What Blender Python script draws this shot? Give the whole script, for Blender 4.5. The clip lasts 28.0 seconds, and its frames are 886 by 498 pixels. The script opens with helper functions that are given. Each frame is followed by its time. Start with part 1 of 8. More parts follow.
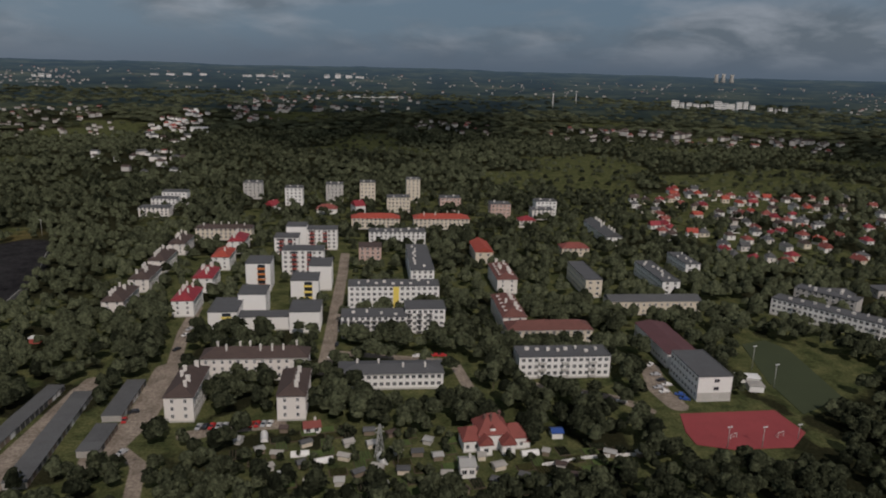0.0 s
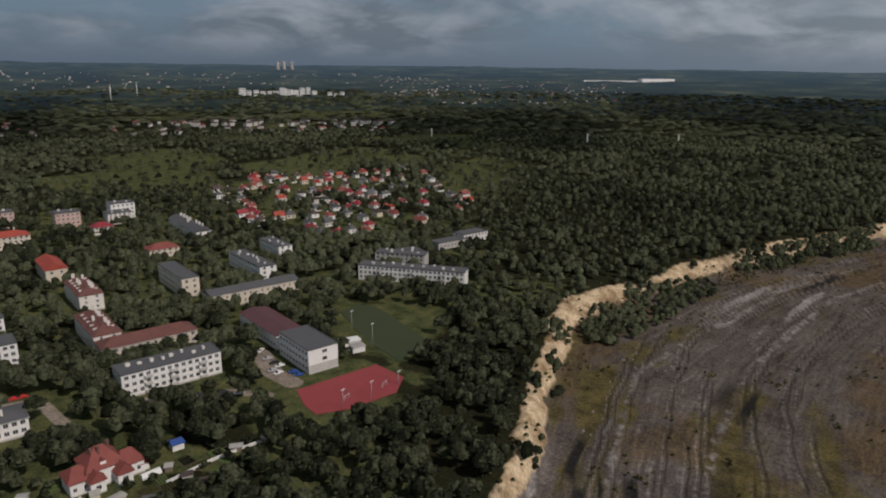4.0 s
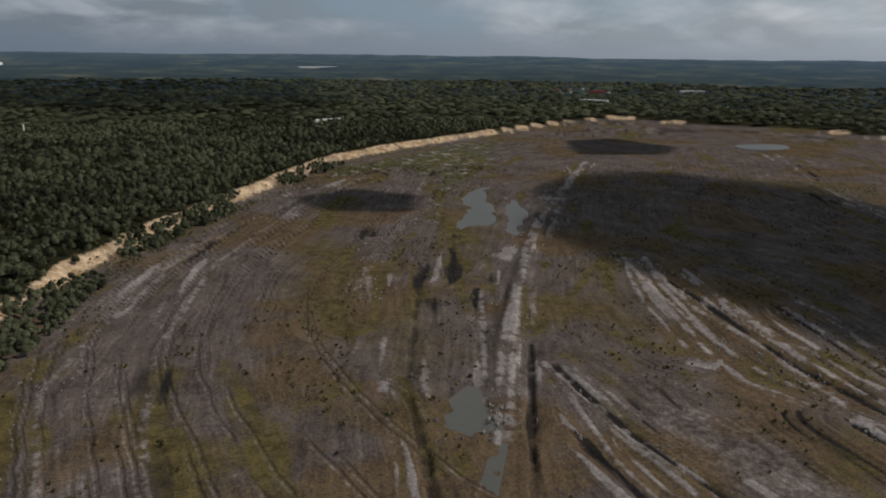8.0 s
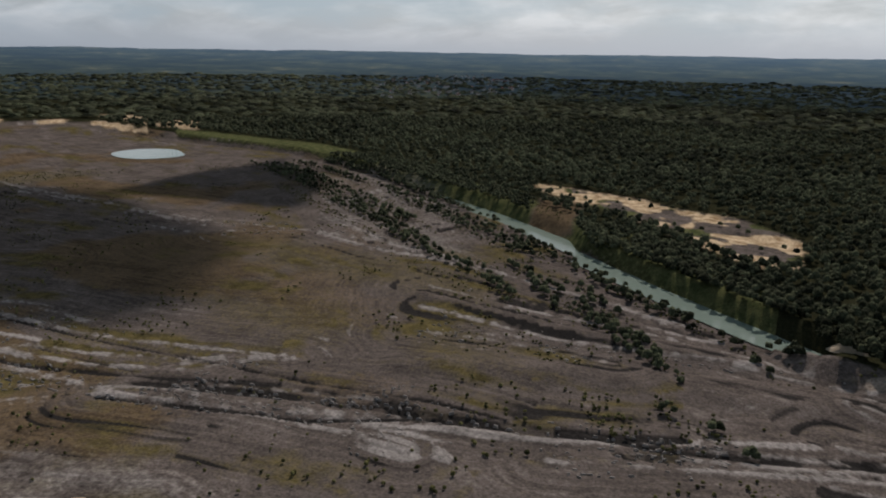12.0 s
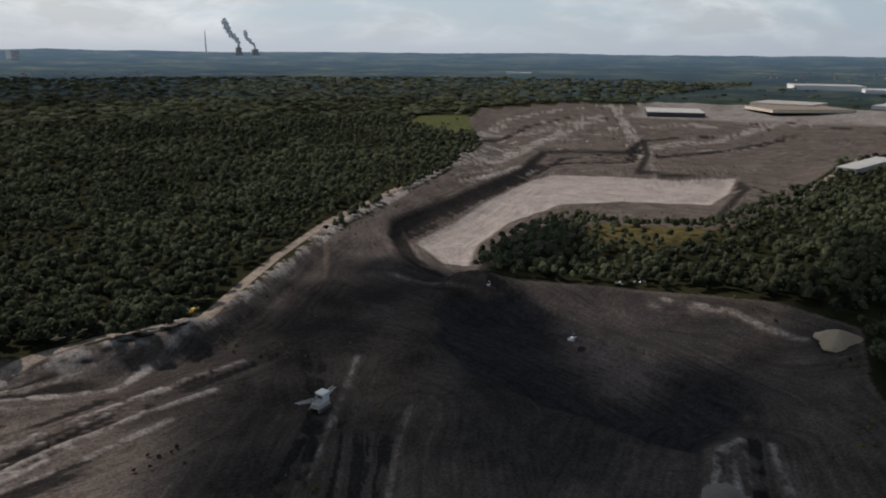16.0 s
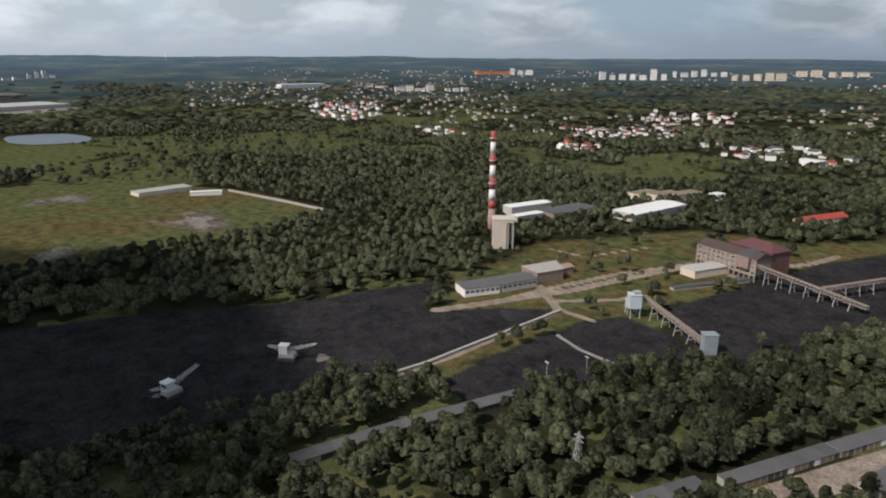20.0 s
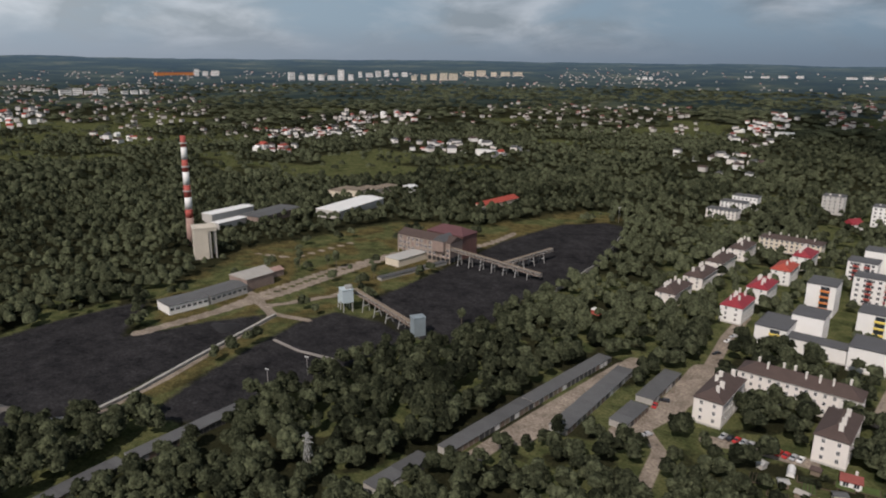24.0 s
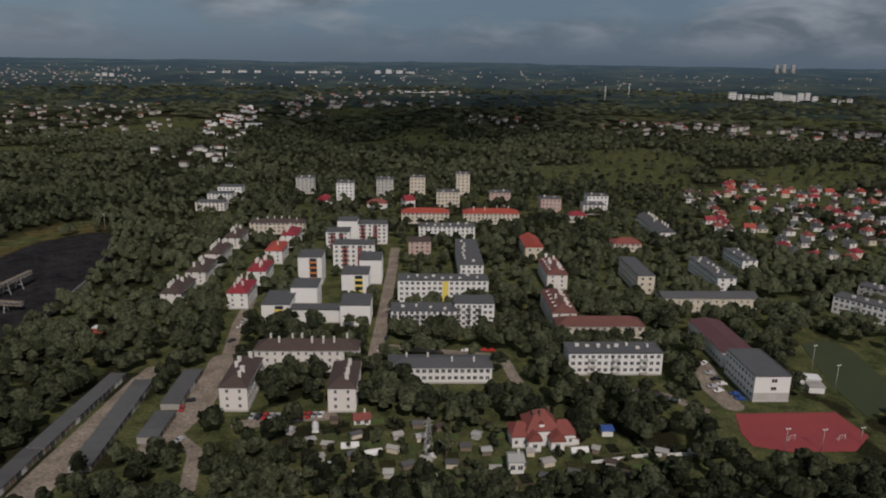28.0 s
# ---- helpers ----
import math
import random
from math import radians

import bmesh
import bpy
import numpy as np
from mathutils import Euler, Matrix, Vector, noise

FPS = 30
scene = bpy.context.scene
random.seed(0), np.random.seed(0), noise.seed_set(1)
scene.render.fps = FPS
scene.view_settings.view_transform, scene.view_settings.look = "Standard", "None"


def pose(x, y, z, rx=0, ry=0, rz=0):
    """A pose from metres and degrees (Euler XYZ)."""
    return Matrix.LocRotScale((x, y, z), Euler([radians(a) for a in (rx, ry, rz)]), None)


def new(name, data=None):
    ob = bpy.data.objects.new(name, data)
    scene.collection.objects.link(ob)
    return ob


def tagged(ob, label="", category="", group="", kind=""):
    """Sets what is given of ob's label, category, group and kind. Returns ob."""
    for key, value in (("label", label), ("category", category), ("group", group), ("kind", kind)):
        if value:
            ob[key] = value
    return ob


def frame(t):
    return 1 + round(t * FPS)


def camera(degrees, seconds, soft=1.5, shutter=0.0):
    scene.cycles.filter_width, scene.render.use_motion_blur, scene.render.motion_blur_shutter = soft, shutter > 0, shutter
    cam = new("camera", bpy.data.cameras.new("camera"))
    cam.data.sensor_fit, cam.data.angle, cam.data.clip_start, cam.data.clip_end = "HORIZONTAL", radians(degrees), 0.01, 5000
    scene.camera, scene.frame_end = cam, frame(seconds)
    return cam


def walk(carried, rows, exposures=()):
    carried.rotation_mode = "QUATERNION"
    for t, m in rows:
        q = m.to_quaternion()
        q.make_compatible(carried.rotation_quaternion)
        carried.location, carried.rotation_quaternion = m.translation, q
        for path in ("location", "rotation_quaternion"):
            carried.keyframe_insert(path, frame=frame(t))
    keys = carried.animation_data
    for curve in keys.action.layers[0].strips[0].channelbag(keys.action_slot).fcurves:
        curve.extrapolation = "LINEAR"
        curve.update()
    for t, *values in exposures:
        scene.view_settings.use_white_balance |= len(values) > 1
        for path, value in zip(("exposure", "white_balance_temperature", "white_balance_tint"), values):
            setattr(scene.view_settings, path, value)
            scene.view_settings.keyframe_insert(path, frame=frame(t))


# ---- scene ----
EYE = 130.0
cam = camera(64.68, 28.0, soft=2.0)
# seconds, tilt, lean, turn: the drone hangs in one place and turns once round
TURN = [
    (0.0, 75.434, -1.538, -5.803),
    (0.5, 75.474, -1.429, -8.990),
    (1.0, 75.478, -1.282, -12.740),
    (1.5, 75.484, -1.160, -16.616),
    (2.0, 75.420, -1.026, -20.750),
    (2.5, 75.380, -0.970, -24.684),
    (4.5, 75.096, -0.606, -45.373),
    (5.0, 74.964, -0.560, -51.411),
    (5.5, 74.881, -0.550, -57.216),
    (6.0, 74.751, -0.441, -63.594),
    (6.5, 74.637, -0.466, -69.603),
    (7.0, 74.546, -0.595, -76.075),
    (7.5, 74.465, -0.584, -82.069),
    (8.0, 74.392, -0.584, -88.694),
    (8.5, 74.321, -0.641, -95.143),
    (9.0, 74.256, -0.665, -103.414),
    (9.5, 74.210, -0.672, -111.698),
    (10.0, 74.183, -0.748, -120.185),
    (10.5, 74.163, -0.747, -128.032),
    (11.0, 74.147, -0.772, -135.916),
    (11.5, 74.130, -0.832, -143.165),
    (13.5, 74.132, -0.745, -174.805),
    (14.0, 74.134, -0.681, -183.324),
    (14.5, 74.149, -0.606, -192.155),
    (15.0, 74.158, -0.542, -201.613),
    (15.5, 74.172, -0.486, -210.234),
    (16.0, 74.189, -0.488, -219.628),
    (16.5, 74.222, -0.492, -228.363),
    (17.0, 74.269, -0.411, -237.894),
    (17.5, 74.306, -0.262, -246.454),
    (18.0, 74.366, -0.204, -255.887),
    (18.5, 74.426, -0.210, -264.901),
    (19.0, 74.467, -0.224, -275.156),
    (19.5, 74.497, -0.290, -285.549),
    (20.0, 74.544, -0.289, -296.679),
    (20.5, 74.605, -0.269, -304.753),
    (21.0, 74.625, -0.331, -304.811),
    (22.0, 74.665, -0.453, -304.627),
    (22.5, 74.685, -0.515, -304.386),
    (23.0, 74.716, -0.577, -308.695),
    (23.5, 74.746, -0.567, -314.861),
    (24.0, 74.783, -0.607, -321.029),
    (24.5, 74.805, -0.609, -326.788),
    (25.0, 74.828, -0.578, -332.889),
    (25.5, 74.856, -0.621, -338.417),
    (26.0, 74.904, -0.658, -344.795),
    (26.5, 74.925, -0.665, -350.713),
    (27.0, 74.937, -0.788, -357.500),
    (27.5, 74.947, -0.673, -362.043),
    (28.0, 74.921, -0.772, -361.826),
]
walk(cam, [(t, pose(0, 0, EYE, a, b, c)) for t, a, b, c in TURN], exposures=[(t, v, 6350, 19) for t, v in ((0.0, -0.98), (5.0, -0.75), (9.0, -0.70), (14.0, -0.42), (18.0, -0.36), (20.5, -0.02), (24.0, -0.33), (26.0, -0.65), (28.0, -0.95))])

# ---- world and sun ----
SUN_AZ, SUN_EL = 168.0, 44.0
SKY_AZ = 197.0        # the side where the cloud is thinnest
world = bpy.data.worlds.new("sky")
scene.world = world
world.use_nodes = True
wn, wl = world.node_tree.nodes, world.node_tree.links
wn.clear()
w_out, w_bg = wn.new("ShaderNodeOutputWorld"), wn.new("ShaderNodeBackground")
sky = wn.new("ShaderNodeTexSky")
sky.sky_type = "NISHITA"
sky.sun_disc = False
sky.sun_elevation, sky.sun_rotation = radians(SUN_EL), radians(SUN_AZ)
sky.air_density, sky.dust_density, sky.ozone_density = 1.2, 2.0, 1.0
co = wn.new("ShaderNodeTexCoord")
sep = wn.new("ShaderNodeSeparateXYZ")
wl.new(co.outputs["Generated"], sep.inputs[0])


def wmath(op, a, b=None, clamp=False):
    n = wn.new("ShaderNodeMath")
    n.operation, n.use_clamp = op, clamp
    for i, v in enumerate((a, b)):
        if v is None:
            continue
        if isinstance(v, (int, float)):
            n.inputs[i].default_value = v
        else:
            wl.new(v, n.inputs[i])
    return n.outputs[0]


# a broken deck of cloud, brighter on the sun's side
up = wmath("ADD", wmath("MAXIMUM", sep.outputs[2], 0.0), 0.30)
flat = wn.new("ShaderNodeCombineXYZ")
wl.new(wmath("ADD", wmath("DIVIDE", sep.outputs[0], up), 5.3), flat.inputs[0])
wl.new(wmath("DIVIDE", sep.outputs[1], up), flat.inputs[1])


def deck(scale, detail, rough, lo, hi):
    t = wn.new("ShaderNodeTexNoise")
    t.inputs["Scale"].default_value, t.inputs["Detail"].default_value, t.inputs["Roughness"].default_value = scale, detail, rough
    t.inputs["Distortion"].default_value = 0.3
    wl.new(flat.outputs[0], t.inputs["Vector"])
    r = wn.new("ShaderNodeMapRange")
    r.inputs["From Min"].default_value, r.inputs["From Max"].default_value = lo, hi
    wl.new(t.outputs[0], r.inputs["Value"])
    return r.outputs[0]


def wmix(fac, a, b):
    n = wn.new("ShaderNodeMixRGB")
    for i, v in enumerate((fac, a, b)):
        if isinstance(v, (tuple, float, int)):
            n.inputs[i].default_value = (*v, 1) if isinstance(v, tuple) else v
        else:
            wl.new(v, n.inputs[i])
    return n.outputs[0]


side = wmath("ADD", wmath("MULTIPLY", sep.outputs[0], math.sin(radians(SKY_AZ))), wmath("MULTIPLY", sep.outputs[1], math.cos(radians(SKY_AZ))))
side = wmath("ADD", wmath("MULTIPLY", side, 0.5), 0.5)
gap_blue = wmix(side, (1.7, 2.75, 3.6), (5.4, 6.8, 7.2))
cloud = wmix(side, (3.7, 4.4, 4.9), (8.9, 9.9, 9.8))
shade = wmix(side, (1.55, 2.15, 2.65), (6.1, 7.0, 7.0))
body = wmix(deck(2.7, 7.0, 0.56, 0.42, 0.62), shade, cloud)
full = wmix(deck(1.25, 5.0, 0.55, 0.38, 0.56), gap_blue, body)
# thick air along the horizon
low = wmath("MULTIPLY", wmath("MAXIMUM", sep.outputs[2], 0.0), 22.0, True)
haze = wmix(side, (1.5, 2.15, 2.75), (5.8, 6.7, 7.1))
full = wmix(low, haze, full)
# overhead one looks at the grey undersides of the cloud
high = wmath("MULTIPLY", wmath("MAXIMUM", wmath("SUBTRACT", sep.outputs[2], 0.12), 0.0), 2.2, True)
dim = wn.new("ShaderNodeMixRGB")
dim.blend_type = "MULTIPLY"
dim.inputs[2].default_value = (0.46, 0.47, 0.49, 1)
wl.new(high, dim.inputs[0])
wl.new(wmix(0.88, sky.outputs[0], full), dim.inputs[1])
wl.new(dim.outputs[0], w_bg.inputs[0])
w_bg.inputs[1].default_value = 0.115
wl.new(w_bg.outputs[0], w_out.inputs[0])
sun_data = bpy.data.lights.new("sun", "SUN")
sun_data.energy, sun_data.angle, sun_data.color = 4.2, radians(0.6), (1.0, 0.91, 0.77)
sun = new("sun", sun_data)
sun.rotation_euler = Euler((radians(90 - SUN_EL), 0, radians(180 - SUN_AZ)))

# ---- numbers for the land ----


def lattice(x, y, size, seed=0):
    """Smooth value noise, 0 to 1, with cells of that size."""
    u, v = x / size, y / size
    i, j = np.floor(u).astype(np.int64), np.floor(v).astype(np.int64)
    fu, fv = u - i, v - j
    fu, fv = fu * fu * (3 - 2 * fu), fv * fv * (3 - 2 * fv)

    def h(a, b):
        n = (a * 374761393 + b * 668265263 + seed * 974634721) & 0x7FFFFFFF
        n = ((n ^ (n >> 13)) * 1274126177) & 0x7FFFFFFF
        return ((n ^ (n >> 16)) & 0xFFFF) / 65535.0
    return (h(i, j) * (1 - fu) + h(i + 1, j) * fu) * (1 - fv) + (h(i, j + 1) * (1 - fu) + h(i + 1, j + 1) * fu) * fv


def fbm(x, y, size, seed=0, n=4):
    out, amp, tot = 0, 1.0, 0
    for k in range(n):
        out, tot = out + amp * lattice(x, y, size / 2 ** k, seed + k), tot + amp
        amp *= 0.5
    return out / tot


def inside(x, y, poly):
    r = np.zeros(np.shape(x), bool)
    for (ax, ay), (bx, by) in zip(poly, poly[1:] + poly[:1]):
        if ay != by:
            r ^= ((ay > y) != (by > y)) & (x < (bx - ax) * (y - ay) / (by - ay) + ax)
    return r


def away(x, y, line, closed=False):
    """Distance to a polyline."""
    d = np.full(np.shape(x), 1e9)
    for (ax, ay), (bx, by) in zip(line, line[1:] + (line[:1] if closed else [])):
        vx, vy = bx - ax, by - ay
        t = np.clip(((x - ax) * vx + (y - ay) * vy) / (vx * vx + vy * vy + 1e-9), 0, 1)
        d = np.minimum(d, np.hypot(x - ax - t * vx, y - ay - t * vy))
    return d


def area(x, y, poly, soft):
    """1 well inside the outline, 0 well outside, soft metres of change."""
    d = away(x, y, poly, True) * np.where(inside(x, y, poly), 1, -1)
    return np.clip(d / soft * 0.5 + 0.5, 0, 1)


def step(v, a, b):
    t = np.clip((v - a) / (b - a), 0, 1)
    return t * t * (3 - 2 * t)


# outlines of the land's parts
PIT = [(132, 136), (160, 155), (188, 176), (276, 238), (319, 251), (364, 244), (448, 248), (493, 245), (580, 230), (684, 216), (703, 208), (772, 199), (872, 178), (927, 164), (1040, 101), (1238, -34), (1483, -222), (1588, -350), (1444, -490), (1341, -730), (1318, -705), (1166, -803), (841, -749), (641, -739), (471, -674), (374, -617), (254, -546), (185, -494), (141, -477), (74, -419), (7, -367), (-15, -343), (-81, -319), (-106, -318), (-173, -374), (-233, -427), (-255, -434), (-373, -517), (-511, -603), (-697, -752), (-934, -1051), (-1138, -1235),
       (-1471, -1212), (-1696, -858), (-1670, -359), (-1231, -308), (-955, -355), (-631, -279), (-497, -258), (-438, -329), (-274, -293), (-308, -249), (-372, -162), (-367, -114), (-307, -89), (-237, -45), (-203, -24), (-60, 60), (60, 60)]
PIT_DEEP = -9.0
YARD_A = [(-378, -49), (-375, 14), (-355, 101), (-360, 129), (-356, 182), (-314, 146), (-302, 185), (-286, 212), (-270, 172), (-252, 102), (-259, 84), (-244, 59), (-239, 13), (-238, -17), (-252, 4), (-234, -25), (-278, -60), (-323, -81), (-375, -77)]
YARD_B = [(-232, 111), (-246, 143), (-257, 175), (-266, 214), (-263, 236), (-235, 241), (-211, 235), (-208, 215), (-209, 187), (-208, 160), (-213, 126)]
YARD_C = [(-261, 264), (-267, 312), (-272, 353), (-279, 416), (-274, 494), (-250, 524), (-230, 521), (-205, 454), (-194, 394), (-194, 359), (-199, 331), (-193, 287), (-184, 249), (-196, 235), (-219, 238)]
MINE_COAL = [(-150, -343), (-215, -374), (-270, -411), (-308, -431), (-287, -375), (-285, -315), (-324, -236), (-357, -176), (-340, -133), (-236, -107), (-200, -101), (-174, -92), (-145, -138), (-119, -178), (-158, -247), (-120, 10)]
PALE_PIT = [(-326, -426), (-391, -457), (-509, -522), (-611, -570), (-659, -573), (-711, -514), (-741, -454), (-781, -405), (-711, -376), (-648, -360), (-591, -424), (-527, -452), (-434, -430), (-361, -392), (-318, -354), (-310, -371)]
BENCH = [(-1006, -689), (-871, -621), (-818, -675), (-769, -695), (-627, -600), (-502, -542), (-391, -490), (-334, -461), (-308, -428), (-283, -371), (-279, -331), (-287, -313), (-318, -335), (-384, -380), (-490, -414), (-582, -314), (-734, -367), (-767, -398), (-733, -505), (-869, -587)]
FIELD = [(-584, -190), (-674, -180), (-800, -166), (-820, -62), (-790, 36), (-715, 119), (-641, 158), (-564, 181), (-530, 112), (-491, 4), (-490, -78), (-519, -136)]
FIELD_B = [(-901, -183), (-1260, -208), (-1196, -120), (-1143, 5), (-1102, 44), (-1493, 180), (-1336, 152), (-1060, 47), (-933, -48)]
POND = [(-1333, -128), (-1347, -16), (-1194, 7), (-1190, -90)]
GRASS = [
    [(-373, 273), (-374, 309), (-378, 369), (-367, 396), (-324, 351), (-349, 330), (-327, 290)],
    [(-665, 513), (-680, 618), (-566, 655), (-519, 593), (-571, 520), (-622, 488)],
    [(-293, 405), (-314, 447), (-296, 503), (-281, 556), (-258, 571), (-279, 485), (-279, 399)],
    [(-327, 157), (-326, 181), (-315, 219), (-316, 244), (-294, 265), (-288, 283), (-268, 242), (-281, 225), (-314, 226), (-310, 179)],
    [(-242, 91), (-251, 120), (-266, 170), (-277, 206), (-267, 218), (-259, 175), (-249, 138), (-234, 107)],
    [(166, 283), (196, 326), (215, 304), (236, 279), (210, 253), (170, 239), (169, 250), (165, 275)],
    [(208, 303), (220, 297), (231, 286), (223, 263), (198, 248)],
    [(131, 213), (147, 213), (152, 211), (142, 199), (132, 198)],
    [(-792, -1067), (-916, -1171), (-992, -1111), (-813, -886), (-739, -856)],
]
WORKS = [(-249, 101), (-313, 154), (-357, 191), (-404, 281), (-385, 415), (-322, 451), (-282, 566), (-243, 544), (-261, 448), (-278, 355), (-260, 269), (-271, 210), (-242, 127)]
CANAL = [(430, -648), (329, -585), (226, -515), (147, -460), (149, -449), (70, -392), (22, -361), (-10, -347), (-15, -365), (24, -390), (75, -424), (149, -475), (167, -506), (253, -562), (350, -611)]
CANAL_Z = -9.7
LAKE = [(848, -596), (849, -654), (802, -670), (739, -635), (761, -585), (802, -578)]
QUARRY = [(269, -668), (217, -660), (145, -642), (122, -624), (55, -609), (9, -550), (9, -481), (28, -473), (61, -492), (126, -551), (185, -587), (242, -629)]
ROADS = [
    (6.5, [(-20, 285), (-19, 324), (-18, 384), (-17, 441), (-17, 483)]),
    (6.0, [(-90, 218), (-86, 243), (-84, 282), (-91, 334), (-93, 371)]),
    (7.0, [(-123, 170), (-121, 209), (-116, 272)]),
    (11.0, [(-91, 219), (-85, 248), (-87, 291)]),
    (8.0, [(-117, 190), (-117, 234), (-114, 280)]),
    (5.0, [(-71, 189), (-76, 215), (-90, 230), (-86, 238), (-79, 267)]),
    (7.0, [(-65, 233), (-52, 238), (-34, 240)]),
    (5.0, [(69, 269), (84, 263), (101, 255), (111, 243)]),
    (9.0, [(127, 284), (122, 261), (124, 247)]),
    (5.0, [(-14, 306), (12, 300), (38, 294), (44, 250)]),
    (5.0, [(-313, 154), (-311, 193), (-316, 227), (-321, 280), (-317, 343)]),
    (4.0, [(-258, 88), (-249, 101), (-257, 136), (-283, 211), (-328, 228)]),
    (7.0, [(-313, 154), (-311, 186), (-308, 238), (-313, 307), (-314, 340)]),
    (4.5, [(-296, 221), (-282, 255), (-286, 267)]),
    (4.0, [(-307, 221), (-285, 213), (-264, 219)]),
    (3.5, [(-360, 341), (-361, 289), (-387, 279)]),
    (6.0, [(-287, 343), (-283, 418), (-286, 442)]),
    (7.0, [(-29, -328), (-73, -333), (-118, -328), (-146, -357), (-197, -406), (-273, -470), (-409, -556)]),
    (5.0, [(-605, -267), (-740, -300), (-989, -351), (-1187, -296)]),
]


def rag(x, y):
    """How far the pit's edge wanders from its outline: ragged cliffs in the east, graded banks in the west."""
    a_ = np.degrees(np.arctan2(x, y)) % 360
    k = 1 - 0.45 * step(np.hypot(x, y), 350, 700)
    k = k - 0.75 * k * step(a_, 172, 186) * (1 - step(a_, 300, 315))
    return k * (16 * (fbm(x, y, 38, 11, 3) - 0.5) + 5 * (fbm(x, y, 9, 12, 2) - 0.5))


def land(x, y):
    """Height of the ground."""
    r = np.hypot(x, y)
    far = 112 * np.clip((r - 1500) / 3350, 0, 1) ** 1.5
    far = far * (1 + 0.05 * (fbm(x, y, 1500, 5, 2) - 0.5))
    z = far + 0.5 * (fbm(x, y, 60, 3, 3) - 0.5)
    wob = rag(x, y)
    d = away(x, y, PIT, True) * np.where(inside(x, y, PIT), 1, -1) + wob
    a_ = np.degrees(np.arctan2(x, y))
    wide = np.where((a_ > 25) & (a_ < 130), 8.0 + 0.016 * r, np.where((a_ >= 130) & (a_ < 178), 11.0, np.where((a_ >= 178) | (a_ < -150), 18.0, 42.0)))
    pit = step(d / wide, 0, 1) * np.where(r > 1300, 0.6, 1.0)
    z = z + pit * (PIT_DEEP + 2.2 * (fbm(x, y, 90, 21, 4) - 0.5))
    return z


def far_rise(x, y):
    """How much the far hills stand above the even land."""
    r = np.hypot(x, y)
    return (12 * (fbm(x, y, 300, 91, 3) - 0.5) + 7 * fbm(x, y, 40, 92, 2)) * step(r, 1930, 2300) + 14 * (fbm(x, y, 900, 95, 2) - 0.5) * step(r, 4000, 4800)


def at(x, y):
    return float(land(np.array([float(x)]), np.array([float(y)]))[0])


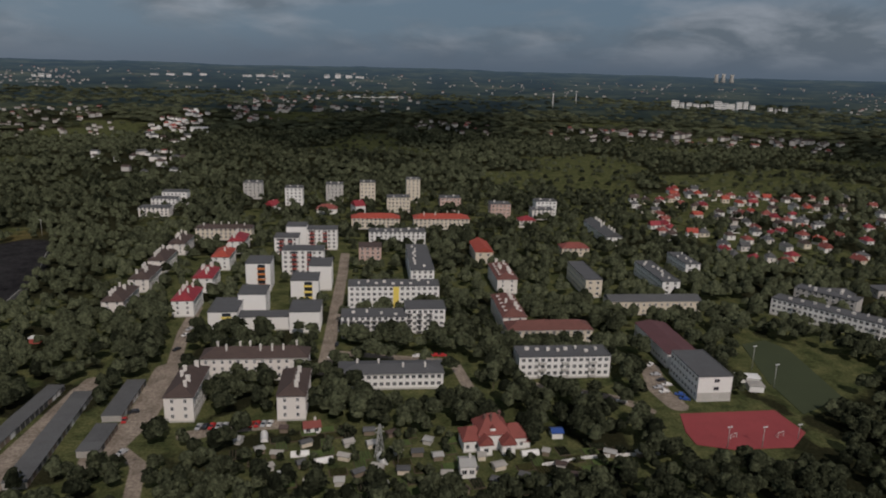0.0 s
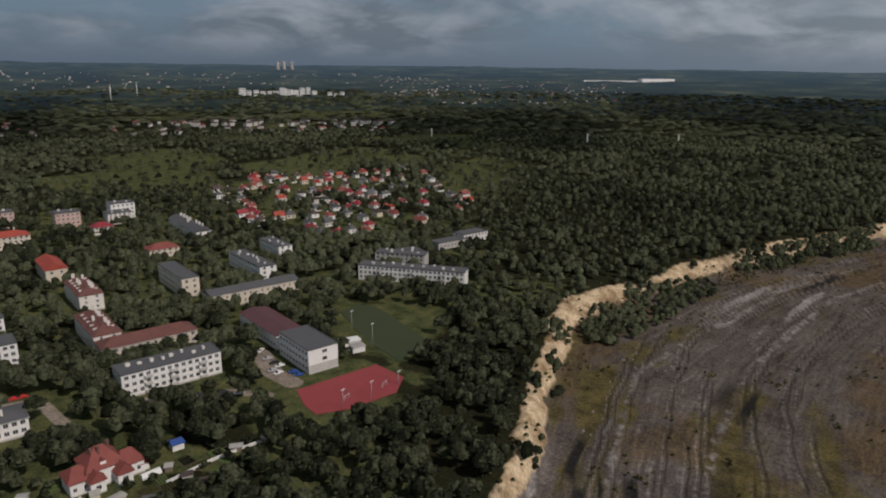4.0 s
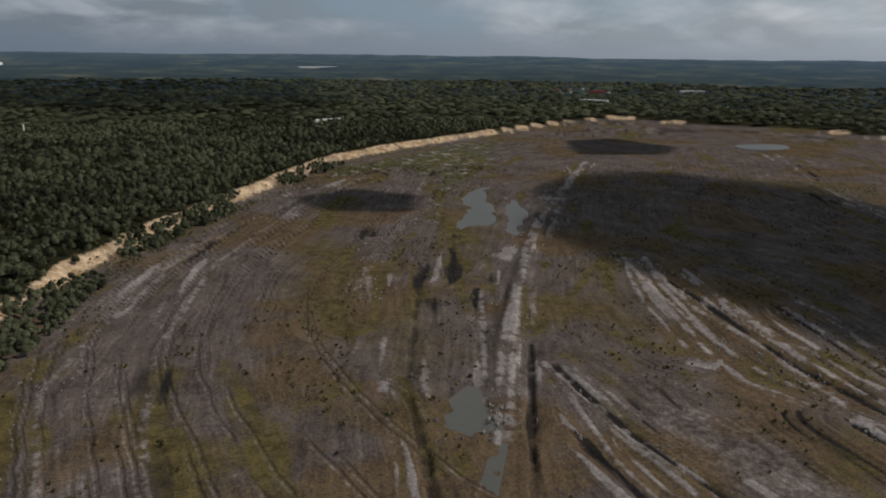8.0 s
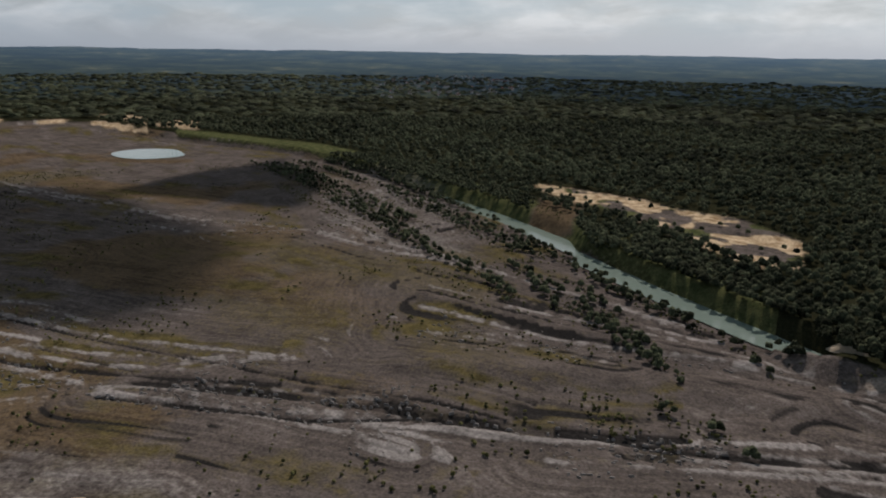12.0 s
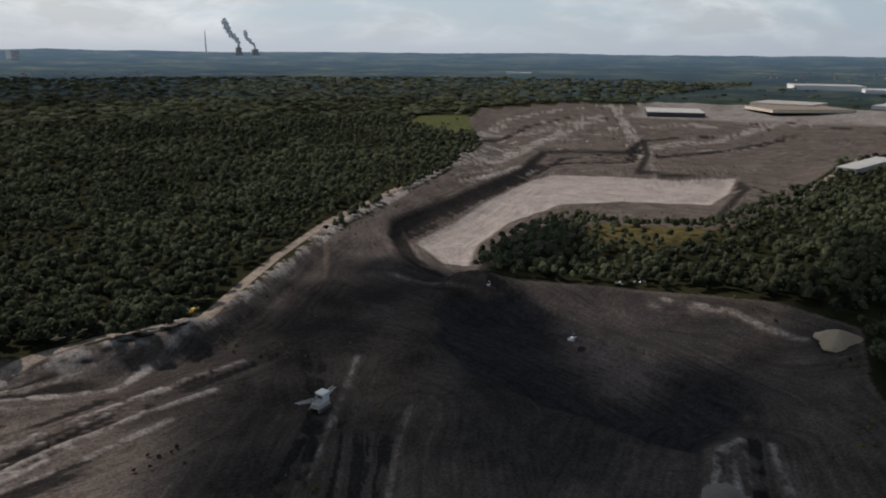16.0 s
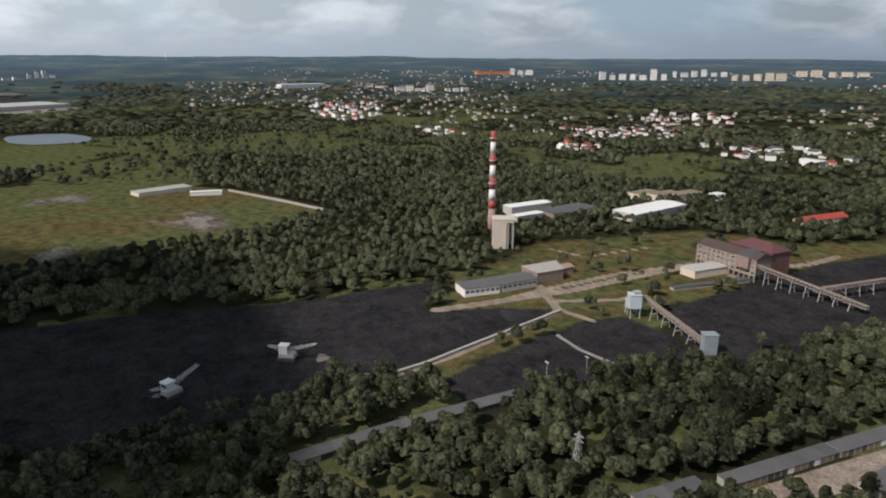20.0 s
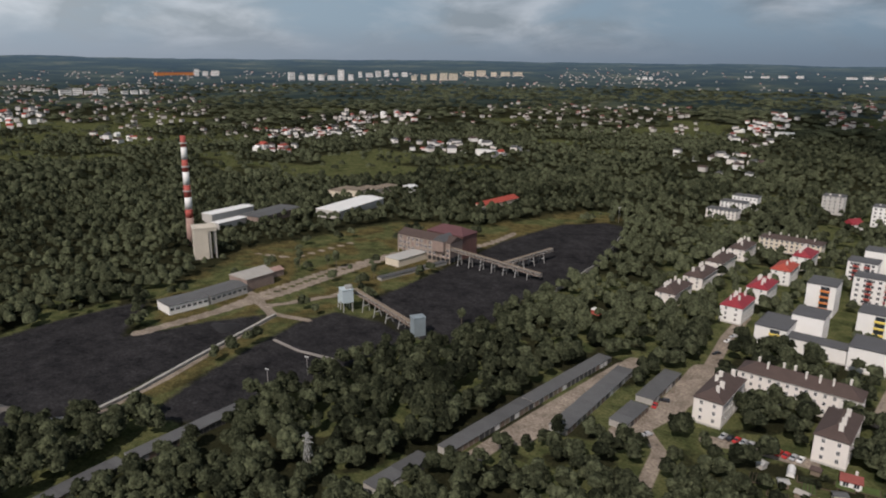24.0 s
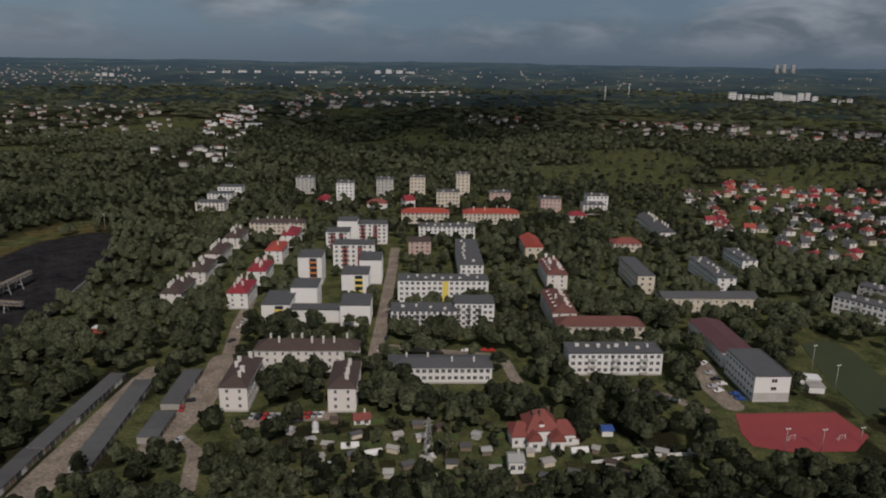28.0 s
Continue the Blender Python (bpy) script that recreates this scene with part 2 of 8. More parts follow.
# ---- materials ----
def material(name, colour, rough=0.8, metal=0.0, vary=0.25, grain=1.0, stain=0.08, bump=0.3, tint=None, island=False, obj=0.0, spec=0.5, tone=False, gap_shade=0.0):
    """A surface with fine grain and broad stains; grain and stain are noise scales per metre."""
    m = bpy.data.materials.new(name)
    m.use_nodes = True
    nt = m.node_tree
    n, l = nt.nodes, nt.links
    p = n["Principled BSDF"]
    p.inputs["Roughness"].default_value, p.inputs["Metallic"].default_value = rough, metal
    p.inputs["Specular IOR Level"].default_value = spec
    geo = n.new("ShaderNodeNewGeometry")
    fine, broad = n.new("ShaderNodeTexNoise"), n.new("ShaderNodeTexNoise")
    fine.inputs["Scale"].default_value, broad.inputs["Scale"].default_value = grain, stain
    fine.inputs["Detail"].default_value, broad.inputs["Detail"].default_value = 4, 5
    for k in (fine, broad):
        l.new(geo.outputs["Position"], k.inputs["Vector"])
    add = n.new("ShaderNodeMath")
    add.operation = "ADD"
    l.new(fine.outputs[0], add.inputs[0])
    l.new(broad.outputs[0], add.inputs[1])
    val = add.outputs[0]
    if island or obj:
        rnd = n.new("ShaderNodeMath")
        rnd.operation = "MULTIPLY_ADD"
        if island:
            l.new(geo.outputs["Random Per Island"], rnd.inputs[0])
        else:
            info = n.new("ShaderNodeObjectInfo")
            l.new(info.outputs["Random"], rnd.inputs[0])
        rnd.inputs[1].default_value = 0.7
        l.new(val, rnd.inputs[2])
        sub = n.new("ShaderNodeMath")
        sub.operation = "SUBTRACT"
        l.new(rnd.outputs[0], sub.inputs[0])
        sub.inputs[1].default_value = 0.35
        val = sub.outputs[0]
    if tone:
        ta = n.new("ShaderNodeAttribute")
        ta.attribute_name = "tone"
        tm = n.new("ShaderNodeMath")
        tm.operation = "MULTIPLY_ADD"
        l.new(ta.outputs["Fac"], tm.inputs[0])
        tm.inputs[1].default_value = 0.8
        l.new(val, tm.inputs[2])
        ts = n.new("ShaderNodeMath")
        ts.operation = "SUBTRACT"
        l.new(tm.outputs[0], ts.inputs[0])
        ts.inputs[1].default_value = 0.4
        val = ts.outputs[0]
    rampn = n.new("ShaderNodeValToRGB")
    c = np.array(colour)
    t = np.array(tint) if tint is not None else c
    e = rampn.color_ramp.elements
    e[0].position, e[1].position = 0.25, 0.75
    e[0].color = (*np.clip(c * (1 - vary), 0, 1), 1)
    e[1].color = (*np.clip(t * (1 + vary), 0, 1), 1)
    half = n.new("ShaderNodeMath")
    half.operation = "MULTIPLY"
    half.inputs[1].default_value = 0.5
    l.new(val, half.inputs[0])
    l.new(half.outputs[0], rampn.inputs[0])
    colour_out = rampn.outputs[0]
    # shade of the gaps between leaf clusters, put into the colour by noise
    if gap_shade:
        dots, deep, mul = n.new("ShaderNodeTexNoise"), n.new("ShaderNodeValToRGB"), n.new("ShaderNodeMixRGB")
        dots.inputs["Scale"].default_value, dots.inputs["Detail"].default_value, dots.inputs["Roughness"].default_value = gap_shade, 3, 0.7
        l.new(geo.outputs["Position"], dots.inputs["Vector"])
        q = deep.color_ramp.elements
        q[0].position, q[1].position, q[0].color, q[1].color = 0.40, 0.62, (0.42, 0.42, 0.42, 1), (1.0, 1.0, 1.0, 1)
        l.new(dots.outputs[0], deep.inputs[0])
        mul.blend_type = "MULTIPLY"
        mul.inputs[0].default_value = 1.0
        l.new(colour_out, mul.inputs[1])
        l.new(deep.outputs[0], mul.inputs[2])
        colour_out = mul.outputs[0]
    l.new(colour_out, p.inputs["Base Color"])
    if bump:
        b = n.new("ShaderNodeBump")
        b.inputs["Strength"].default_value, b.inputs["Distance"].default_value = min(bump, 1.0), (0.3 if bump <= 1.0 else 0.3 * bump) / grain
        l.new(fine.outputs[0], b.inputs["Height"])
        l.new(b.outputs[0], p.inputs["Normal"])
    return m


def mix_ground():
    """Soils, sand, coal and grass, laid out by the masks that the ground carries."""
    m = bpy.data.materials.new("ground")
    m.use_nodes = True
    n, l = m.node_tree.nodes, m.node_tree.links
    p = n["Principled BSDF"]
    p.inputs["Roughness"].default_value = 0.95
    p.inputs["Specular IOR Level"].default_value = 0.0
    geo = n.new("ShaderNodeNewGeometry")

    def tex(scale, detail=5, rough=0.6):
        t = n.new("ShaderNodeTexNoise")
        t.inputs["Scale"].default_value, t.inputs["Detail"].default_value, t.inputs["Roughness"].default_value = scale, detail, rough
        l.new(geo.outputs["Position"], t.inputs["Vector"])
        return t.outputs[0]
    fine, mid, wide = tex(0.9), tex(0.12), tex(0.012)

    def ramp2(src, a, b, lo=0.35, hi=0.65):
        r = n.new("ShaderNodeValToRGB")
        e = r.color_ramp.elements
        e[0].position, e[1].position = lo, hi
        e[0].color, e[1].color = (*a, 1), (*b, 1)
        l.new(src, r.inputs[0])
        return r.outputs[0]

    def mask(attr, edge=0.5, soft=0.18, wobble=0.55):
        a = n.new("ShaderNodeAttribute")
        a.attribute_name = attr
        s = n.new("ShaderNodeMath")
        s.operation = "MULTIPLY_ADD"
        l.new(mid2.outputs[0], s.inputs[0])
        s.inputs[1].default_value = wobble
        l.new(a.outputs["Fac"], s.inputs[2])
        r = n.new("ShaderNodeMapRange")
        r.inputs["From Min"].default_value = edge - soft + wobble * 0.5
        r.inputs["From Max"].default_value = edge + soft + wobble * 0.5
        l.new(s.outputs[0], r.inputs["Value"])
        return r.outputs[0]
    mid2 = n.new("ShaderNodeTexNoise")
    mid2.inputs["Scale"].default_value, mid2.inputs["Detail"].default_value = 0.35, 5
    l.new(geo.outputs["Position"], mid2.inputs["Vector"])

    def over(under, top, fac):
        x = n.new("ShaderNodeMixRGB")
        l.new(fac, x.inputs[0])
        l.new(under, x.inputs[1])
        l.new(top, x.inputs[2])
        return x.outputs[0]
    fa = n.new("ShaderNodeAttribute")
    fa.attribute_name = "flow"
    streak = n.new("ShaderNodeTexNoise")
    streak.inputs["Scale"].default_value, streak.inputs["Detail"].default_value, streak.inputs["Roughness"].default_value = 1.0, 5, 0.65
    l.new(fa.outputs["Vector"], streak.inputs["Vector"])
    st = streak.outputs[0]
    col = ramp2(wide, (0.016, 0.018, 0.010), (0.030, 0.031, 0.017))
    col = over(col, ramp2(mid, (0.043, 0.056, 0.024), (0.114, 0.119, 0.052)), mask("grass"))
    both = n.new("ShaderNodeMath")
    both.operation = "MULTIPLY_ADD"
    l.new(st, both.inputs[0])
    both.inputs[1].default_value = 0.40
    half = n.new("ShaderNodeMath")
    half.operation = "MULTIPLY"
    l.new(mid2.outputs[0], half.inputs[0])
    half.inputs[1].default_value = 0.25
    l.new(half.outputs[0], both.inputs[2])
    third = n.new("ShaderNodeMath")
    third.operation = "MULTIPLY_ADD"
    l.new(tex(0.045, 6, 0.65), third.inputs[0])
    third.inputs[1].default_value = 0.35
    l.new(both.outputs[0], third.inputs[2])
    st = third.outputs[0]
    soil = n.new("ShaderNodeValToRGB")
    e = soil.color_ramp.elements
    e[0].position, e[1].position = 0.32, 0.72
    e[0].color, e[1].color = (0.030, 0.027, 0.026, 1), (0.27, 0.245, 0.228, 1)
    for pos, c in ((0.43, (0.072, 0.062, 0.056, 1)), (0.55, (0.124, 0.106, 0.096, 1))):
        e.new(pos).color = c
    l.new(st, soil.inputs[0])
    # two soils: grey mine spoil and brown earth
    brown = ramp2(st, (0.042, 0.032, 0.021), (0.19, 0.14, 0.088), 0.36, 0.7)
    earth = over(soil.outputs[0], brown, mask("warm", soft=0.3, wobble=0.9))
    col = over(col, earth, mask("soil"))
    col = over(col, ramp2(mid, (0.058, 0.050, 0.023), (0.126, 0.104, 0.044)), mask("scrub", soft=0.42, wobble=1.3))
    col = over(col, ramp2(st, (0.118, 0.110, 0.104), (0.35, 0.328, 0.312), 0.38, 0.64), mask("pale", soft=0.25, wobble=0.7))
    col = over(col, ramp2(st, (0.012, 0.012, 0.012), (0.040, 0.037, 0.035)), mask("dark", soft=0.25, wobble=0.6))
    col = over(col, ramp2(st, (0.011, 0.011, 0.0125), (0.060, 0.059, 0.062), 0.36, 0.76), mask("coal", soft=0.2))
    col = over(col, ramp2(st, (0.17, 0.155, 0.145), (0.46, 0.41, 0.38), 0.34, 0.66), mask("chalk", soft=0.12, wobble=0.3))
    col = over(col, ramp2(mid, (0.24, 0.165, 0.09), (0.58, 0.46, 0.31), 0.36, 0.60), mask("sand", soft=0.2, wobble=0.6))
    col = over(col, ramp2(mid, (0.185, 0.155, 0.128), (0.31, 0.265, 0.22)), mask("paved", soft=0.1, wobble=0.1))
    v = n.new("ShaderNodeMixRGB")
    v.blend_type = "MULTIPLY"
    v.inputs[0].default_value = 1.0
    l.new(col, v.inputs[1])
    l.new(ramp2(fine, (0.60, 0.60, 0.60), (1.36, 1.36, 1.36), 0.3, 0.7), v.inputs[2])
    l.new(v.outputs[0], p.inputs["Base Color"])
    b = n.new("ShaderNodeBump")
    b.inputs["Strength"].default_value, b.inputs["Distance"].default_value = 0.6, 0.7
    l.new(fine, b.inputs["Height"])
    l.new(b.outputs[0], p.inputs["Normal"])
    return m


M = {}
M["ground"] = mix_ground()
M["leaf"] = material("leaf", (0.0315, 0.0385, 0.0235), 1.0, vary=0.45, grain=1.1, stain=0.007, bump=3.0, tint=(0.080, 0.091, 0.053), island=True, spec=0.03, tone=True, gap_shade=0.75)
M["scrubleaf"] = material("dry scrub leaves", (0.034, 0.038, 0.018), 1.0, vary=0.45, grain=1.6, stain=0.02, bump=1.0, tint=(0.085, 0.082, 0.034), island=True, spec=0.03, tone=True)
M["bark"] = material("bark", (0.10, 0.08, 0.06), 0.9, grain=4)
M["white"] = material("white render", (0.74, 0.74, 0.73), 0.85, vary=0.07, grain=2, stain=0.15)
M["cream"] = material("cream render", (0.62, 0.56, 0.46), 0.88, vary=0.1, grain=2, stain=0.15)
M["pinkish"] = material("pale pink render", (0.70, 0.67, 0.64), 0.88, vary=0.1, grain=2, stain=0.2)
M["greywall"] = material("grey render", (0.45, 0.44, 0.42), 0.9, vary=0.12, grain=2, stain=0.2)
M["roof_dark"] = material("dark roofing felt", (0.085, 0.088, 0.095), 0.85, vary=0.18, grain=1.5, stain=0.2)
M["roof_brown"] = material("brown roof tiles", (0.068, 0.047, 0.042), 0.85, vary=0.25, grain=3, stain=0.3)
M["roof_red"] = material("red roof tiles", (0.215, 0.058, 0.048), 0.8, vary=0.25, grain=3, stain=0.3)
M["roof_orange"] = material("bright red roof tiles", (0.33, 0.058, 0.038), 0.8, vary=0.25, grain=3, stain=0.3)
M["roof_redbrown"] = material("red-brown roof tiles", (0.135, 0.055, 0.046), 0.85, vary=0.28, grain=3, stain=0.3)
M["pink"] = material("faded pink render", (0.52, 0.37, 0.32), 0.88, vary=0.1, grain=2, stain=0.2)
M["roof_crimson"] = material("crimson sheet roof", (0.25, 0.026, 0.036), 0.55, vary=0.2, grain=2, stain=0.3)
M["glass"] = material("window glass", (0.035, 0.042, 0.05), 0.12, vary=0.3, grain=0.5, bump=0, obj=1.0)
M["frame"] = material("white window frame", (0.72, 0.72, 0.72), 0.5, vary=0.05, bump=0)
M["concrete"] = material("concrete", (0.34, 0.33, 0.31), 0.9, vary=0.2, grain=2, stain=0.2)
M["chimneywhite"] = material("limewashed chimney", (0.62, 0.60, 0.57), 0.9, vary=0.15, grain=3)
M["yellow"] = material("yellow paint", (0.78, 0.62, 0.13), 0.7, vary=0.08, bump=0.1)
M["redpaint"] = material("red paint", (0.36, 0.075, 0.06), 0.7, vary=0.12, bump=0.1)
M["orangepaint"] = material("orange paint", (0.58, 0.20, 0.05), 0.7, vary=0.1, bump=0.1)
M["darkpaint"] = material("dark grey paint", (0.06, 0.062, 0.066), 0.7, vary=0.15, bump=0.1)
M["bluepaint"] = material("pale blue-grey sheet", (0.42, 0.50, 0.54), 0.6, vary=0.12, grain=2, stain=0.3)
M["brick"] = material("old brick", (0.25, 0.19, 0.165), 0.9, vary=0.3, grain=3, stain=0.3)
M["oldbrick"] = material("faded pink brick", (0.33, 0.22, 0.19), 0.9, vary=0.3, grain=3, stain=0.3)
M["redbrick"] = material("dark red brick", (0.15, 0.075, 0.065), 0.9, vary=0.3, grain=3, stain=0.3)
M["framecon"] = material("weathered concrete frame", (0.33, 0.28, 0.24), 0.9, vary=0.25, grain=2, stain=0.4)
M["slate"] = material("slate blue sheet", (0.22, 0.27, 0.30), 0.6, vary=0.2, grain=2, stain=0.3)
M["palesheet"] = material("pale grey roof sheet", (0.40, 0.40, 0.385), 0.7, vary=0.15, grain=0.5, stain=0.05)
M["maroon"] = material("maroon roof sheet", (0.105, 0.045, 0.05), 0.7, vary=0.2, grain=2, stain=0.2)
M["whitesheet"] = material("white roof sheet", (0.72, 0.73, 0.73), 0.6, vary=0.08, grain=1, stain=0.1)
M["steel"] = material("weathered galvanised steel", (0.42, 0.42, 0.41), 0.6, 0.3, vary=0.2, grain=3)
M["rust"] = material("rusty steel", (0.20, 0.15, 0.12), 0.8, vary=0.3, grain=3, stain=0.5)
M["stone"] = material("pale rubble", (0.23, 0.215, 0.20), 0.95, vary=0.25, grain=2, island=True)
M["track"] = material("red running surface", (0.27, 0.045, 0.05), 0.9, vary=0.16, grain=1.2, stain=0.12)
M["turf"] = material("playing turf", (0.034, 0.047, 0.018), 0.95, vary=0.2, grain=1.2, stain=0.06)
M["line"] = material("white line paint", (0.62, 0.60, 0.58), 0.85, vary=0.1, bump=0)
M["felt"] = material("grey roofing felt", (0.085, 0.088, 0.092), 0.9, vary=0.25, grain=1.5, stain=0.25, obj=1.0)
M["wood"] = material("grey weathered boards", (0.20, 0.16, 0.12), 0.85, vary=0.3, grain=3)
M["tyre"] = material("tyre rubber", (0.02, 0.02, 0.02), 0.85, bump=0)
for nm, c in (("car_white", (0.7, 0.7, 0.7)), ("car_red", (0.45, 0.03, 0.03)), ("car_black", (0.02, 0.02, 0.025)), ("car_silver", (0.4, 0.41, 0.43)), ("car_blue", (0.03, 0.08, 0.3))):
    M[nm] = material(nm.replace("_", " ") + " paint", c, 0.3, vary=0.04, bump=0, grain=0.5)
M["greywater"] = material("grey standing water", (0.085, 0.088, 0.075), 0.4, vary=0.12, grain=0.3, stain=0.02, bump=0.04)
M["palecon"] = material("pale concrete", (0.52, 0.48, 0.41), 0.9, vary=0.15, grain=2, stain=0.15)
M["turbid"] = material("turbid green water", (0.17, 0.225, 0.195), 0.12, vary=0.12, grain=0.3, stain=0.02, bump=0.04)
M["steam"] = material("steam", (0.85, 0.85, 0.85), 1.0, vary=0.05, grain=0.02, stain=0.01, bump=0, spec=0.0)
M["water"] = material("water", (0.07, 0.095, 0.12), 0.35, vary=0.15, grain=0.3, stain=0.02, bump=0.04)


# ---- building helpers ----
def mesh(name, verts, faces, mats, index=None, smooth=False):
    me = bpy.data.meshes.new(name)
    me.from_pydata(verts, [], faces)
    for k in mats if isinstance(mats, (list, tuple)) else [mats]:
        me.materials.append(k)
    if index is not None:
        me.polygons.foreach_set("material_index", index)
    if smooth:
        me.polygons.foreach_set("use_smooth", [True] * len(me.polygons))
    me.update()
    return me


BOX_F = [(0, 3, 2, 1), (4, 5, 6, 7), (0, 1, 5, 4), (1, 2, 6, 5), (2, 3, 7, 6), (3, 0, 4, 7)]


def box_v(x0, y0, z0, x1, y1, z1):
    return [(x0, y0, z0), (x1, y0, z0), (x1, y1, z0), (x0, y1, z0), (x0, y0, z1), (x1, y0, z1), (x1, y1, z1), (x0, y1, z1)]


def child(name, me, parent, m=None, label=""):
    ob = new(name, me)
    ob.parent = parent
    if m is not None:
        ob.matrix_local = m
    if label:
        tagged(ob, label)
    return ob


def root(name, x, y, z, turn, label, category, group=""):
    ob = new(name)
    ob.matrix_world = pose(x, y, z, 0, 0, turn)
    ob.empty_display_size = 0.5
    return tagged(ob, label, category, group)


def window_mesh(w, h):
    """A window in one piece: a frame 9 cm proud of the wall (the plane y = 0, outwards is -y) with two panes set back in it."""
    xs, zs = (-w / 2 - 0.1, -w / 2, -0.05, 0.05, w / 2, w / 2 + 0.1), (-0.1, 0.0, h, h + 0.08)
    v = [(x, -0.09, z) for z in zs for x in xs] + [(x, 0.03, z) for z in (zs[0], zs[3]) for x in (xs[0], xs[5])]
    panes = []
    for i in (1, 3):
        panes.append(len(v))
        v += [(xs[i], -0.03, 0.0), (xs[i + 1], -0.03, 0.0), (xs[i + 1], -0.03, h), (xs[i], -0.03, h)]
    f, ix = [], []
    for r in range(3):
        for i in range(5):
            q = [r * 6 + i, r * 6 + i + 1, (r + 1) * 6 + i + 1, (r + 1) * 6 + i]
            if r == 1 and i in (1, 3):
                p = panes[0 if i == 1 else 1]
                f += [(q[k], q[(k + 1) % 4], p + (k + 1) % 4, p + k) for k in range(4)] + [(p, p + 1, p + 2, p + 3)]
                ix += [1, 1, 1, 1, 0]
            else:
                f.append(tuple(q))
                ix.append(1)
    f += [(0, 24, 25, 5, 4, 3, 2, 1), (18, 19, 20, 21, 22, 23, 27, 26), (0, 6, 12, 18, 26, 24), (5, 25, 27, 23, 17, 11)]
    return mesh("window", v, f, [M["glass"], M["frame"]], ix + [1] * 4)


def stack(name, rows, mats, index=None):
    """One closed body of rectangular rings: half width, half depth, height, and where given the ring's middle."""
    v, f, ix = [], [], []
    for r in rows:
        cx, cy = r[3:5] if len(r) > 3 else (0, 0)
        v += [(cx - r[0], cy - r[1], r[2]), (cx + r[0], cy - r[1], r[2]), (cx + r[0], cy + r[1], r[2]), (cx - r[0], cy + r[1], r[2])]
    for k in range(len(rows) - 1):
        f += [(4 * k + i, 4 * k + (i + 1) % 4, 4 * k + 4 + (i + 1) % 4, 4 * k + 4 + i) for i in range(4)]
        ix += [index[k] if index else 0] * 4
    n = 4 * len(rows)
    f += [(3, 2, 1, 0), (n - 4, n - 3, n - 2, n - 1)]
    ix += [index[0] if index else 0, index[-1] if index else 0]
    return mesh(name, v, f, mats, ix)


def tube(name, rows, mats, index=None, sides=12, smooth=True):
    """A turned body: radius and height row by row, with caps."""
    v, f, ix = [], [], []
    for r, z in rows:
        v += [(r * math.cos(i / sides * math.tau), r * math.sin(i / sides * math.tau), z) for i in range(sides)]
    for k in range(len(rows) - 1):
        f += [(sides * k + i, sides * k + (i + 1) % sides, sides * (k + 1) + (i + 1) % sides, sides * (k + 1) + i) for i in range(sides)]
        ix += [index[k] if index else 0] * sides
    n = sides * (len(rows) - 1)
    f += [tuple(range(sides))[::-1], tuple(range(n, n + sides))]
    ix += [index[0] if index else 0, index[-1] if index else 0]
    return mesh(name, v, f, mats, ix, smooth)


def bars(name, lines, r, mat_, sides=4):
    """Thin straight members between pairs of points, in one mesh."""
    v, f = [], []
    for a, b in lines:
        a, b = Vector(a), Vector(b)
        q = (b - a).to_track_quat("Z", "Y").to_matrix()
        o = len(v)
        for p in (a, b):
            v += [tuple(p + q @ Vector((r * math.cos(i / sides * math.tau + 0.78), r * math.sin(i / sides * math.tau + 0.78), 0))) for i in range(sides)]
        f += [(o + i, o + (i + 1) % sides, o + sides + (i + 1) % sides, o + sides + i) for i in range(sides)]
        f += [tuple(range(o, o + sides))[::-1], tuple(range(o + sides, o + 2 * sides))]
    return mesh(name, v, f, mat_)


WINDOW = {k: window_mesh(*k) for k in ((1.5, 1.5), (1.0, 1.4), (2.2, 1.5))}
TAKEN = []          # plan footprints, kept clear of trees: x, y, half width, half depth, turn


def windows(parent, w, d, floors, base, fh, sides="SEWN", gap=3.2, size=(1.5, 1.5), name="window"):
    for s in sides:
        length = w if s in "SN" else d
        n = max(1, int((length - 1.2) / gap))
        if s in "EW" and length < 14:
            n = min(n, 2)
        for fl in range(floors):
            for i in range(n):
                u = (i + 0.5) / n * (length - 1.0) - (length - 1.0) / 2
                z = base + fl * fh + 0.9
                m = {"S": pose(u, -d / 2, z), "N": pose(u, d / 2, z, 0, 0, 180), "E": pose(w / 2, u, z, 0, 0, 90), "W": pose(-w / 2, u, z, 0, 0, -90)}[s]
                child(name, WINDOW[size], parent, m)


def hip(w, d, h, over, rise, ridge):
    """Hipped or gabled roof over a w x d wall box whose top is at h; ridge is the ridge's length along x."""
    a, b = w / 2 + over, d / 2 + over
    t = 0.18
    v = [(-a, -b, h), (a, -b, h), (a, b, h), (-a, b, h), (-a, -b, h + t), (a, -b, h + t), (a, b, h + t), (-a, b, h + t), (-ridge / 2, 0, h + t + rise), (ridge / 2, 0, h + t + rise)]
    f = [(0, 3, 2, 1), (0, 1, 5, 4), (1, 2, 6, 5), (2, 3, 7, 6), (3, 0, 4, 7), (4, 5, 9, 8), (5, 6, 9), (6, 7, 8, 9), (7, 4, 8)]
    return v, f


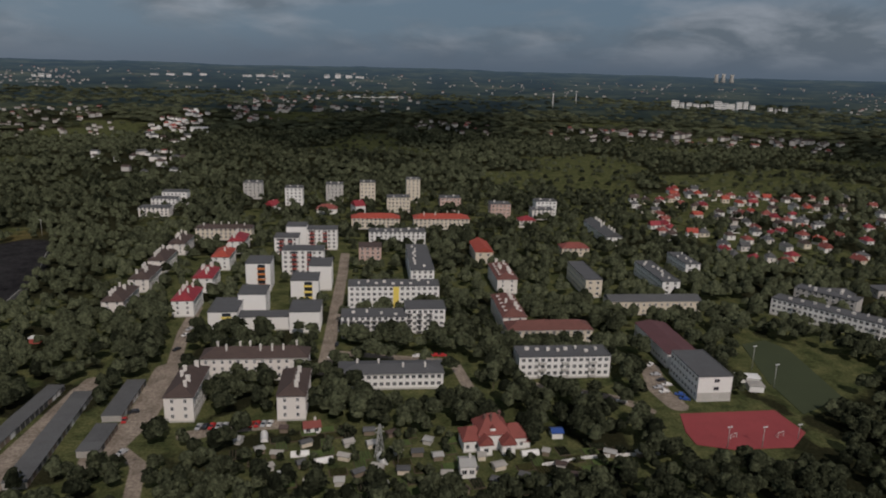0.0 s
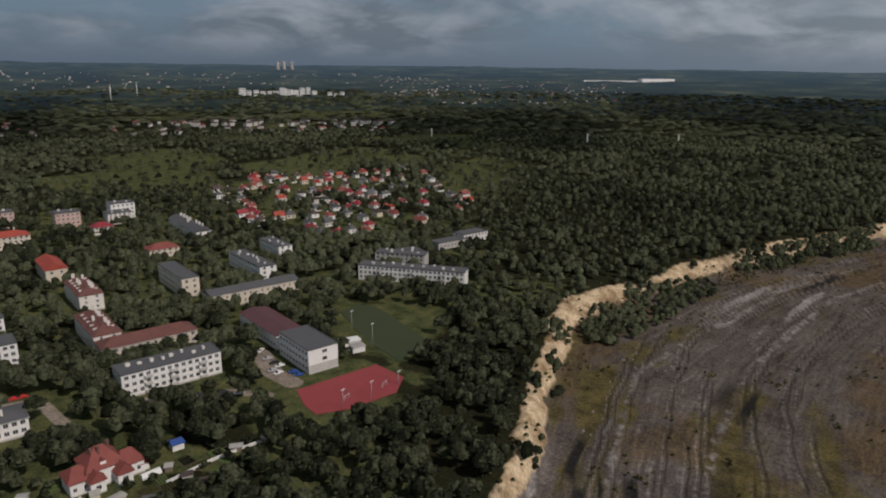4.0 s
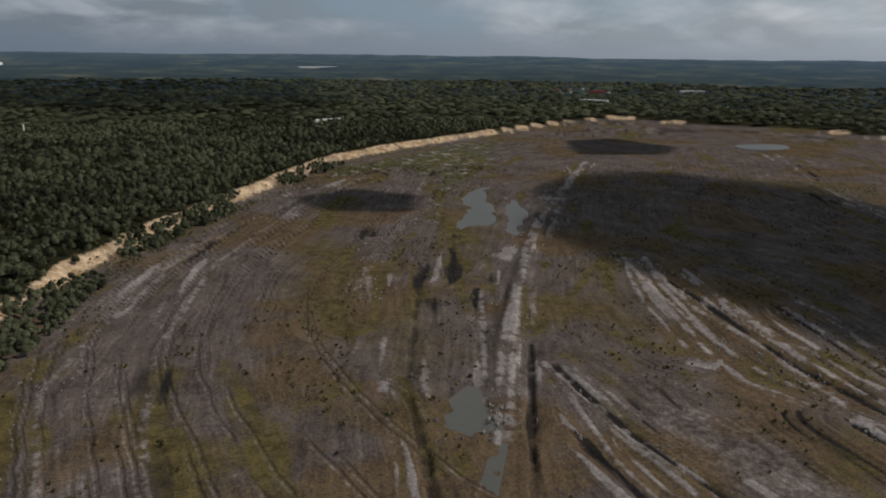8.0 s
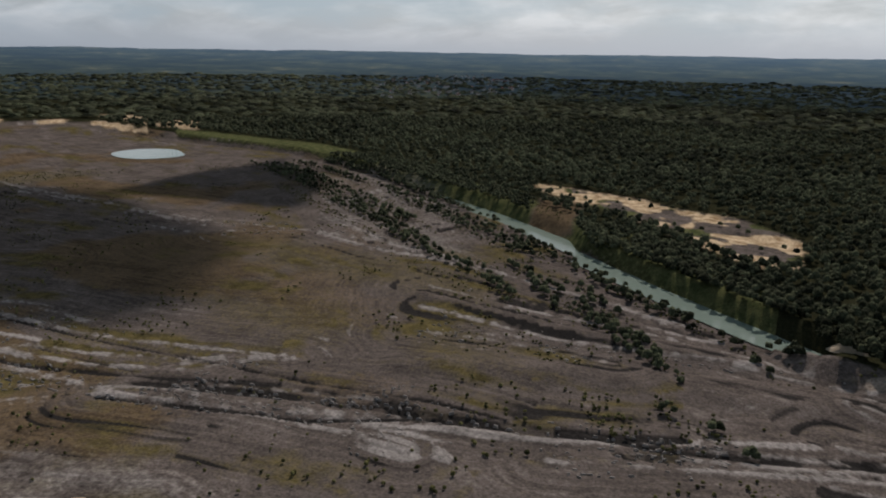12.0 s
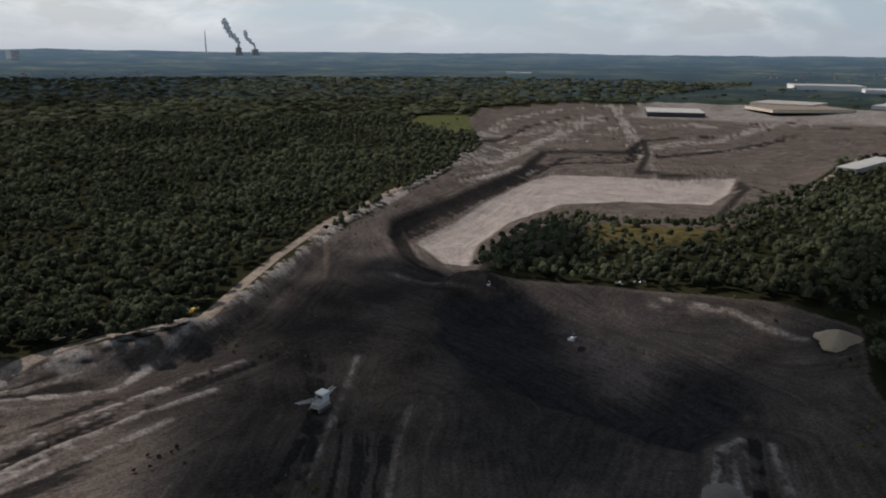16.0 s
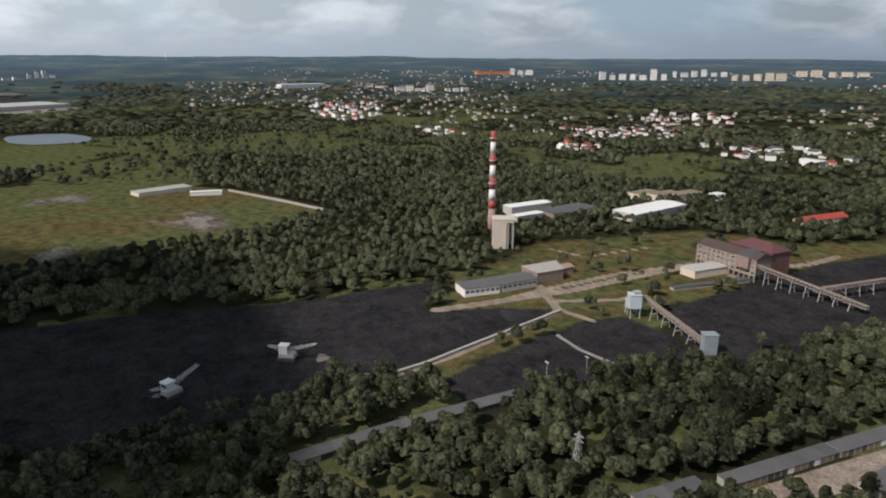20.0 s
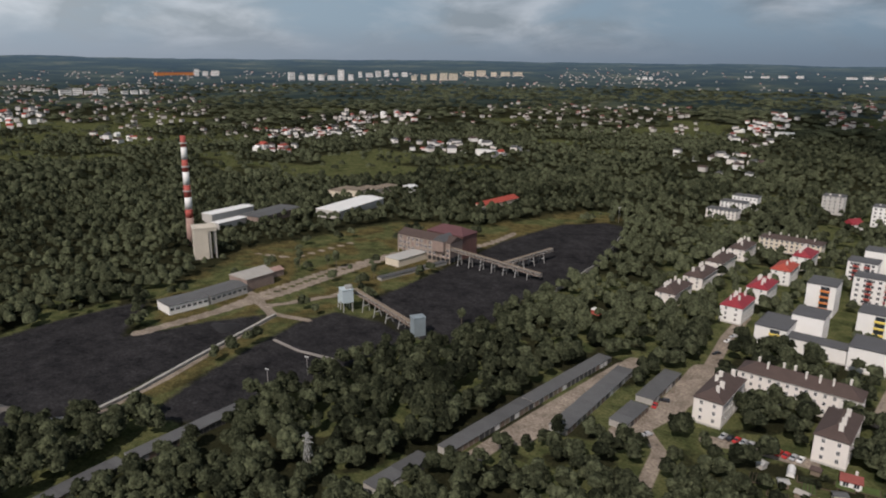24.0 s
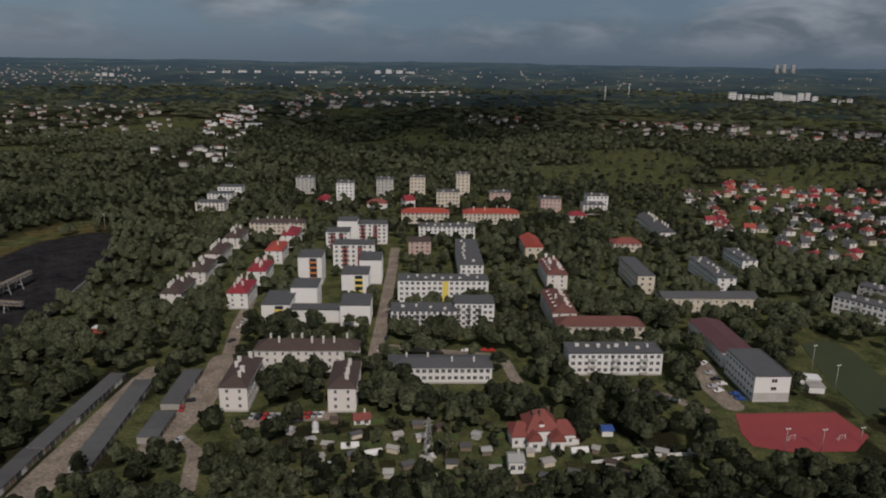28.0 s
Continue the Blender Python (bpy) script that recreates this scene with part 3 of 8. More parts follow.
def balcony_mesh(w, d, mat_, slab="white"):
    """A balcony tray in one piece: floor slab, parapet on three sides."""
    v = [(-w / 2, 0, 0), (-w / 2, -d, 0), (w / 2, -d, 0), (w / 2, 0, 0), (-w / 2, 0, 1.1), (-w / 2, -d, 1.1), (w / 2, -d, 1.1), (w / 2, 0, 1.1),
         (-w / 2 + 0.1, 0, 1.1), (-w / 2 + 0.1, -d + 0.1, 1.1), (w / 2 - 0.1, -d + 0.1, 1.1), (w / 2 - 0.1, 0, 1.1), (-w / 2 + 0.1, 0, 0.15), (-w / 2 + 0.1, -d + 0.1, 0.15), (w / 2 - 0.1, -d + 0.1, 0.15), (w / 2 - 0.1, 0, 0.15)]
    f = [(0, 3, 2, 1), (0, 1, 5, 4), (1, 2, 6, 5), (2, 3, 7, 6), (4, 5, 9, 8), (5, 6, 10, 9), (6, 7, 11, 10), (8, 9, 13, 12), (9, 10, 14, 13), (10, 11, 15, 14), (12, 13, 14, 15)]
    return mesh("balcony", v, f, [M[slab], M[mat_]], [0, 1, 1, 1, 0, 0, 0, 1, 1, 1, 0])


BALCONY = {}


def block(label, x, y, w, d, h, turn=0.0, floors=4, wall="white", roof="roof_dark", shape="flat", rise=3.2, chimneys=0, sides="", gap=3.2, name="apartment_building", group="", size=(1.5, 1.5), win=True, category="apartment building", balconies=(), dormers=0):
    """x, y: middle of the front wall's foot; the house goes back from it by d. balconies: places along the front, 0 to 1, and a colour."""
    c, s = math.cos(radians(turn)), math.sin(radians(turn))
    cx, cy = x - s * d / 2, y + c * d / 2
    z = at(cx, cy) - 0.3
    e = root(name, cx, cy, z, turn, label, category, group)
    TAKEN.append((cx, cy, w / 2, d / 2, turn))
    h = h + 0.3
    if not sides:
        sides = "SW" if cx > 0 else "SE"
    if shape == "flat":
        child("wall", stack("wall", [(w / 2 + 0.07, d / 2 + 0.07, 0), (w / 2 + 0.07, d / 2 + 0.07, 1.0), (w / 2, d / 2, 1.02), (w / 2, d / 2, h)], [M["greywall"], M[wall]], [0, 1, 1]), e)
        child("roof", stack("roof", [(w / 2 + 0.25, d / 2 + 0.25, h), (w / 2 + 0.25, d / 2 + 0.25, h + 0.45), (w / 2 - 0.1, d / 2 - 0.1, h + 0.45), (w / 2 - 0.15, d / 2 - 0.15, h + 0.2)], M[roof]), e)
        top = h + 0.2
    else:
        ridge = max(0.5, (w + 0.9 if shape == "gable" else w - d))
        child("wall", stack("wall", [(w / 2 + 0.07, d / 2 + 0.07, 0), (w / 2 + 0.07, d / 2 + 0.07, 1.0), (w / 2, d / 2, 1.02), (w / 2, d / 2, h)] + ([(w / 2, 0.2, h + rise * 0.97)] if shape == "gable" else []), [M["greywall"], M[wall]], [0, 1, 1] + ([1] if shape == "gable" else [])), e)
        v, f = hip(w, d, h, 0.45, rise, ridge)
        child("roof", mesh("roof", v, f, M[roof]), e)
        top = h + rise * 0.55
        child("gutter", bars("gutter", [((-w / 2 - 0.5, q * (d / 2 + 0.5), h), (w / 2 + 0.5, q * (d / 2 + 0.5), h)) for q in (-1,)], 0.09, M["greywall"]), e)
    rr = random.Random(int(x * 13 + y * 7))
    for k in range(chimneys):
        px = (k + 0.5) / chimneys * w * 0.86 - w * 0.43 + rr.uniform(-0.5, 0.5)
        py = rr.choice((-1, 1)) * d * 0.16 if shape != "flat" else d * rr.uniform(-0.3, 0.3)
        hh = (rise * 0.62 + 1.2 if shape != "flat" else rr.uniform(0.9, 1.5))
        lo = -rise * 0.35 if shape != "flat" else 0.0
        ww, dd = (0.34, rr.uniform(0.4, 0.85)) if shape != "flat" else (rr.uniform(0.4, 0.9), rr.uniform(0.4, 0.7))
        child("chimney", stack("chimney", [(ww, dd, lo), (ww, dd, hh - 0.4), (ww + 0.1, dd + 0.1, hh - 0.4), (ww + 0.1, dd + 0.1, hh - 0.2), (ww - 0.1, dd - 0.1, hh - 0.2), (ww - 0.1, dd - 0.1, hh)], M["chimneywhite"]), e, pose(px, py, top))
    for k in range(dormers):
        px = (k + 0.5) / dormers * w * 0.8 - w * 0.4
        for q in (-1, 1):
            child("dormer", stack("dormer", [(0.8, 1.1, 0), (0.8, 1.1, 1.3), (0.1, 1.1, 1.9)], [M["white"], M[roof]], [0, 1]), e, pose(px, q * d * 0.28, h + rise * 0.25))
    fh = (h - 1.2) / floors
    for u, colour, bw in balconies:
        if (colour, bw) not in BALCONY:
            BALCONY[colour, bw] = balcony_mesh(bw, 1.3, colour)
        for fl in range(floors):
            child("balcony", BALCONY[colour, bw], e, pose((u - 0.5) * w, -d / 2, 1.2 + fl * fh), "balcony with coloured parapet")
        # no recess is cut: a dark panel on the wall gives its shade
        if bw > 3.1:
            child("loggia", stack("loggia", [(bw * 0.46, 0.05, 1.3), (bw * 0.46, 0.05, h - 0.5)], M["glass"]), e, pose((u - 0.5) * w, -d / 2 - 0.03, 0), "flat dark glass panel standing for the shaded recess behind the balconies")
    if win:
        windows(e, w, d, floors, 1.2, fh, sides, gap, size)
    return e


# ---- the housing estate ----
def block_ns(label, x, y, w, length, h, **kw):
    """A house whose narrow end, w wide, faces the south at x, y and which runs back by length."""
    kw.setdefault("sides", "WN" if x > 0 else "WS")
    return block(label, x + w / 2, y + length / 2, length, w, h, turn=90.0, **kw)


OLD = dict(roof="roof_brown", shape="hip", floors=3, wall="pinkish", size=(1.0, 1.4))
NEW = dict(roof="roof_dark", shape="flat", wall="white", group="white estate blocks")
block("long grey-pink tenement with brown hipped roof and white chimneys", -47.8, 277.8, 44.0, 11, 10, chimneys=8, **OLD)
block_ns("tenement wing with brown hipped roof and white gable wall", -69.9, 243.2, 10.5, 27, 10, chimneys=5, **OLD)
block_ns("tenement wing with brown hipped roof beside the car park", -29.0, 242.4, 10.5, 24, 10, chimneys=5, **OLD)
block("long low white kindergarten with dark roof", 9.0, 266.9, 43.3, 13, 7, floors=2, chimneys=4, rise=1.6, roof="roof_dark", shape="hip", name="kindergarten", category="kindergarten", gap=2.6)
# stepped white estate
for a in (
    (-72.3, 335.1, 14, 22, 10, 3, "yellow"), (-53.6, 335.9, 29, 9, 7, 2, ""), (-31.9, 331.6, 15, 18, 11, 3, ""),
    (-60.8, 353.6, 14, 16, 13, 4, ""), (-64.4, 398.6, 14, 17, 17, 5, "orangepaint"), (-35.7, 374.3, 15, 16, 14, 4, "yellow"),
    (-28.8, 400.0, 13, 18, 15, 4, ""), (-41.8, 432.0, 26, 13, 16, 5, "redpaint"), (-56.2, 469.6, 16, 14, 15, 5, "redpaint"),
    (-35.7, 494.4, 25, 13, 15, 5, "redpaint"), (-51.6, 491.0, 14, 14, 18, 5, "")):
    block("white flat-roofed apartment block with grey roof and coloured balconies", *a[:5], floors=a[5], sides="SE" if a[6] == "redpaint" else "E", balconies={"": (), "redpaint": ((0.3, "redpaint", 3.2), (0.66, "redpaint", 3.2))}.get(a[6], ((0.64, a[6], 4.6),)), **NEW)
stripe = block("white four-storey block with a yellow stripe", 13.4, 366.3, 49.9, 12, 13, floors=4, chimneys=9, gap=3.0, **NEW)
child("stripe", stack("stripe", [(1.6, 0.06, 0.5), (1.6, 0.06, 13.0)], M["yellow"]), stripe, pose(1.2, -6.04, 0), "yellow painted wall panel")
block("white block with dark balconies and grey roof", 2.3, 323.4, 31.8, 12, 11, floors=4, chimneys=4, gap=2.6, balconies=[(k / 9 + 0.055, "darkpaint", 2.6) for k in range(9)], **NEW)
block("white block with dark balconies, taller end", 27.8, 328.6, 19.9, 13, 13, floors=4, gap=2.6, balconies=[(k / 4 + 0.1, "darkpaint", 2.6) for k in range(3)], **NEW)
block_ns("long white slab block running back with dark roof", 31.7, 400.8, 14, 62, 12, floors=4, chimneys=9, **NEW)
block("white block with blue-grey roof across the street's end", 20.6, 505.0, 41.8, 12, 11, floors=4, chimneys=6, **NEW)
block("small pink four-storey block", 0.5, 456.0, 15, 13, 12, wall="pink", roof="roof_brown", shape="flat", floors=4)
block("long cream house with orange tiled roof", 5.0, 561.6, 39.1, 13, 9, wall="cream", roof="roof_orange", shape="hip", floors=3)
block("long cream house with bright red-orange roof", 59.4, 560.7, 46.0, 14, 9, wall="cream", roof="roof_orange", shape="hip", floors=3, chimneys=4)
for k, (x, y, w, h, wl_) in enumerate((
    (-113.7, 690.7, 17, 16, "greywall"), (-70.6, 658.0, 16, 17, "white"), (-34.0, 679.5, 16, 17, "greywall"),
    (-1.8, 679.5, 15, 19, "cream"), (42.9, 678.3, 13, 23, "cream"))):
    block("free-standing flat-roofed tower block at the wood's edge", x, y, w, 15, h, floors=5 if h < 20 else 7, wall=wl_, group="tower blocks", chimneys=2)
for x, y, w, h, wl_ in ((74.7, 633.9, 19, 13, "pink"), (115.7, 600.2, 18, 14, "pink"), (26.5, 629.2, 21, 14, "cream"), (160.8, 615.4, 19, 14, "white"), (154.2, 601.0, 19, 9, "pinkish")):
    block("pale pink flat-roofed block with rows of windows", x, y, w, 14, h, floors=4, wall=wl_, group="pale blocks", chimneys=2)
block_ns("house with bright red gabled roof", 78.4, 457.8, 12, 30, 8, roof="roof_orange", shape="gable", floors=2, wall="cream")
block_ns("tenement row with brown roof and dormers", 81.7, 391.5, 12, 34, 9, chimneys=6, dormers=5, **dict(OLD, roof="roof_redbrown"))
block_ns("tenement row with red-brown roof and dormers", 73.0, 326.9, 12, 36, 9, chimneys=6, dormers=5, **dict(OLD, roof="roof_redbrown"))
block("long house with dull red hipped roof", 88.2, 313.6, 42.1, 12, 7, wall="cream", roof="roof_redbrown", shape="hip", floors=2)
block("white four-storey block with dark roof and roof vents", 84.5, 274.4, 40.5, 12, 10, floors=3, chimneys=8, gap=2.8, balconies=((0.25, "greywall", 3.0), (0.5, "greywall", 3.0), (0.8, "greywall", 3.0)), **NEW)
school = block_ns("white three-storey school building with grey roof", 140.5, 249.8, 14.5, 27, 11, wall="white", roof="roof_dark", shape="flat", floors=3, name="school", category="school", sides="N", gap=2.8)
for fl in range(3):
    child("window", WINDOW[(2.2, 1.5)], school, pose(-13.5, -0.6, 2.0 + fl * 3.4, 0, 0, -90))
child("panel", stack("panel", [(7.2, 0.03, 1.1), (7.2, 0.03, 4.3)], M["greywall"]), school, pose(-13.55, 0, 0, 0, 0, -90), "grey painted band below the windows")
block_ns("school sports hall with maroon sheet roof", 141.8, 282.4, 15, 40, 7, wall="white", roof="maroon", shape="gable", rise=1.4, floors=1, name="sports_hall", category="sports hall")
block("long yellowish two-storey house with grey-brown roof", 157.6, 352.9, 52.1, 12, 8, wall="cream", roof="roof_dark", shape="gable", rise=2.0, floors=2, size=(1.0, 1.4))
block_ns("white slab block with dark roof among trees", 132.1, 383.7, 10, 40, 11, floors=3, wall="cream", roof="roof_dark", shape="flat")
block_ns("pale long block with ribbed grey roof", 180.5, 385.3, 11, 46, 9, floors=3, wall="white", roof="roof_dark", shape="flat", chimneys=8)
block_ns("pale block with grey roof near the small houses", 211.7, 423.1, 10, 30, 9, floors=3, wall="white", roof="roof_dark", shape="flat", chimneys=4)
block("long white four-storey block with grey roof at the wood's edge", 245.5, 326.5, 67.0, 11, 9.5, turn=-52.3, floors=3, wall="white", roof="roof_dark", chimneys=9, sides="S", gap=2.7, balconies=((0.2, "greywall", 3.0), (0.5, "greywall", 3.0), (0.8, "greywall", 3.0)))
block("grey block with flat roof behind the long white one", 263.5, 362.5, 34, 11, 8, turn=-52.3, floors=3, wall="greywall", roof="roof_dark", chimneys=5, sides="S")
block("small flat house among trees", 271.6, 366.4, 26, 11, 7, turn=-8, floors=2, wall="greywall", roof="roof_dark", chimneys=3)
block("white villa with flat dark roof at the wood's edge", 347.6, 380.0, 24, 12, 7, floors=2, wall="white", roof="roof_dark")
block("long low house among trees", 325.2, 377.3, 32, 11, 5, floors=1, wall="greywall", roof="roof_dark")
for k, (x, y) in enumerate(((-132.3, 358.1), (-131.2, 397.7), (-132.4, 437.3), (-131.6, 480.4))):
    block_ns("tenement with brown roof and white chimneys", x, y, 11, 26, 8, group="brown-roofed tenements", chimneys=6, **OLD)
for k, (x, y) in enumerate(((-96.7, 356.2), (-95.4, 396.2), (-94.6, 442.4), (-92.2, 483.8))):
    block_ns("white house with crimson hipped roof and white chimneys", x, y, 11, 22, 9, group="crimson-roofed houses", roof="roof_crimson" if k != 2 else "roof_orange", shape="hip", chimneys=6 if k != 2 else 2, floors=3, wall="white", size=(1.0, 1.4))
block("long cream house with grey-brown roof", -108.5, 522.9, 40.9, 13, 9, wall="cream", roof="roof_brown", shape="hip", rise=2, floors=3, chimneys=6)
for x, y, w, h in ((-179.3, 659.5, 22, 12), (-184.1, 641.3, 22, 9), (-182.5, 605.0, 25, 8)):
    block("white flat-roofed block apart from the estate", x, y, w, 13, h, floors=3, wall="white" if h > 8 else "pinkish", roof="roof_dark", group="white blocks apart")
block("red brick house with brown roof", 133.3, 569.5, 14, 12, 6, wall="pinkish", roof="roof_crimson", shape="hip", floors=2)
block("brick house with red hipped roof", 148.2, 476.4, 20, 12, 6, wall="cream", roof="roof_red", shape="hip", floors=2)
block_ns("white terrace with grey roof running back", 187.8, 507.1, 12, 60, 7, wall="white", roof="roof_dark", shape="gable", floors=2, chimneys=8)

# ---- sports grounds ----
def slab(name, poly, mat_, lift, text, cat, kind=""):
    """A thin laid surface following an outline."""
    z0 = max(at(x, y) for x, y in poly) + lift
    n = len(poly)
    v = [(x, y, z0) for x, y in poly] + [(x, y, z0 - 0.5) for x, y in poly]
    a = sum(p[0] * q[1] - q[0] * p[1] for p, q in zip(poly, poly[1:] + poly[:1]))
    top = tuple(range(n)) if a > 0 else tuple(range(n))[::-1]
    f = [top] + [(i, i + n, (i + 1) % n + n, (i + 1) % n) if a > 0 else (i, (i + 1) % n, (i + 1) % n + n, i + n) for i in range(n)]
    return tagged(new(name, mesh(name, v, f, mat_)), text, cat, kind=kind), z0


COURT = [(122, 240), (162, 241), (164, 223), (153, 213), (130, 213), (118, 217), (118, 226)]
court, court_z = slab("sports_court", COURT, M["track"], 0.12, "red all-weather sports court with worn surface", "sports court")
PITCH = [(185, 309), (200, 314), (205, 301), (198, 250), (172, 237), (174, 266)]
pitch, pitch_z = slab("football_pitch", PITCH, M["turf"], 0.1, "dark green artificial turf pitch", "football pitch")


def flood_lamp(x, y, h, heads=2):
    z = at(x, y)
    e = root("flood_lamp", x, y, z, 10, "tall grey steel lamp mast with lamp heads", "lamp post", "lamp masts")
    child("pole", tube("pole", [(0.16, 0), (0.09, h)], M["steel"], sides=6), e)
    child("crossarm", stack("crossarm", [(0.9, 0.07, h - 0.1), (0.9, 0.07, h + 0.05)], M["steel"]), e)
    for k in range(heads):
        child("lamp_head", stack("lamp_head", [(0.3, 0.2, 0), (0.35, 0.25, 0.3)], M["whitesheet"]), e, pose((k - (heads - 1) / 2) * 1.1, -0.15, h))


for x, y, h in ((128.3, 214.2, 8.3), (141.0, 213.4, 8.3), (158.0, 218.5, 5.6), (173.6, 279.3, 11.6), (173.0, 260.2, 11.0), (-217.4, 158.0, 8.4), (-214.4, 176.1, 8.5), (-242.6, 534.6, 12.3)):
    flood_lamp(x, y, max(6.0, h))


def goal(x, y, turn):
    e = root("goal", x, y, court_z, turn, "small white sports goal with net frame", "goal", "goals")
    child("frame", bars("frame", [((-1.5, 0, 0), (-1.5, 0, 2)), ((1.5, 0, 0), (1.5, 0, 2)), ((-1.5, 0, 2), (1.5, 0, 2))], 0.09, M["line"]), e)
    child("back_frame", bars("back_frame", [((-1.5, 0, 2), (-1.5, 1, 0)), ((1.5, 0, 2), (1.5, 1, 0)), ((-1.5, 1, 0.05), (1.5, 1, 0.05))], 0.05, M["line"]), e)


goal(133.8, 220.2, 20)
goal(152.3, 220.4, 20)


def small_house(label, x, y, w, d, h, turn, wall="white", roof="roof_red", rise=3.0, shape="gable", name="house", cat="house", group="", z=None):
    e = root(name, x, y, at(x, y) - 0.2 if z is None else z, turn, label, cat, group)
    TAKEN.append((x, y, w / 2, d / 2, turn))
    ridge = w + 0.5 if shape == "gable" else max(0.3, w - d)
    child("wall", stack("wall", [(w / 2, d / 2, 0), (w / 2, d / 2, h)] + ([(w / 2, 0.15, h + rise * 0.96)] if shape == "gable" else []), M[wall]), e)
    v, f = hip(w, d, h, 0.4, rise, ridge)
    rf = child("roof", mesh("roof", v, f, M[roof]), e)
    if name in ("house", "villa_wing"):
        child("chimney", stack("chimney", [(0.35, 0.35, 0), (0.35, 0.35, 1.6), (0.42, 0.42, 1.6), (0.42, 0.42, 1.75)], M["chimneywhite"]), rf, pose(w * 0.2, d * 0.12, h + rise * 0.6))
        for u in (-0.25, 0.25):
            child("window", WINDOW[(1.5, 1.5)], e, pose(u * w, -d / 2, h * 0.4))
        child("window", WINDOW[(1.0, 1.4)], e, pose(-w / 2, 0, h * 0.5, 0, 0, -90))
    return e


small_house("white changing hut with red doors beside the pitch", 164.8, 267.2, 9, 5, 3, -10, roof="whitesheet", rise=0.4, shape="hip", name="changing_hut", cat="hut")
small_house("white changing hut with pale roof", 163.9, 259.5, 6, 5, 3, -10, roof="concrete", rise=0.4, shape="hip", name="changing_hut", cat="hut")
small_house("small white kiosk with red panel", -155.4, 323.7, 4.5, 3.5, 2.8, 0, wall="redpaint", roof="whitesheet", rise=0.5, shape="hip", name="kiosk", cat="kiosk")
def villa(x, y):
    """A rambling house: a tall hipped middle, lower hipped wings and gabled bays."""
    e = root("villa", x, y, at(x, y) - 0.3, 4, "large white villa with rambling red tiled roofs and brick chimneys", "house")
    TAKEN.append((x, y, 12, 9, 4))
    for dx, dy, w, d, h, rise, ridge, turn in ((0, 2, 11, 11, 6.4, 5.4, 2.5, 0), (-7.4, 0.5, 7, 9, 4.8, 3.2, 2.5, 0), (7.6, 0.5, 8, 9, 4.8, 3.4, 3.0, 0), (-3.6, -4.6, 5, 4.4, 4.6, 2.6, 5.4, 90), (4.4, -4.8, 5.4, 4.6, 4.4, 2.8, 5.8, 90), (11.6, -1.5, 3.2, 4.0, 3.0, 1.6, 1.0, 0)):
        m = pose(dx, dy, 0, 0, 0, turn)
        gable = ridge > w
        child("wall", stack("wall", [(w / 2 + 0.06, d / 2 + 0.06, 0), (w / 2 + 0.06, d / 2 + 0.06, 0.8), (w / 2, d / 2, 0.82), (w / 2, d / 2, h)] + ([(w / 2, 0.15, h + rise * 0.96)] if gable else []), [M["greywall"], M["white"]], [0, 1, 1] + ([1] if gable else [])), e, m)
        v, f = hip(w, d, h, 0.55, rise, ridge)
        child("roof", mesh("roof", v, f, M["roof_red"]), e, m)
    for dx, dy, z in ((-2.6, 1.2, 9.0), (-0.6, 0.2, 9.6), (3.4, 4.0, 8.6)):
        child("chimney", stack("chimney", [(0.35, 0.5, 0), (0.35, 0.5, 2.6), (0.45, 0.6, 2.6), (0.45, 0.6, 2.85)], M["redbrick"]), e, pose(dx, dy, z), "dark brick chimney")
    for dx, dy in ((-9.5, -4.0), (-6.4, -4.0), (7.6, -4.0), (9.8, -4.0)):
        child("window", WINDOW[(1.0, 1.4)], e, pose(dx, dy, 1.9))
    for dx, dy, k in ((-3.6, -7.1, 5), (4.4, -7.5, 5)):
        child("window", WINDOW[(1.5, 1.5)], e, pose(dx, dy, 1.8))
        child("window", WINDOW[(1.0, 1.4)], e, pose(dx, dy + 0.02, 4.3))
    child("dormer", stack("dormer", [(0.9, 1.2, 0), (0.9, 1.2, 1.3), (0.1, 1.2, 2.1)], [M["white"], M["roof_red"]], [0, 1]), e, pose(-0.4, -1.8, 7.2))


villa(43.3, 221.0)


# ---- garages ----
def garage_row(label, x, y, length, turn, n, d=6.0, h=2.6):
    """x, y, length, turn: the door side's top edge; the row goes back from it by d."""
    c, s = math.cos(radians(turn)), math.sin(radians(turn))
    cx, cy = x - s * d / 2, y + c * d / 2
    z = at(cx, cy) - 0.2
    e = root("garage_row", cx, cy, z, turn, label, "garages", "garage rows")
    TAKEN.append((cx, cy, length / 2 + 1, d / 2 + 2, turn))
    child("wall", stack("wall", [(length / 2, d / 2, 0), (length / 2, d / 2, h)], M["concrete"]), e)
    rr = random.Random(n)
    k, u = 0, -length / 2
    while u < length / 2 - 0.1:
        w = min(rr.choice((6.0, 9.0, 12.0, 18.0)), length / 2 - u)
        t = rr.uniform(0.12, 0.3)
        child("roof", stack("roof", [(w / 2, d / 2 + 0.3, h), (w / 2, d / 2 + 0.3, h + t)], M["felt"]), e, pose(u + w / 2, 0, 0))
        u += w
    step_ = length / n
    for i in range(n):
        child("door", DOORS[rr.randrange(len(DOORS))], e, pose(-length / 2 + (i + 0.5) * step_, -d / 2, 0.1))


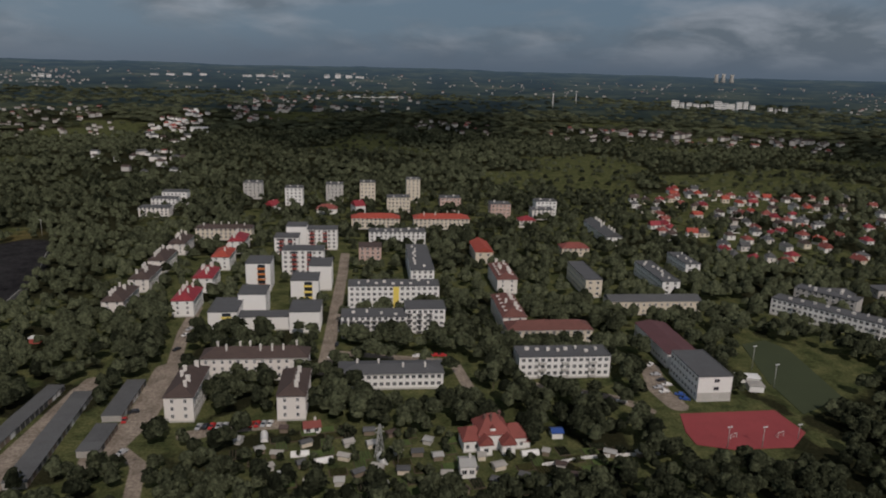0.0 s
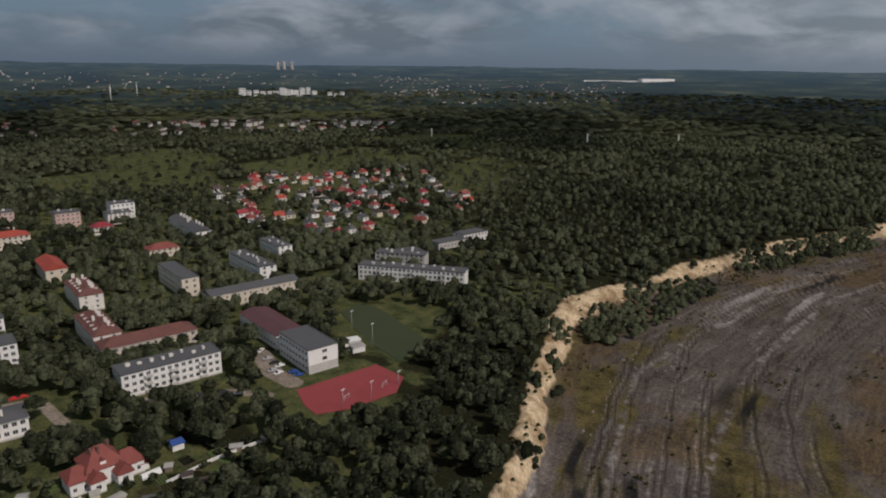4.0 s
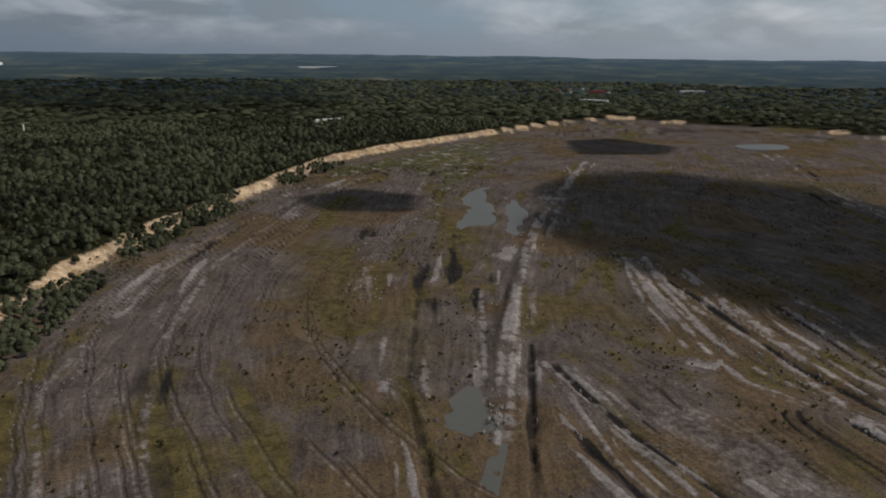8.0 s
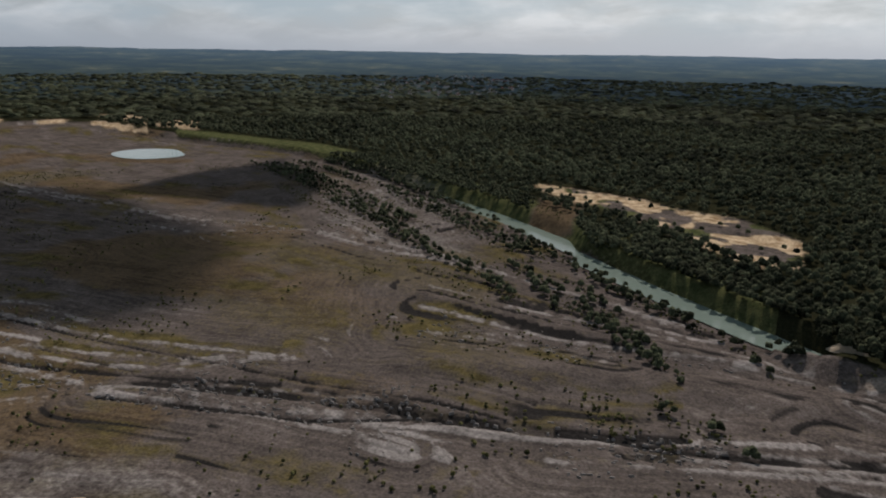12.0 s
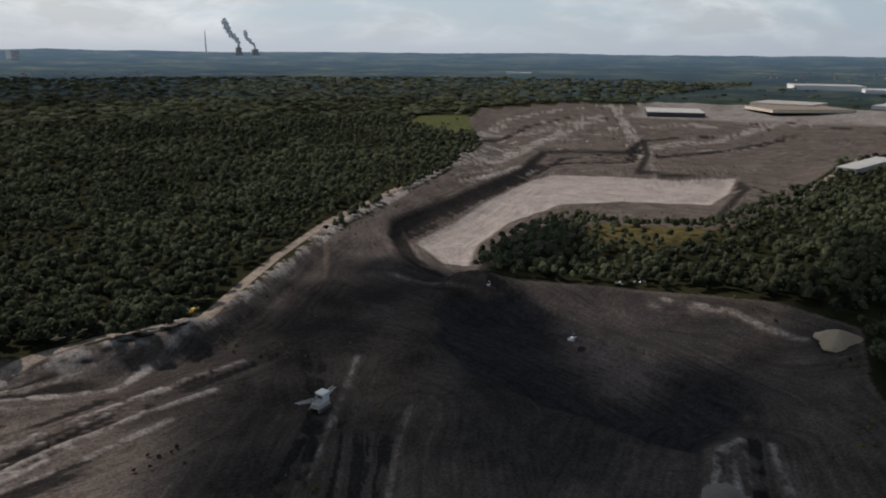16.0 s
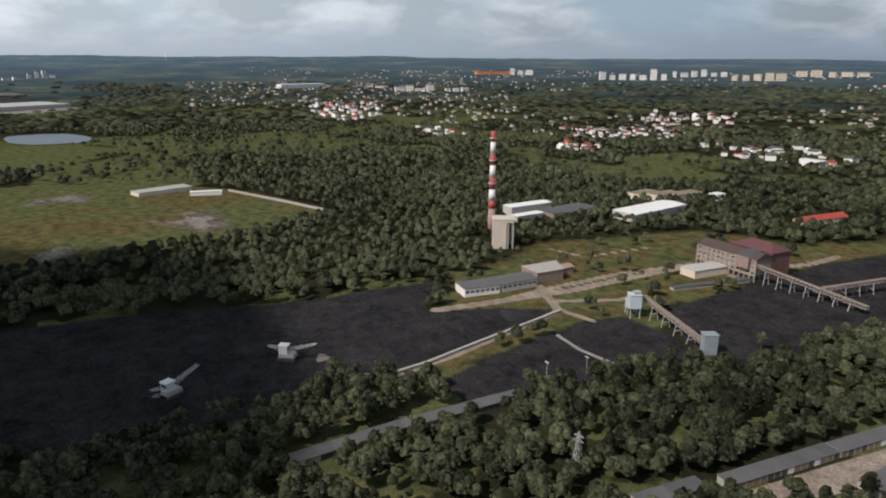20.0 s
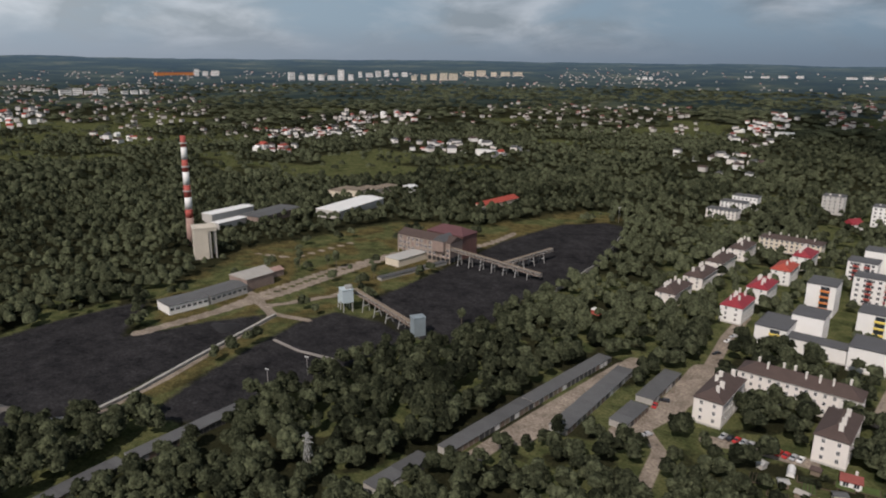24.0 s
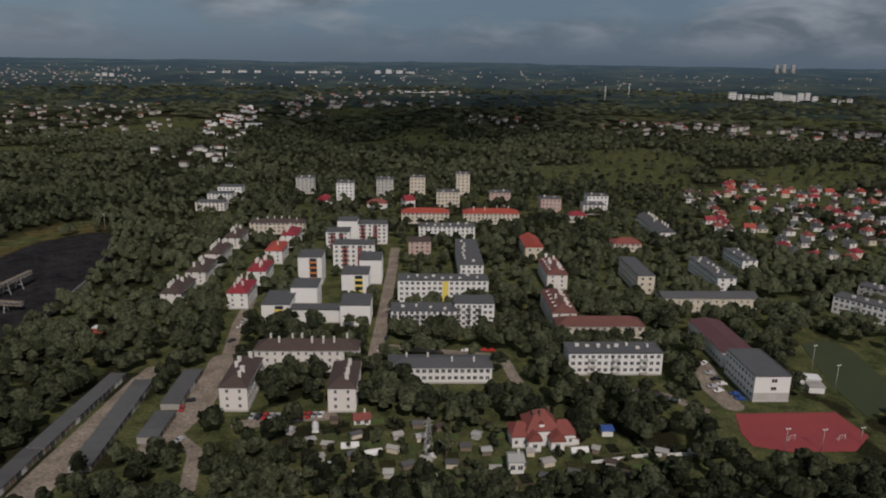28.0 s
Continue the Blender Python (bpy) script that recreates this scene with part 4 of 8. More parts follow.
DOORS = [stack("door", [(1.2, 0.06, 0), (1.2, 0.06, 2.15)], M[k]) for k in ("wood", "darkpaint", "rust", "steel", "whitesheet", "darkpaint")]
garage_row("long row of grey felt-roofed garages with dark doors", -127.1, 189.1, 48.2, 87.2, 16)
garage_row("row of grey garages with concrete piers between doors", -123.9, 243.0, 58.4, 86.2, 18)
garage_row("row of garages behind bushes with grey roof", -131.7, 145.8, 24.9, 86.9, 10)
garage_row("double row of garages with dark patched roofs", -107.2, 234.7, 63.4, 92.7, 15, 7.0)
garage_row("row of garages facing the car park", -90.6, 229.9, 19.1, 89.8, 6, 7.0)
garage_row("row of garages with flat dark roof by the street", -91.4, 260.6, 31.2, 91.0, 9, 7.0)
garage_row("overgrown row of sheds beside the coal yard", -202.7, 70.0, 45.8, 96.3, 20)
garage_row("overgrown row of sheds with tin roofs", -205.9, 118.4, 47.1, 92.1, 18)


# ---- cars ----
def car_mesh(paint):
    """Body and cabin as one lofted shell."""
    prof = [(0.0, 0.35), (0.0, 0.75), (1.0, 0.9), (1.6, 1.42), (3.2, 1.45), (4.0, 0.95), (4.3, 0.85), (4.3, 0.35)]
    v = []
    for sgn in (-1, 1):
        v += [(x - 2.15, sgn * (0.85 if z < 1 else 0.68), z) for x, z in prof]
    n = len(prof)
    f = [tuple(range(n))[::-1], tuple(range(n, 2 * n))] + [(i, (i + 1) % n, (i + 1) % n + n, i + n) for i in range(n)]
    ix = [0, 0, 0, 0, 1, 0, 1, 0, 0, 0]
    return mesh("body", v, f, [M[paint], M["glass"]], ix)


CAR = {k: car_mesh(k) for k in ("car_white", "car_red", "car_black", "car_silver", "car_blue")}
WHEEL = tube("wheel", [(0.2, 0), (0.31, 0.02), (0.31, 0.18), (0.2, 0.2)], M["tyre"], sides=10)

RIM = tube("rim", [(0.16, -0.01), (0.18, 0.05), (0.18, 0.15), (0.16, 0.21)], M["steel"], sides=10)


def car(kind, x, y, turn):
    e = root("car", x, y, at(x, y) + 0.02, turn, {"car_white": "white", "car_red": "red", "car_black": "black", "car_silver": "silver", "car_blue": "blue"}[kind] + " parked hatchback car on the paving", "car", "parked cars")
    child("body", CAR[kind], e)
    for a in (-1.35, 1.3):
        for b in (-0.9, 0.7):
            w = child("wheel", WHEEL, e, pose(a, b, 0.31, -90, 0, 0))
            child("rim", RIM, w)


rr = random.Random(5)
px0, py0, px1, py1 = -61.9, 238.5, -36.6, 239.7
for i, k in enumerate(("car_silver", "car_black", "car_red", "car_silver", "car_silver", "", "car_silver", "car_black", "car_red", "car_red", "car_silver", "car_white")):
    if k:
        car(k, px0 + (px1 - px0) * i / 11, py0 + (py1 - py0) * i / 11, 80 + rr.uniform(-3, 3))
for k, x, y, t in (("car_black", -89.0, 251.5, 20), ("car_red", -90.2, 245.0, 100), ("car_blue", 129.0, 255.8, -20), ("car_blue", 129.3, 251.7, -20), ("car_white", 123.3, 258.7, 10), ("car_white", 127.9, 285.5, 40), ("car_silver", 126.4, 275.3, -10), ("car_black", 126.6, 269.5, 0), ("car_white", 127.2, 265.0, 0),
                   ("car_silver", 122.4, 262.5, 0), ("car_red", 30.3, 300.4, 0), ("car_red", 33.5, 300.2, 5), ("car_silver", 25.6, 299.9, 0), ("car_white", 21.9, 300.0, 0), ("car_silver", -14.6, 333.9, 85), ("car_white", -18.0, 301.6, 85), ("car_black", -15.5, 315.3, 85), ("car_silver", -17.9, 283.1, 85), ("car_black", -15.1, 346.1, 85),
                   ("car_silver", -83.6, 222.2, 60), ("car_black", -88.5, 311.7, 60), ("car_white", -89.0, 329.9, 60), ("car_silver", -88.9, 337.7, 60), ("car_white", 92.0, 256.5, -15), ("car_silver", 86.0, 258.9, -15), ("car_white", 102.1, 251.0, -15)):
    car(k, x, y, t)

# ---- allotment gardens below the estate ----
rr = random.Random(11)
GARDEN = [(-50, 225), (-36, 236), (-7, 235), (22, 229), (49, 216), (86, 218), (97, 209), (81, 197), (43, 190), (-9, 193), (-33, 203)]
gx0, gx1 = min(p[0] for p in GARDEN), max(p[0] for p in GARDEN)
gy0, gy1 = min(p[1] for p in GARDEN), max(p[1] for p in GARDEN)
sheds = 0
while sheds < 36:
    x, y = rr.uniform(gx0, gx1), rr.uniform(gy0, gy1)
    if not bool(inside(np.array([x]), np.array([y]), GARDEN)[0]) or any(math.hypot(x - q[0], y - q[1]) < 6.5 for q in TAKEN):
        continue
    sheds += 1
    small_house("small allotment shed with felt roof among vegetable beds", x, y, rr.uniform(2.2, 4.0), rr.uniform(2.0, 3.0), 2.0, rr.uniform(-30, 30), wall=rr.choice(("wood", "wood", "greywall", "cream")), roof=rr.choice(("concrete", "felt", "concrete", "roof_brown", "felt", "steel")), rise=rr.uniform(0.4, 1.0), name="garden_shed", cat="shed", group="allotment sheds")
def garden_bed(x, y, turn, crop):
    e = root("garden_bed", x, y, at(x, y), turn, "tilled allotment bed with rows of %s" % {"turf": "low green crops", "scrubleaf": "yellowing crops", "leaf": "dark leafy crops"}[crop], "garden bed", "allotment beds")
    child("soil", BED_SOIL, e)
    for i in range(4):
        child("crop_row", BED_ROW[crop], e, pose(-1.5 + i, 0, 0.1))


def polytunnel(x, y, turn, length):
    e = root("polytunnel", x, y, at(x, y), turn, "small white plastic garden tunnel on hoops", "greenhouse", "garden tunnels")
    v = [(1.3 * math.cos(a), q * length / 2, 1.7 * math.sin(a)) for q in (-1, 1) for a in np.linspace(0, math.pi, 9)]
    child("cover", mesh("cover", v, [(i, i + 1, i + 10, i + 9) for i in range(8)] + [tuple(range(8, -1, -1)), tuple(range(9, 18))], M["whitesheet"]), e)
    child("hoop", bars("hoop", [(v[i], v[i + 1]) for i in range(8)] + [(v[i + 9], v[i + 10]) for i in range(8)], 0.05, M["steel"]), e)


M["bedsoil"] = material("dug garden soil", (0.075, 0.055, 0.038), 0.95, vary=0.35, grain=2.5, stain=0.4, bump=0.6)
M["crop"] = material("fresh green crops", (0.055, 0.085, 0.020), 0.9, vary=0.4, grain=3, stain=0.5, bump=0.8)
BED_SOIL = stack("soil", [(2.1, 3.1, -0.3), (2.1, 3.1, 0.12), (1.9, 2.9, 0.2)], M["bedsoil"])
BED_ROW = {k: stack("crop_row", [(0.32, 2.7, 0), (0.40, 2.75, 0.3), (0.2, 2.6, 0.5)], M[m]) for k, m in (("turf", "crop"), ("scrubleaf", "scrubleaf"), ("leaf", "leaf"))}
rr = random.Random(29)
spots = list(TAKEN)
made = 0
while made < 62:
    x, y = rr.uniform(gx0, gx1), rr.uniform(gy0, gy1)
    if not bool(inside(np.array([x]), np.array([y]), GARDEN)[0]) or any(math.hypot(x - q[0], y - q[1]) < 4.6 + 0.8 * max(q[2], q[3]) for q in spots if abs(q[0] - x) < 30):
        continue
    made += 1
    spots.append((x, y, 0.5, 0.5, 0))
    if made % 9 == 0:
        polytunnel(x, y, rr.choice((8, 98)) + rr.uniform(-8, 8), rr.uniform(4, 7))
    else:
        garden_bed(x, y, rr.choice((8, 98)) + rr.uniform(-5, 5), rr.choice(("turf", "turf", "scrubleaf", "leaf")))
small_house("garden house with red roof by the car park", -20.9, 234.6, 6, 5, 2.6, 10, roof="roof_red", rise=1.4)
small_house("tall narrow white garden house with pale roof", 32.1, 203.5, 5, 6, 4.5, 0, roof="steel", rise=1.2)
small_house("garden shed with bright blue roof", 68.2, 225.8, 4, 4, 2.6, 0, wall="white", roof="car_blue", rise=0.8, name="garden_shed", cat="shed")

small_house("house with steep crimson roof behind the white estate", -87.7, 639.0, 12, 9, 5, 60, roof="roof_crimson", rise=4.0)
small_house("broad house with red tiled roof behind the white estate", -37.9, 625.2, 18, 10, 5, 0, roof="roof_red", rise=3.6, shape="hip")
small_house("narrow house with steep crimson roof and white gable", -10.3, 631.2, 9, 14, 7, 20, roof="roof_crimson", rise=4.0)
# ---- the quarter of small houses ----
rr = random.Random(3)
SUBURB = [(291, 764), (373, 762), (439, 724), (522, 710), (517, 650), (482, 526), (410, 471), (345, 451), (302, 430), (263, 463), (235, 508), (243, 600)]
made = 0
sx0, sx1 = min(p[0] for p in SUBURB), max(p[0] for p in SUBURB)
sy0, sy1 = min(p[1] for p in SUBURB), max(p[1] for p in SUBURB)
while made < 110:
    x, y = rr.uniform(sx0, sx1), rr.uniform(sy0, sy1)
    if not bool(inside(np.array([x]), np.array([y]), SUBURB)[0]) or any(math.hypot(x - q[0], y - q[1]) < 11 for q in TAKEN):
        continue
    made += 1
    rf = rr.choice(("roof_red", "roof_red", "roof_orange", "roof_crimson", "roof_brown", "roof_dark", "felt"))
    small_house("detached house with %s pitched roof among gardens" % {"roof_red": "red", "roof_orange": "orange", "roof_crimson": "crimson", "roof_brown": "brown", "roof_dark": "dark", "felt": "grey"}[rf], x, y, rr.uniform(7, 9.5), rr.uniform(6, 8), rr.uniform(3, 4.6), rr.choice((0, 90)) + rr.uniform(-12, 12), wall=rr.choice(("white", "white", "cream", "pinkish")), roof=rf, rise=rr.uniform(2.4, 3.6), shape=rr.choice(("gable", "gable", "hip")), group="small houses")

# ---- coal works ----
def hall(label, x, y, w, turn, d, h, wall="greywall", roof="felt", rise=1.0, shape="gable", name="hall", cat="industrial hall", n=0, group=""):
    """x, y, w, turn: the foot of the front wall."""
    c, s = math.cos(radians(turn)), math.sin(radians(turn))
    e = small_house(label, x - s * d / 2, y + c * d / 2, w, d, h, turn, wall, roof, rise, shape, name, cat, group)
    for i in range(n):
        child("window", WINDOW[(2.2, 1.5)], e, pose(-w / 2 + (i + 0.5) * w / n, -d / 2, h * 0.45))
    return e


hall("long grey-roofed workshop with rows of windows", -323.0, 188.0, 21.8, 84.6, 14, 5, "white", "felt", 1.2, n=7)
hall("long grey-roofed workshop, rear half", -322.5, 212.5, 24.2, 92.4, 14, 5, "greywall", "felt", 1.2, n=7)
hall("gabled brick workshop with pale roof", -326.0, 236.1, 19.4, 92.0, 16, 7, "brick", "concrete", 3.0)
hall("small brick annexe with faded orange roof", -334.9, 253.9, 12.0, 90.0, 8, 4, "brick", "oldbrick", 1.5)
hall("low white shed beside the rail siding", -292.1, 336.4, 35.9, 88.3, 12, 5, "cream", "palesheet", 0.4, "hip")
hall("low concrete loading platform with roof", -277.4, 317.4, 53.9, 81.6, 4, 2, "concrete", "felt", 0.2, "hip", "platform", "platform")
# concrete silo tower and the chimney
tx, ty, tw, tt = -407.3, 246.4, 17.3, 63.3
e = root("silo_tower", tx, ty + 6, at(tx, ty) - 0.3, tt, "tall blank concrete bunker tower with open legs on one side", "silo")
TAKEN.append((tx, ty + 6, 8, 8, 0))
child("shaft", stack("shaft", [(4.6, 6, 0), (4.6, 6, 19)], M["palecon"]), e, pose(-2.6, 0, 0))
child("top_storey", stack("top_storey", [(7.4, 6.2, 0), (7.4, 6.2, 2.0), (7.6, 6.5, 2.0), (7.6, 6.5, 2.6)], M["palecon"]), e, pose(0, 0, 19))
for dx in (3.2, 6.6):
    child("leg", stack("leg", [(0.5, 0.6, 0), (0.5, 0.6, 19)], M["concrete"]), e, pose(dx, -5, 0))
    child("leg", stack("leg", [(0.5, 0.6, 0), (0.5, 0.6, 19)], M["concrete"]), e, pose(dx, 5, 0))
cx, cy, ch = -441.3, 263.1, 77.4
e = root("chimney_stack", cx, cy, at(cx, cy), 0, "tall round chimney with red and white bands", "chimney")
bands_ = [0.0, 0.26, 0.34, 0.45, 0.56, 0.68, 0.79, 0.90, 1.0]
for k in range(8):
    z0, z1 = bands_[k] * ch, bands_[k + 1] * ch
    ra, rb = 2.9 - 1.1 * bands_[k], 2.9 - 1.1 * bands_[k + 1]
    child("band", tube("band", [(ra, z0), (rb, z1)], M["oldbrick" if k == 0 else ("whitesheet" if k % 2 == 0 else "redpaint")], sides=20), e)
for z in (0.5, 0.72, 0.93):
    child("gallery", tube("gallery", [(3.0 - z, ch * z), (3.5 - z, ch * z), (3.5 - z, ch * z + 0.9), (3.3 - z, ch * z + 0.9)], M["steel"], sides=20), e)
hall("boiler house with white roof", -483.9, 327.9, 42.8, 95.2, 12, 9, "greywall", "whitesheet", 0.8)
hall("boiler house annexe with white roof", -468.5, 323.3, 42.8, 96.7, 9, 5, "greywall", "whitesheet", 0.6)
hall("dark-roofed workshop beside the boiler house", -460.5, 357.6, 49.4, 101.6, 22, 6, "brick", "felt", 0.8)
hall("grey depot with white roof", -429.4, 421.3, 67.9, 101.0, 24, 7, "greywall", "whitesheet", 1.2)
for k, (x, y, w, t) in enumerate(((-495.6, 468.1, 29.0, 99.0), (-482.8, 482.5, 31.4, 95.6), (-476.4, 502.3, 33.4, 93.8))):
    hall("row of pale sheds with flat brown roofs", x, y, w, t, 14, 6, "cream", "wood", 0.3, "hip", group="pale sheds")
hall("long house with bright orange roof", -353.0, 526.0, 49.8, 87.9, 12, 4, "cream", "roof_orange", 3.0)
hall("white shed by the road", -460.0, 524.3, 11.5, 92.2, 10, 6, "white", "whitesheet", 0.5)

# screening plant
mx, my, mw, mt = -294.2, 345.1, 44.1, 1.8
e = root("screening_plant", mx, my, at(mx, my) - 0.2, mt, "large old brick screening plant with concrete frame and maroon roof", "industrial building")
PD, PB = 14.0, 17.0
TAKEN.append((mx - math.sin(radians(mt)) * 15, my + math.cos(radians(mt)) * 15, mw / 2 + 1, 17, mt))
child("wall", stack("wall", [(mw / 2, PD / 2, 4), (mw / 2, PD / 2, 14)] + [(mw / 2, 0.2, 17.2)], M["brick"]), e, pose(0, PD / 2, 0))
child("base_wall", stack("base_wall", [(mw / 2 - 1.5, PD / 2 - 1, 0), (mw / 2 - 1.5, PD / 2 - 1, 4)], M["darkpaint"]), e, pose(0, PD / 2 + 1, 0))
v, f = hip(mw, PD, 14, 0.6, 3.2, mw + 1.2)
child("roof", mesh("roof", v, f, M["roof_brown"]), e, pose(0, PD / 2, 0), "grey-brown pitched roof of the front hall")
child("rear_wall", stack("rear_wall", [(mw * 0.34, PB / 2, 0), (mw * 0.34, PB / 2, 16)], M["redbrick"]), e, pose(mw * 0.16, PD + PB / 2 - 0.2, 0), "dark red brick rear hall")
v, f = hip(mw * 0.68, PB, 16, 0.6, 4.2, mw * 0.34)
child("rear_roof", mesh("rear_roof", v, f, M["maroon"]), e, pose(mw * 0.16, PD + PB / 2 - 0.2, 0), "maroon hipped roof of the rear hall")
child("gable_house", stack("gable_house", [(4.5, 6.5, 8), (4.5, 6.5, 15), (0.2, 6.5, 18.6)], [M["brick"], M["roof_dark"]], [0, 1]), e, pose(mw * 0.32, 3.6, 0), "gabled house over the belt's head")
for i in range(13):
    child("column", stack("column", [(0.28, 0.3, 0), (0.28, 0.3, 14)], M["framecon"]), e, pose(-mw / 2 + mw * i / 12, -0.2, 0))
for z in (4.0, 7.4, 10.7, 13.9):
    child("beam", stack("beam", [(mw / 2, 0.2, z - 0.3), (mw / 2, 0.2, z)], M["framecon"]), e, pose(0, -0.12, 0))
for i in range(12):
    for z in (4.9, 8.2, 11.4):
        if (i * 7 + int(z) * 3) % 5:
            child("window", WINDOW[(2.2, 1.5)], e, pose(-mw / 2 + mw * (i + 0.5) / 12, 0, z))
for i in range(4):
    for z in (4.9, 8.2, 11.4):
        child("window", WINDOW[(2.2, 1.5)], e, pose(-mw / 2, PD * (i + 0.5) / 4, z, 0, 0, -90))


def conveyor(label, x0, y0, z0, x1, y1, z1, w=2.6, bays=6, mat_="steel"):
    """An inclined belt bridge: deck, side trusses and braced trestles."""
    e = root("conveyor", x0, y0, 0, 0, label, "conveyor", "coal conveyors")
    a, b = Vector((0, 0, z0)), Vector((x1 - x0, y1 - y0, z1))
    d = (b - a)
    side_ = Vector((-d.y, d.x, 0)).normalized() * (w / 2)
    v = [tuple(p + s * side_ + Vector((0, 0, q))) for p in (a, b) for s in (-1, 1) for q in (0, 0.35)]
    child("deck", mesh("deck", v, [(0, 2, 6, 4), (1, 5, 7, 3), (0, 4, 5, 1), (2, 3, 7, 6), (0, 1, 3, 2), (4, 6, 7, 5)], M["rust"]), e)
    for s in (-1, 1):
        ln = []
        n = bays * 3
        for i in range(n + 1):
            p = a + d * (i / n) + s * side_
            ln.append((tuple(p), tuple(p + Vector((0, 0, 2.0)))))
            if i < n:
                q = a + d * ((i + 1) / n) + s * side_
                ln.append((tuple(p + Vector((0, 0, 2.0))), tuple(q + Vector((0, 0, 2.0)))))
                ln.append((tuple(p), tuple(q + Vector((0, 0, 2.0)))))
        child("truss", bars("truss", ln, 0.11, M[mat_]), e)
    v = [tuple(p + s * side_ * 0.9 + Vector((0, 0, q))) for p in (a, b) for s in (-1, 1) for q in (2.05, 2.2)]
    child("cover", mesh("cover", v, [(0, 2, 6, 4), (1, 5, 7, 3), (0, 4, 5, 1), (2, 3, 7, 6), (0, 1, 3, 2), (4, 6, 7, 5)], M["wood"]), e)
    for i in range(1, bays):
        p = a + d * (i / bays)
        g = at(x0 + p.x, y0 + p.y)
        ln = []
        for s in (-1, 1):
            ln.append((tuple(p + s * side_), (p.x + s * side_.x * 1.9, p.y + s * side_.y * 1.9, g)))
        ln.append(((p.x - side_.x * 1.5, p.y - side_.y * 1.5, (g + p.z) / 2), (p.x + side_.x * 1.5, p.y + side_.y * 1.5, (g + p.z) / 2)))
        child("trestle", bars("trestle", ln, 0.26, M[mat_]), e)


conveyor("long inclined coal conveyor on pale steel trestles", -274.3, 347.5, 9.0, -207.4, 352.9, 3.0, bays=8)
conveyor("side conveyor over the coal heap", -234.8, 349.0, 5.0, -227.5, 399.4, 6.0, bays=5)
conveyor("coal conveyor between two sheet-clad towers", -261.0, 249.1, 8.0, -210.5, 240.3, 3.0, bays=5)
child_box = lambda n, w, d, z0, z1, m, e, p: child(n, stack(n, [(w / 2, d / 2, z0), (w / 2, d / 2, z1), (w / 2 + 0.3, d / 2 + 0.3, z1), (w / 2 + 0.3, d / 2 + 0.3, z1 + 0.3)], M[m]), e, p)
hx, hy = -259.6, 241.5
e = root("hopper_tower", hx, hy, at(hx, hy) - 0.2, -25, "pale blue sheet-clad transfer tower on steel legs", "transfer tower")
child_box("upper_house", 6, 6, 5.5, 12.5, "bluepaint", e, pose(0, 0, 0))
child_box("side_house", 4, 5, 3.5, 7.5, "bluepaint", e, pose(-5, 0, 0))
child_box("roof_house", 3, 3, 12.8, 14, "steel", e, pose(0.5, 1, 0))
for dx in (-6.6, -2.6, 2.6):
    for dy in (-2.4, 2.4):
        child("leg", bars("leg", [((dx, dy, 0), (dx, dy, 5))], 0.35, M["steel"]), e)
hx, hy = -208.9, 240.9
e = root("hopper_tower", hx, hy, at(hx, hy) - 0.2, -25, "pale blue sheet-clad end tower beside the coal yard", "transfer tower")
child_box("house", 5, 6, 0, 9.5, "slate", e, pose(0, 0, 0))
child_box("chute", 2, 3, 4, 7, "steel", e, pose(-3.3, 0, 0))
wx, wy = -277.9, 355.0
e = root("transfer_house", wx, wy, at(wx, wy) - 0.2, mt, "boarded transfer house on braced steel legs", "transfer tower")
child_box("house", 8, 6, 7, 12, "framecon", e, pose(0, 0, 0))
for dx in (-3.5, 3.5):
    for dy in (-2.5, 2.5):
        child("leg", bars("leg", [((dx * 1.25, dy * 1.2, 0), (dx, dy, 7)), ((dx * 1.2, dy * 1.2, 1), (-dx, dy, 7))], 0.22, M["steel"]), e)


def stacker(x, y, turn, label, mirror=1):
    """A small crawler stacker: crawlers, chassis, cab and lattice booms."""
    e = root("stacker", x, y, at(x, y) - 0.05, turn, label, "mining machine", "yard machines")
    e.scale = (1.5, 1.5, 1.5)
    for s in (-1, 1):
        child("crawler", stack("crawler", [(2.2, 0.4, 0), (2.8, 0.45, 0.5), (2.2, 0.4, 1.0)], M["darkpaint"]), e, pose(0, s * 1.6, 0))
    child("chassis", stack("chassis", [(2.4, 1.5, 0.9), (2.2, 1.4, 2.0)], M["steel"]), e)
    child("cab", stack("cab", [(1.3, 1.2, 2.0), (1.3, 1.2, 4.4), (1.5, 1.4, 4.4), (1.5, 1.4, 4.6)], M["whitesheet"]), e, pose(-1.0, 0, 0))
    child("window", stack("window", [(1.33, 1.0, 3.1), (1.33, 1.0, 4.0)], M["glass"]), e, pose(-1.0, 0, 0))
    for s, n in ((1, "boom"), (-1, "counter_boom")):
        end = Vector((9.0 if s > 0 else -6.0, 0, 5.5 if s > 0 else 4.0))
        ln = []
        for q in (-0.6, 0.6):
            ln.append(((0, q, 2.4), (end.x, q, end.z)))
            ln.append(((0, q, 3.4), (end.x, q, end.z)))
            for i in range(6):
                t0, t1 = i / 6, (i + 1) / 6
                ln.append(((end.x * t0, q, 2.4 + (end.z - 2.4) * t0), (end.x * t1, -q, 3.4 + (end.z - 3.4) * t1)))
        child(n, bars(n, ln, 0.10, M["steel"]), e)


stacker(-286.2, 67.6, 55, "white crawler stacker with lattice boom on the coal")
stacker(-272.2, 17.7, 122, "steel crawler loader with lattice boom standing in black coal")
stacker(-124.8, -226.2, 20, "pale bucket machine at work in the open pit")

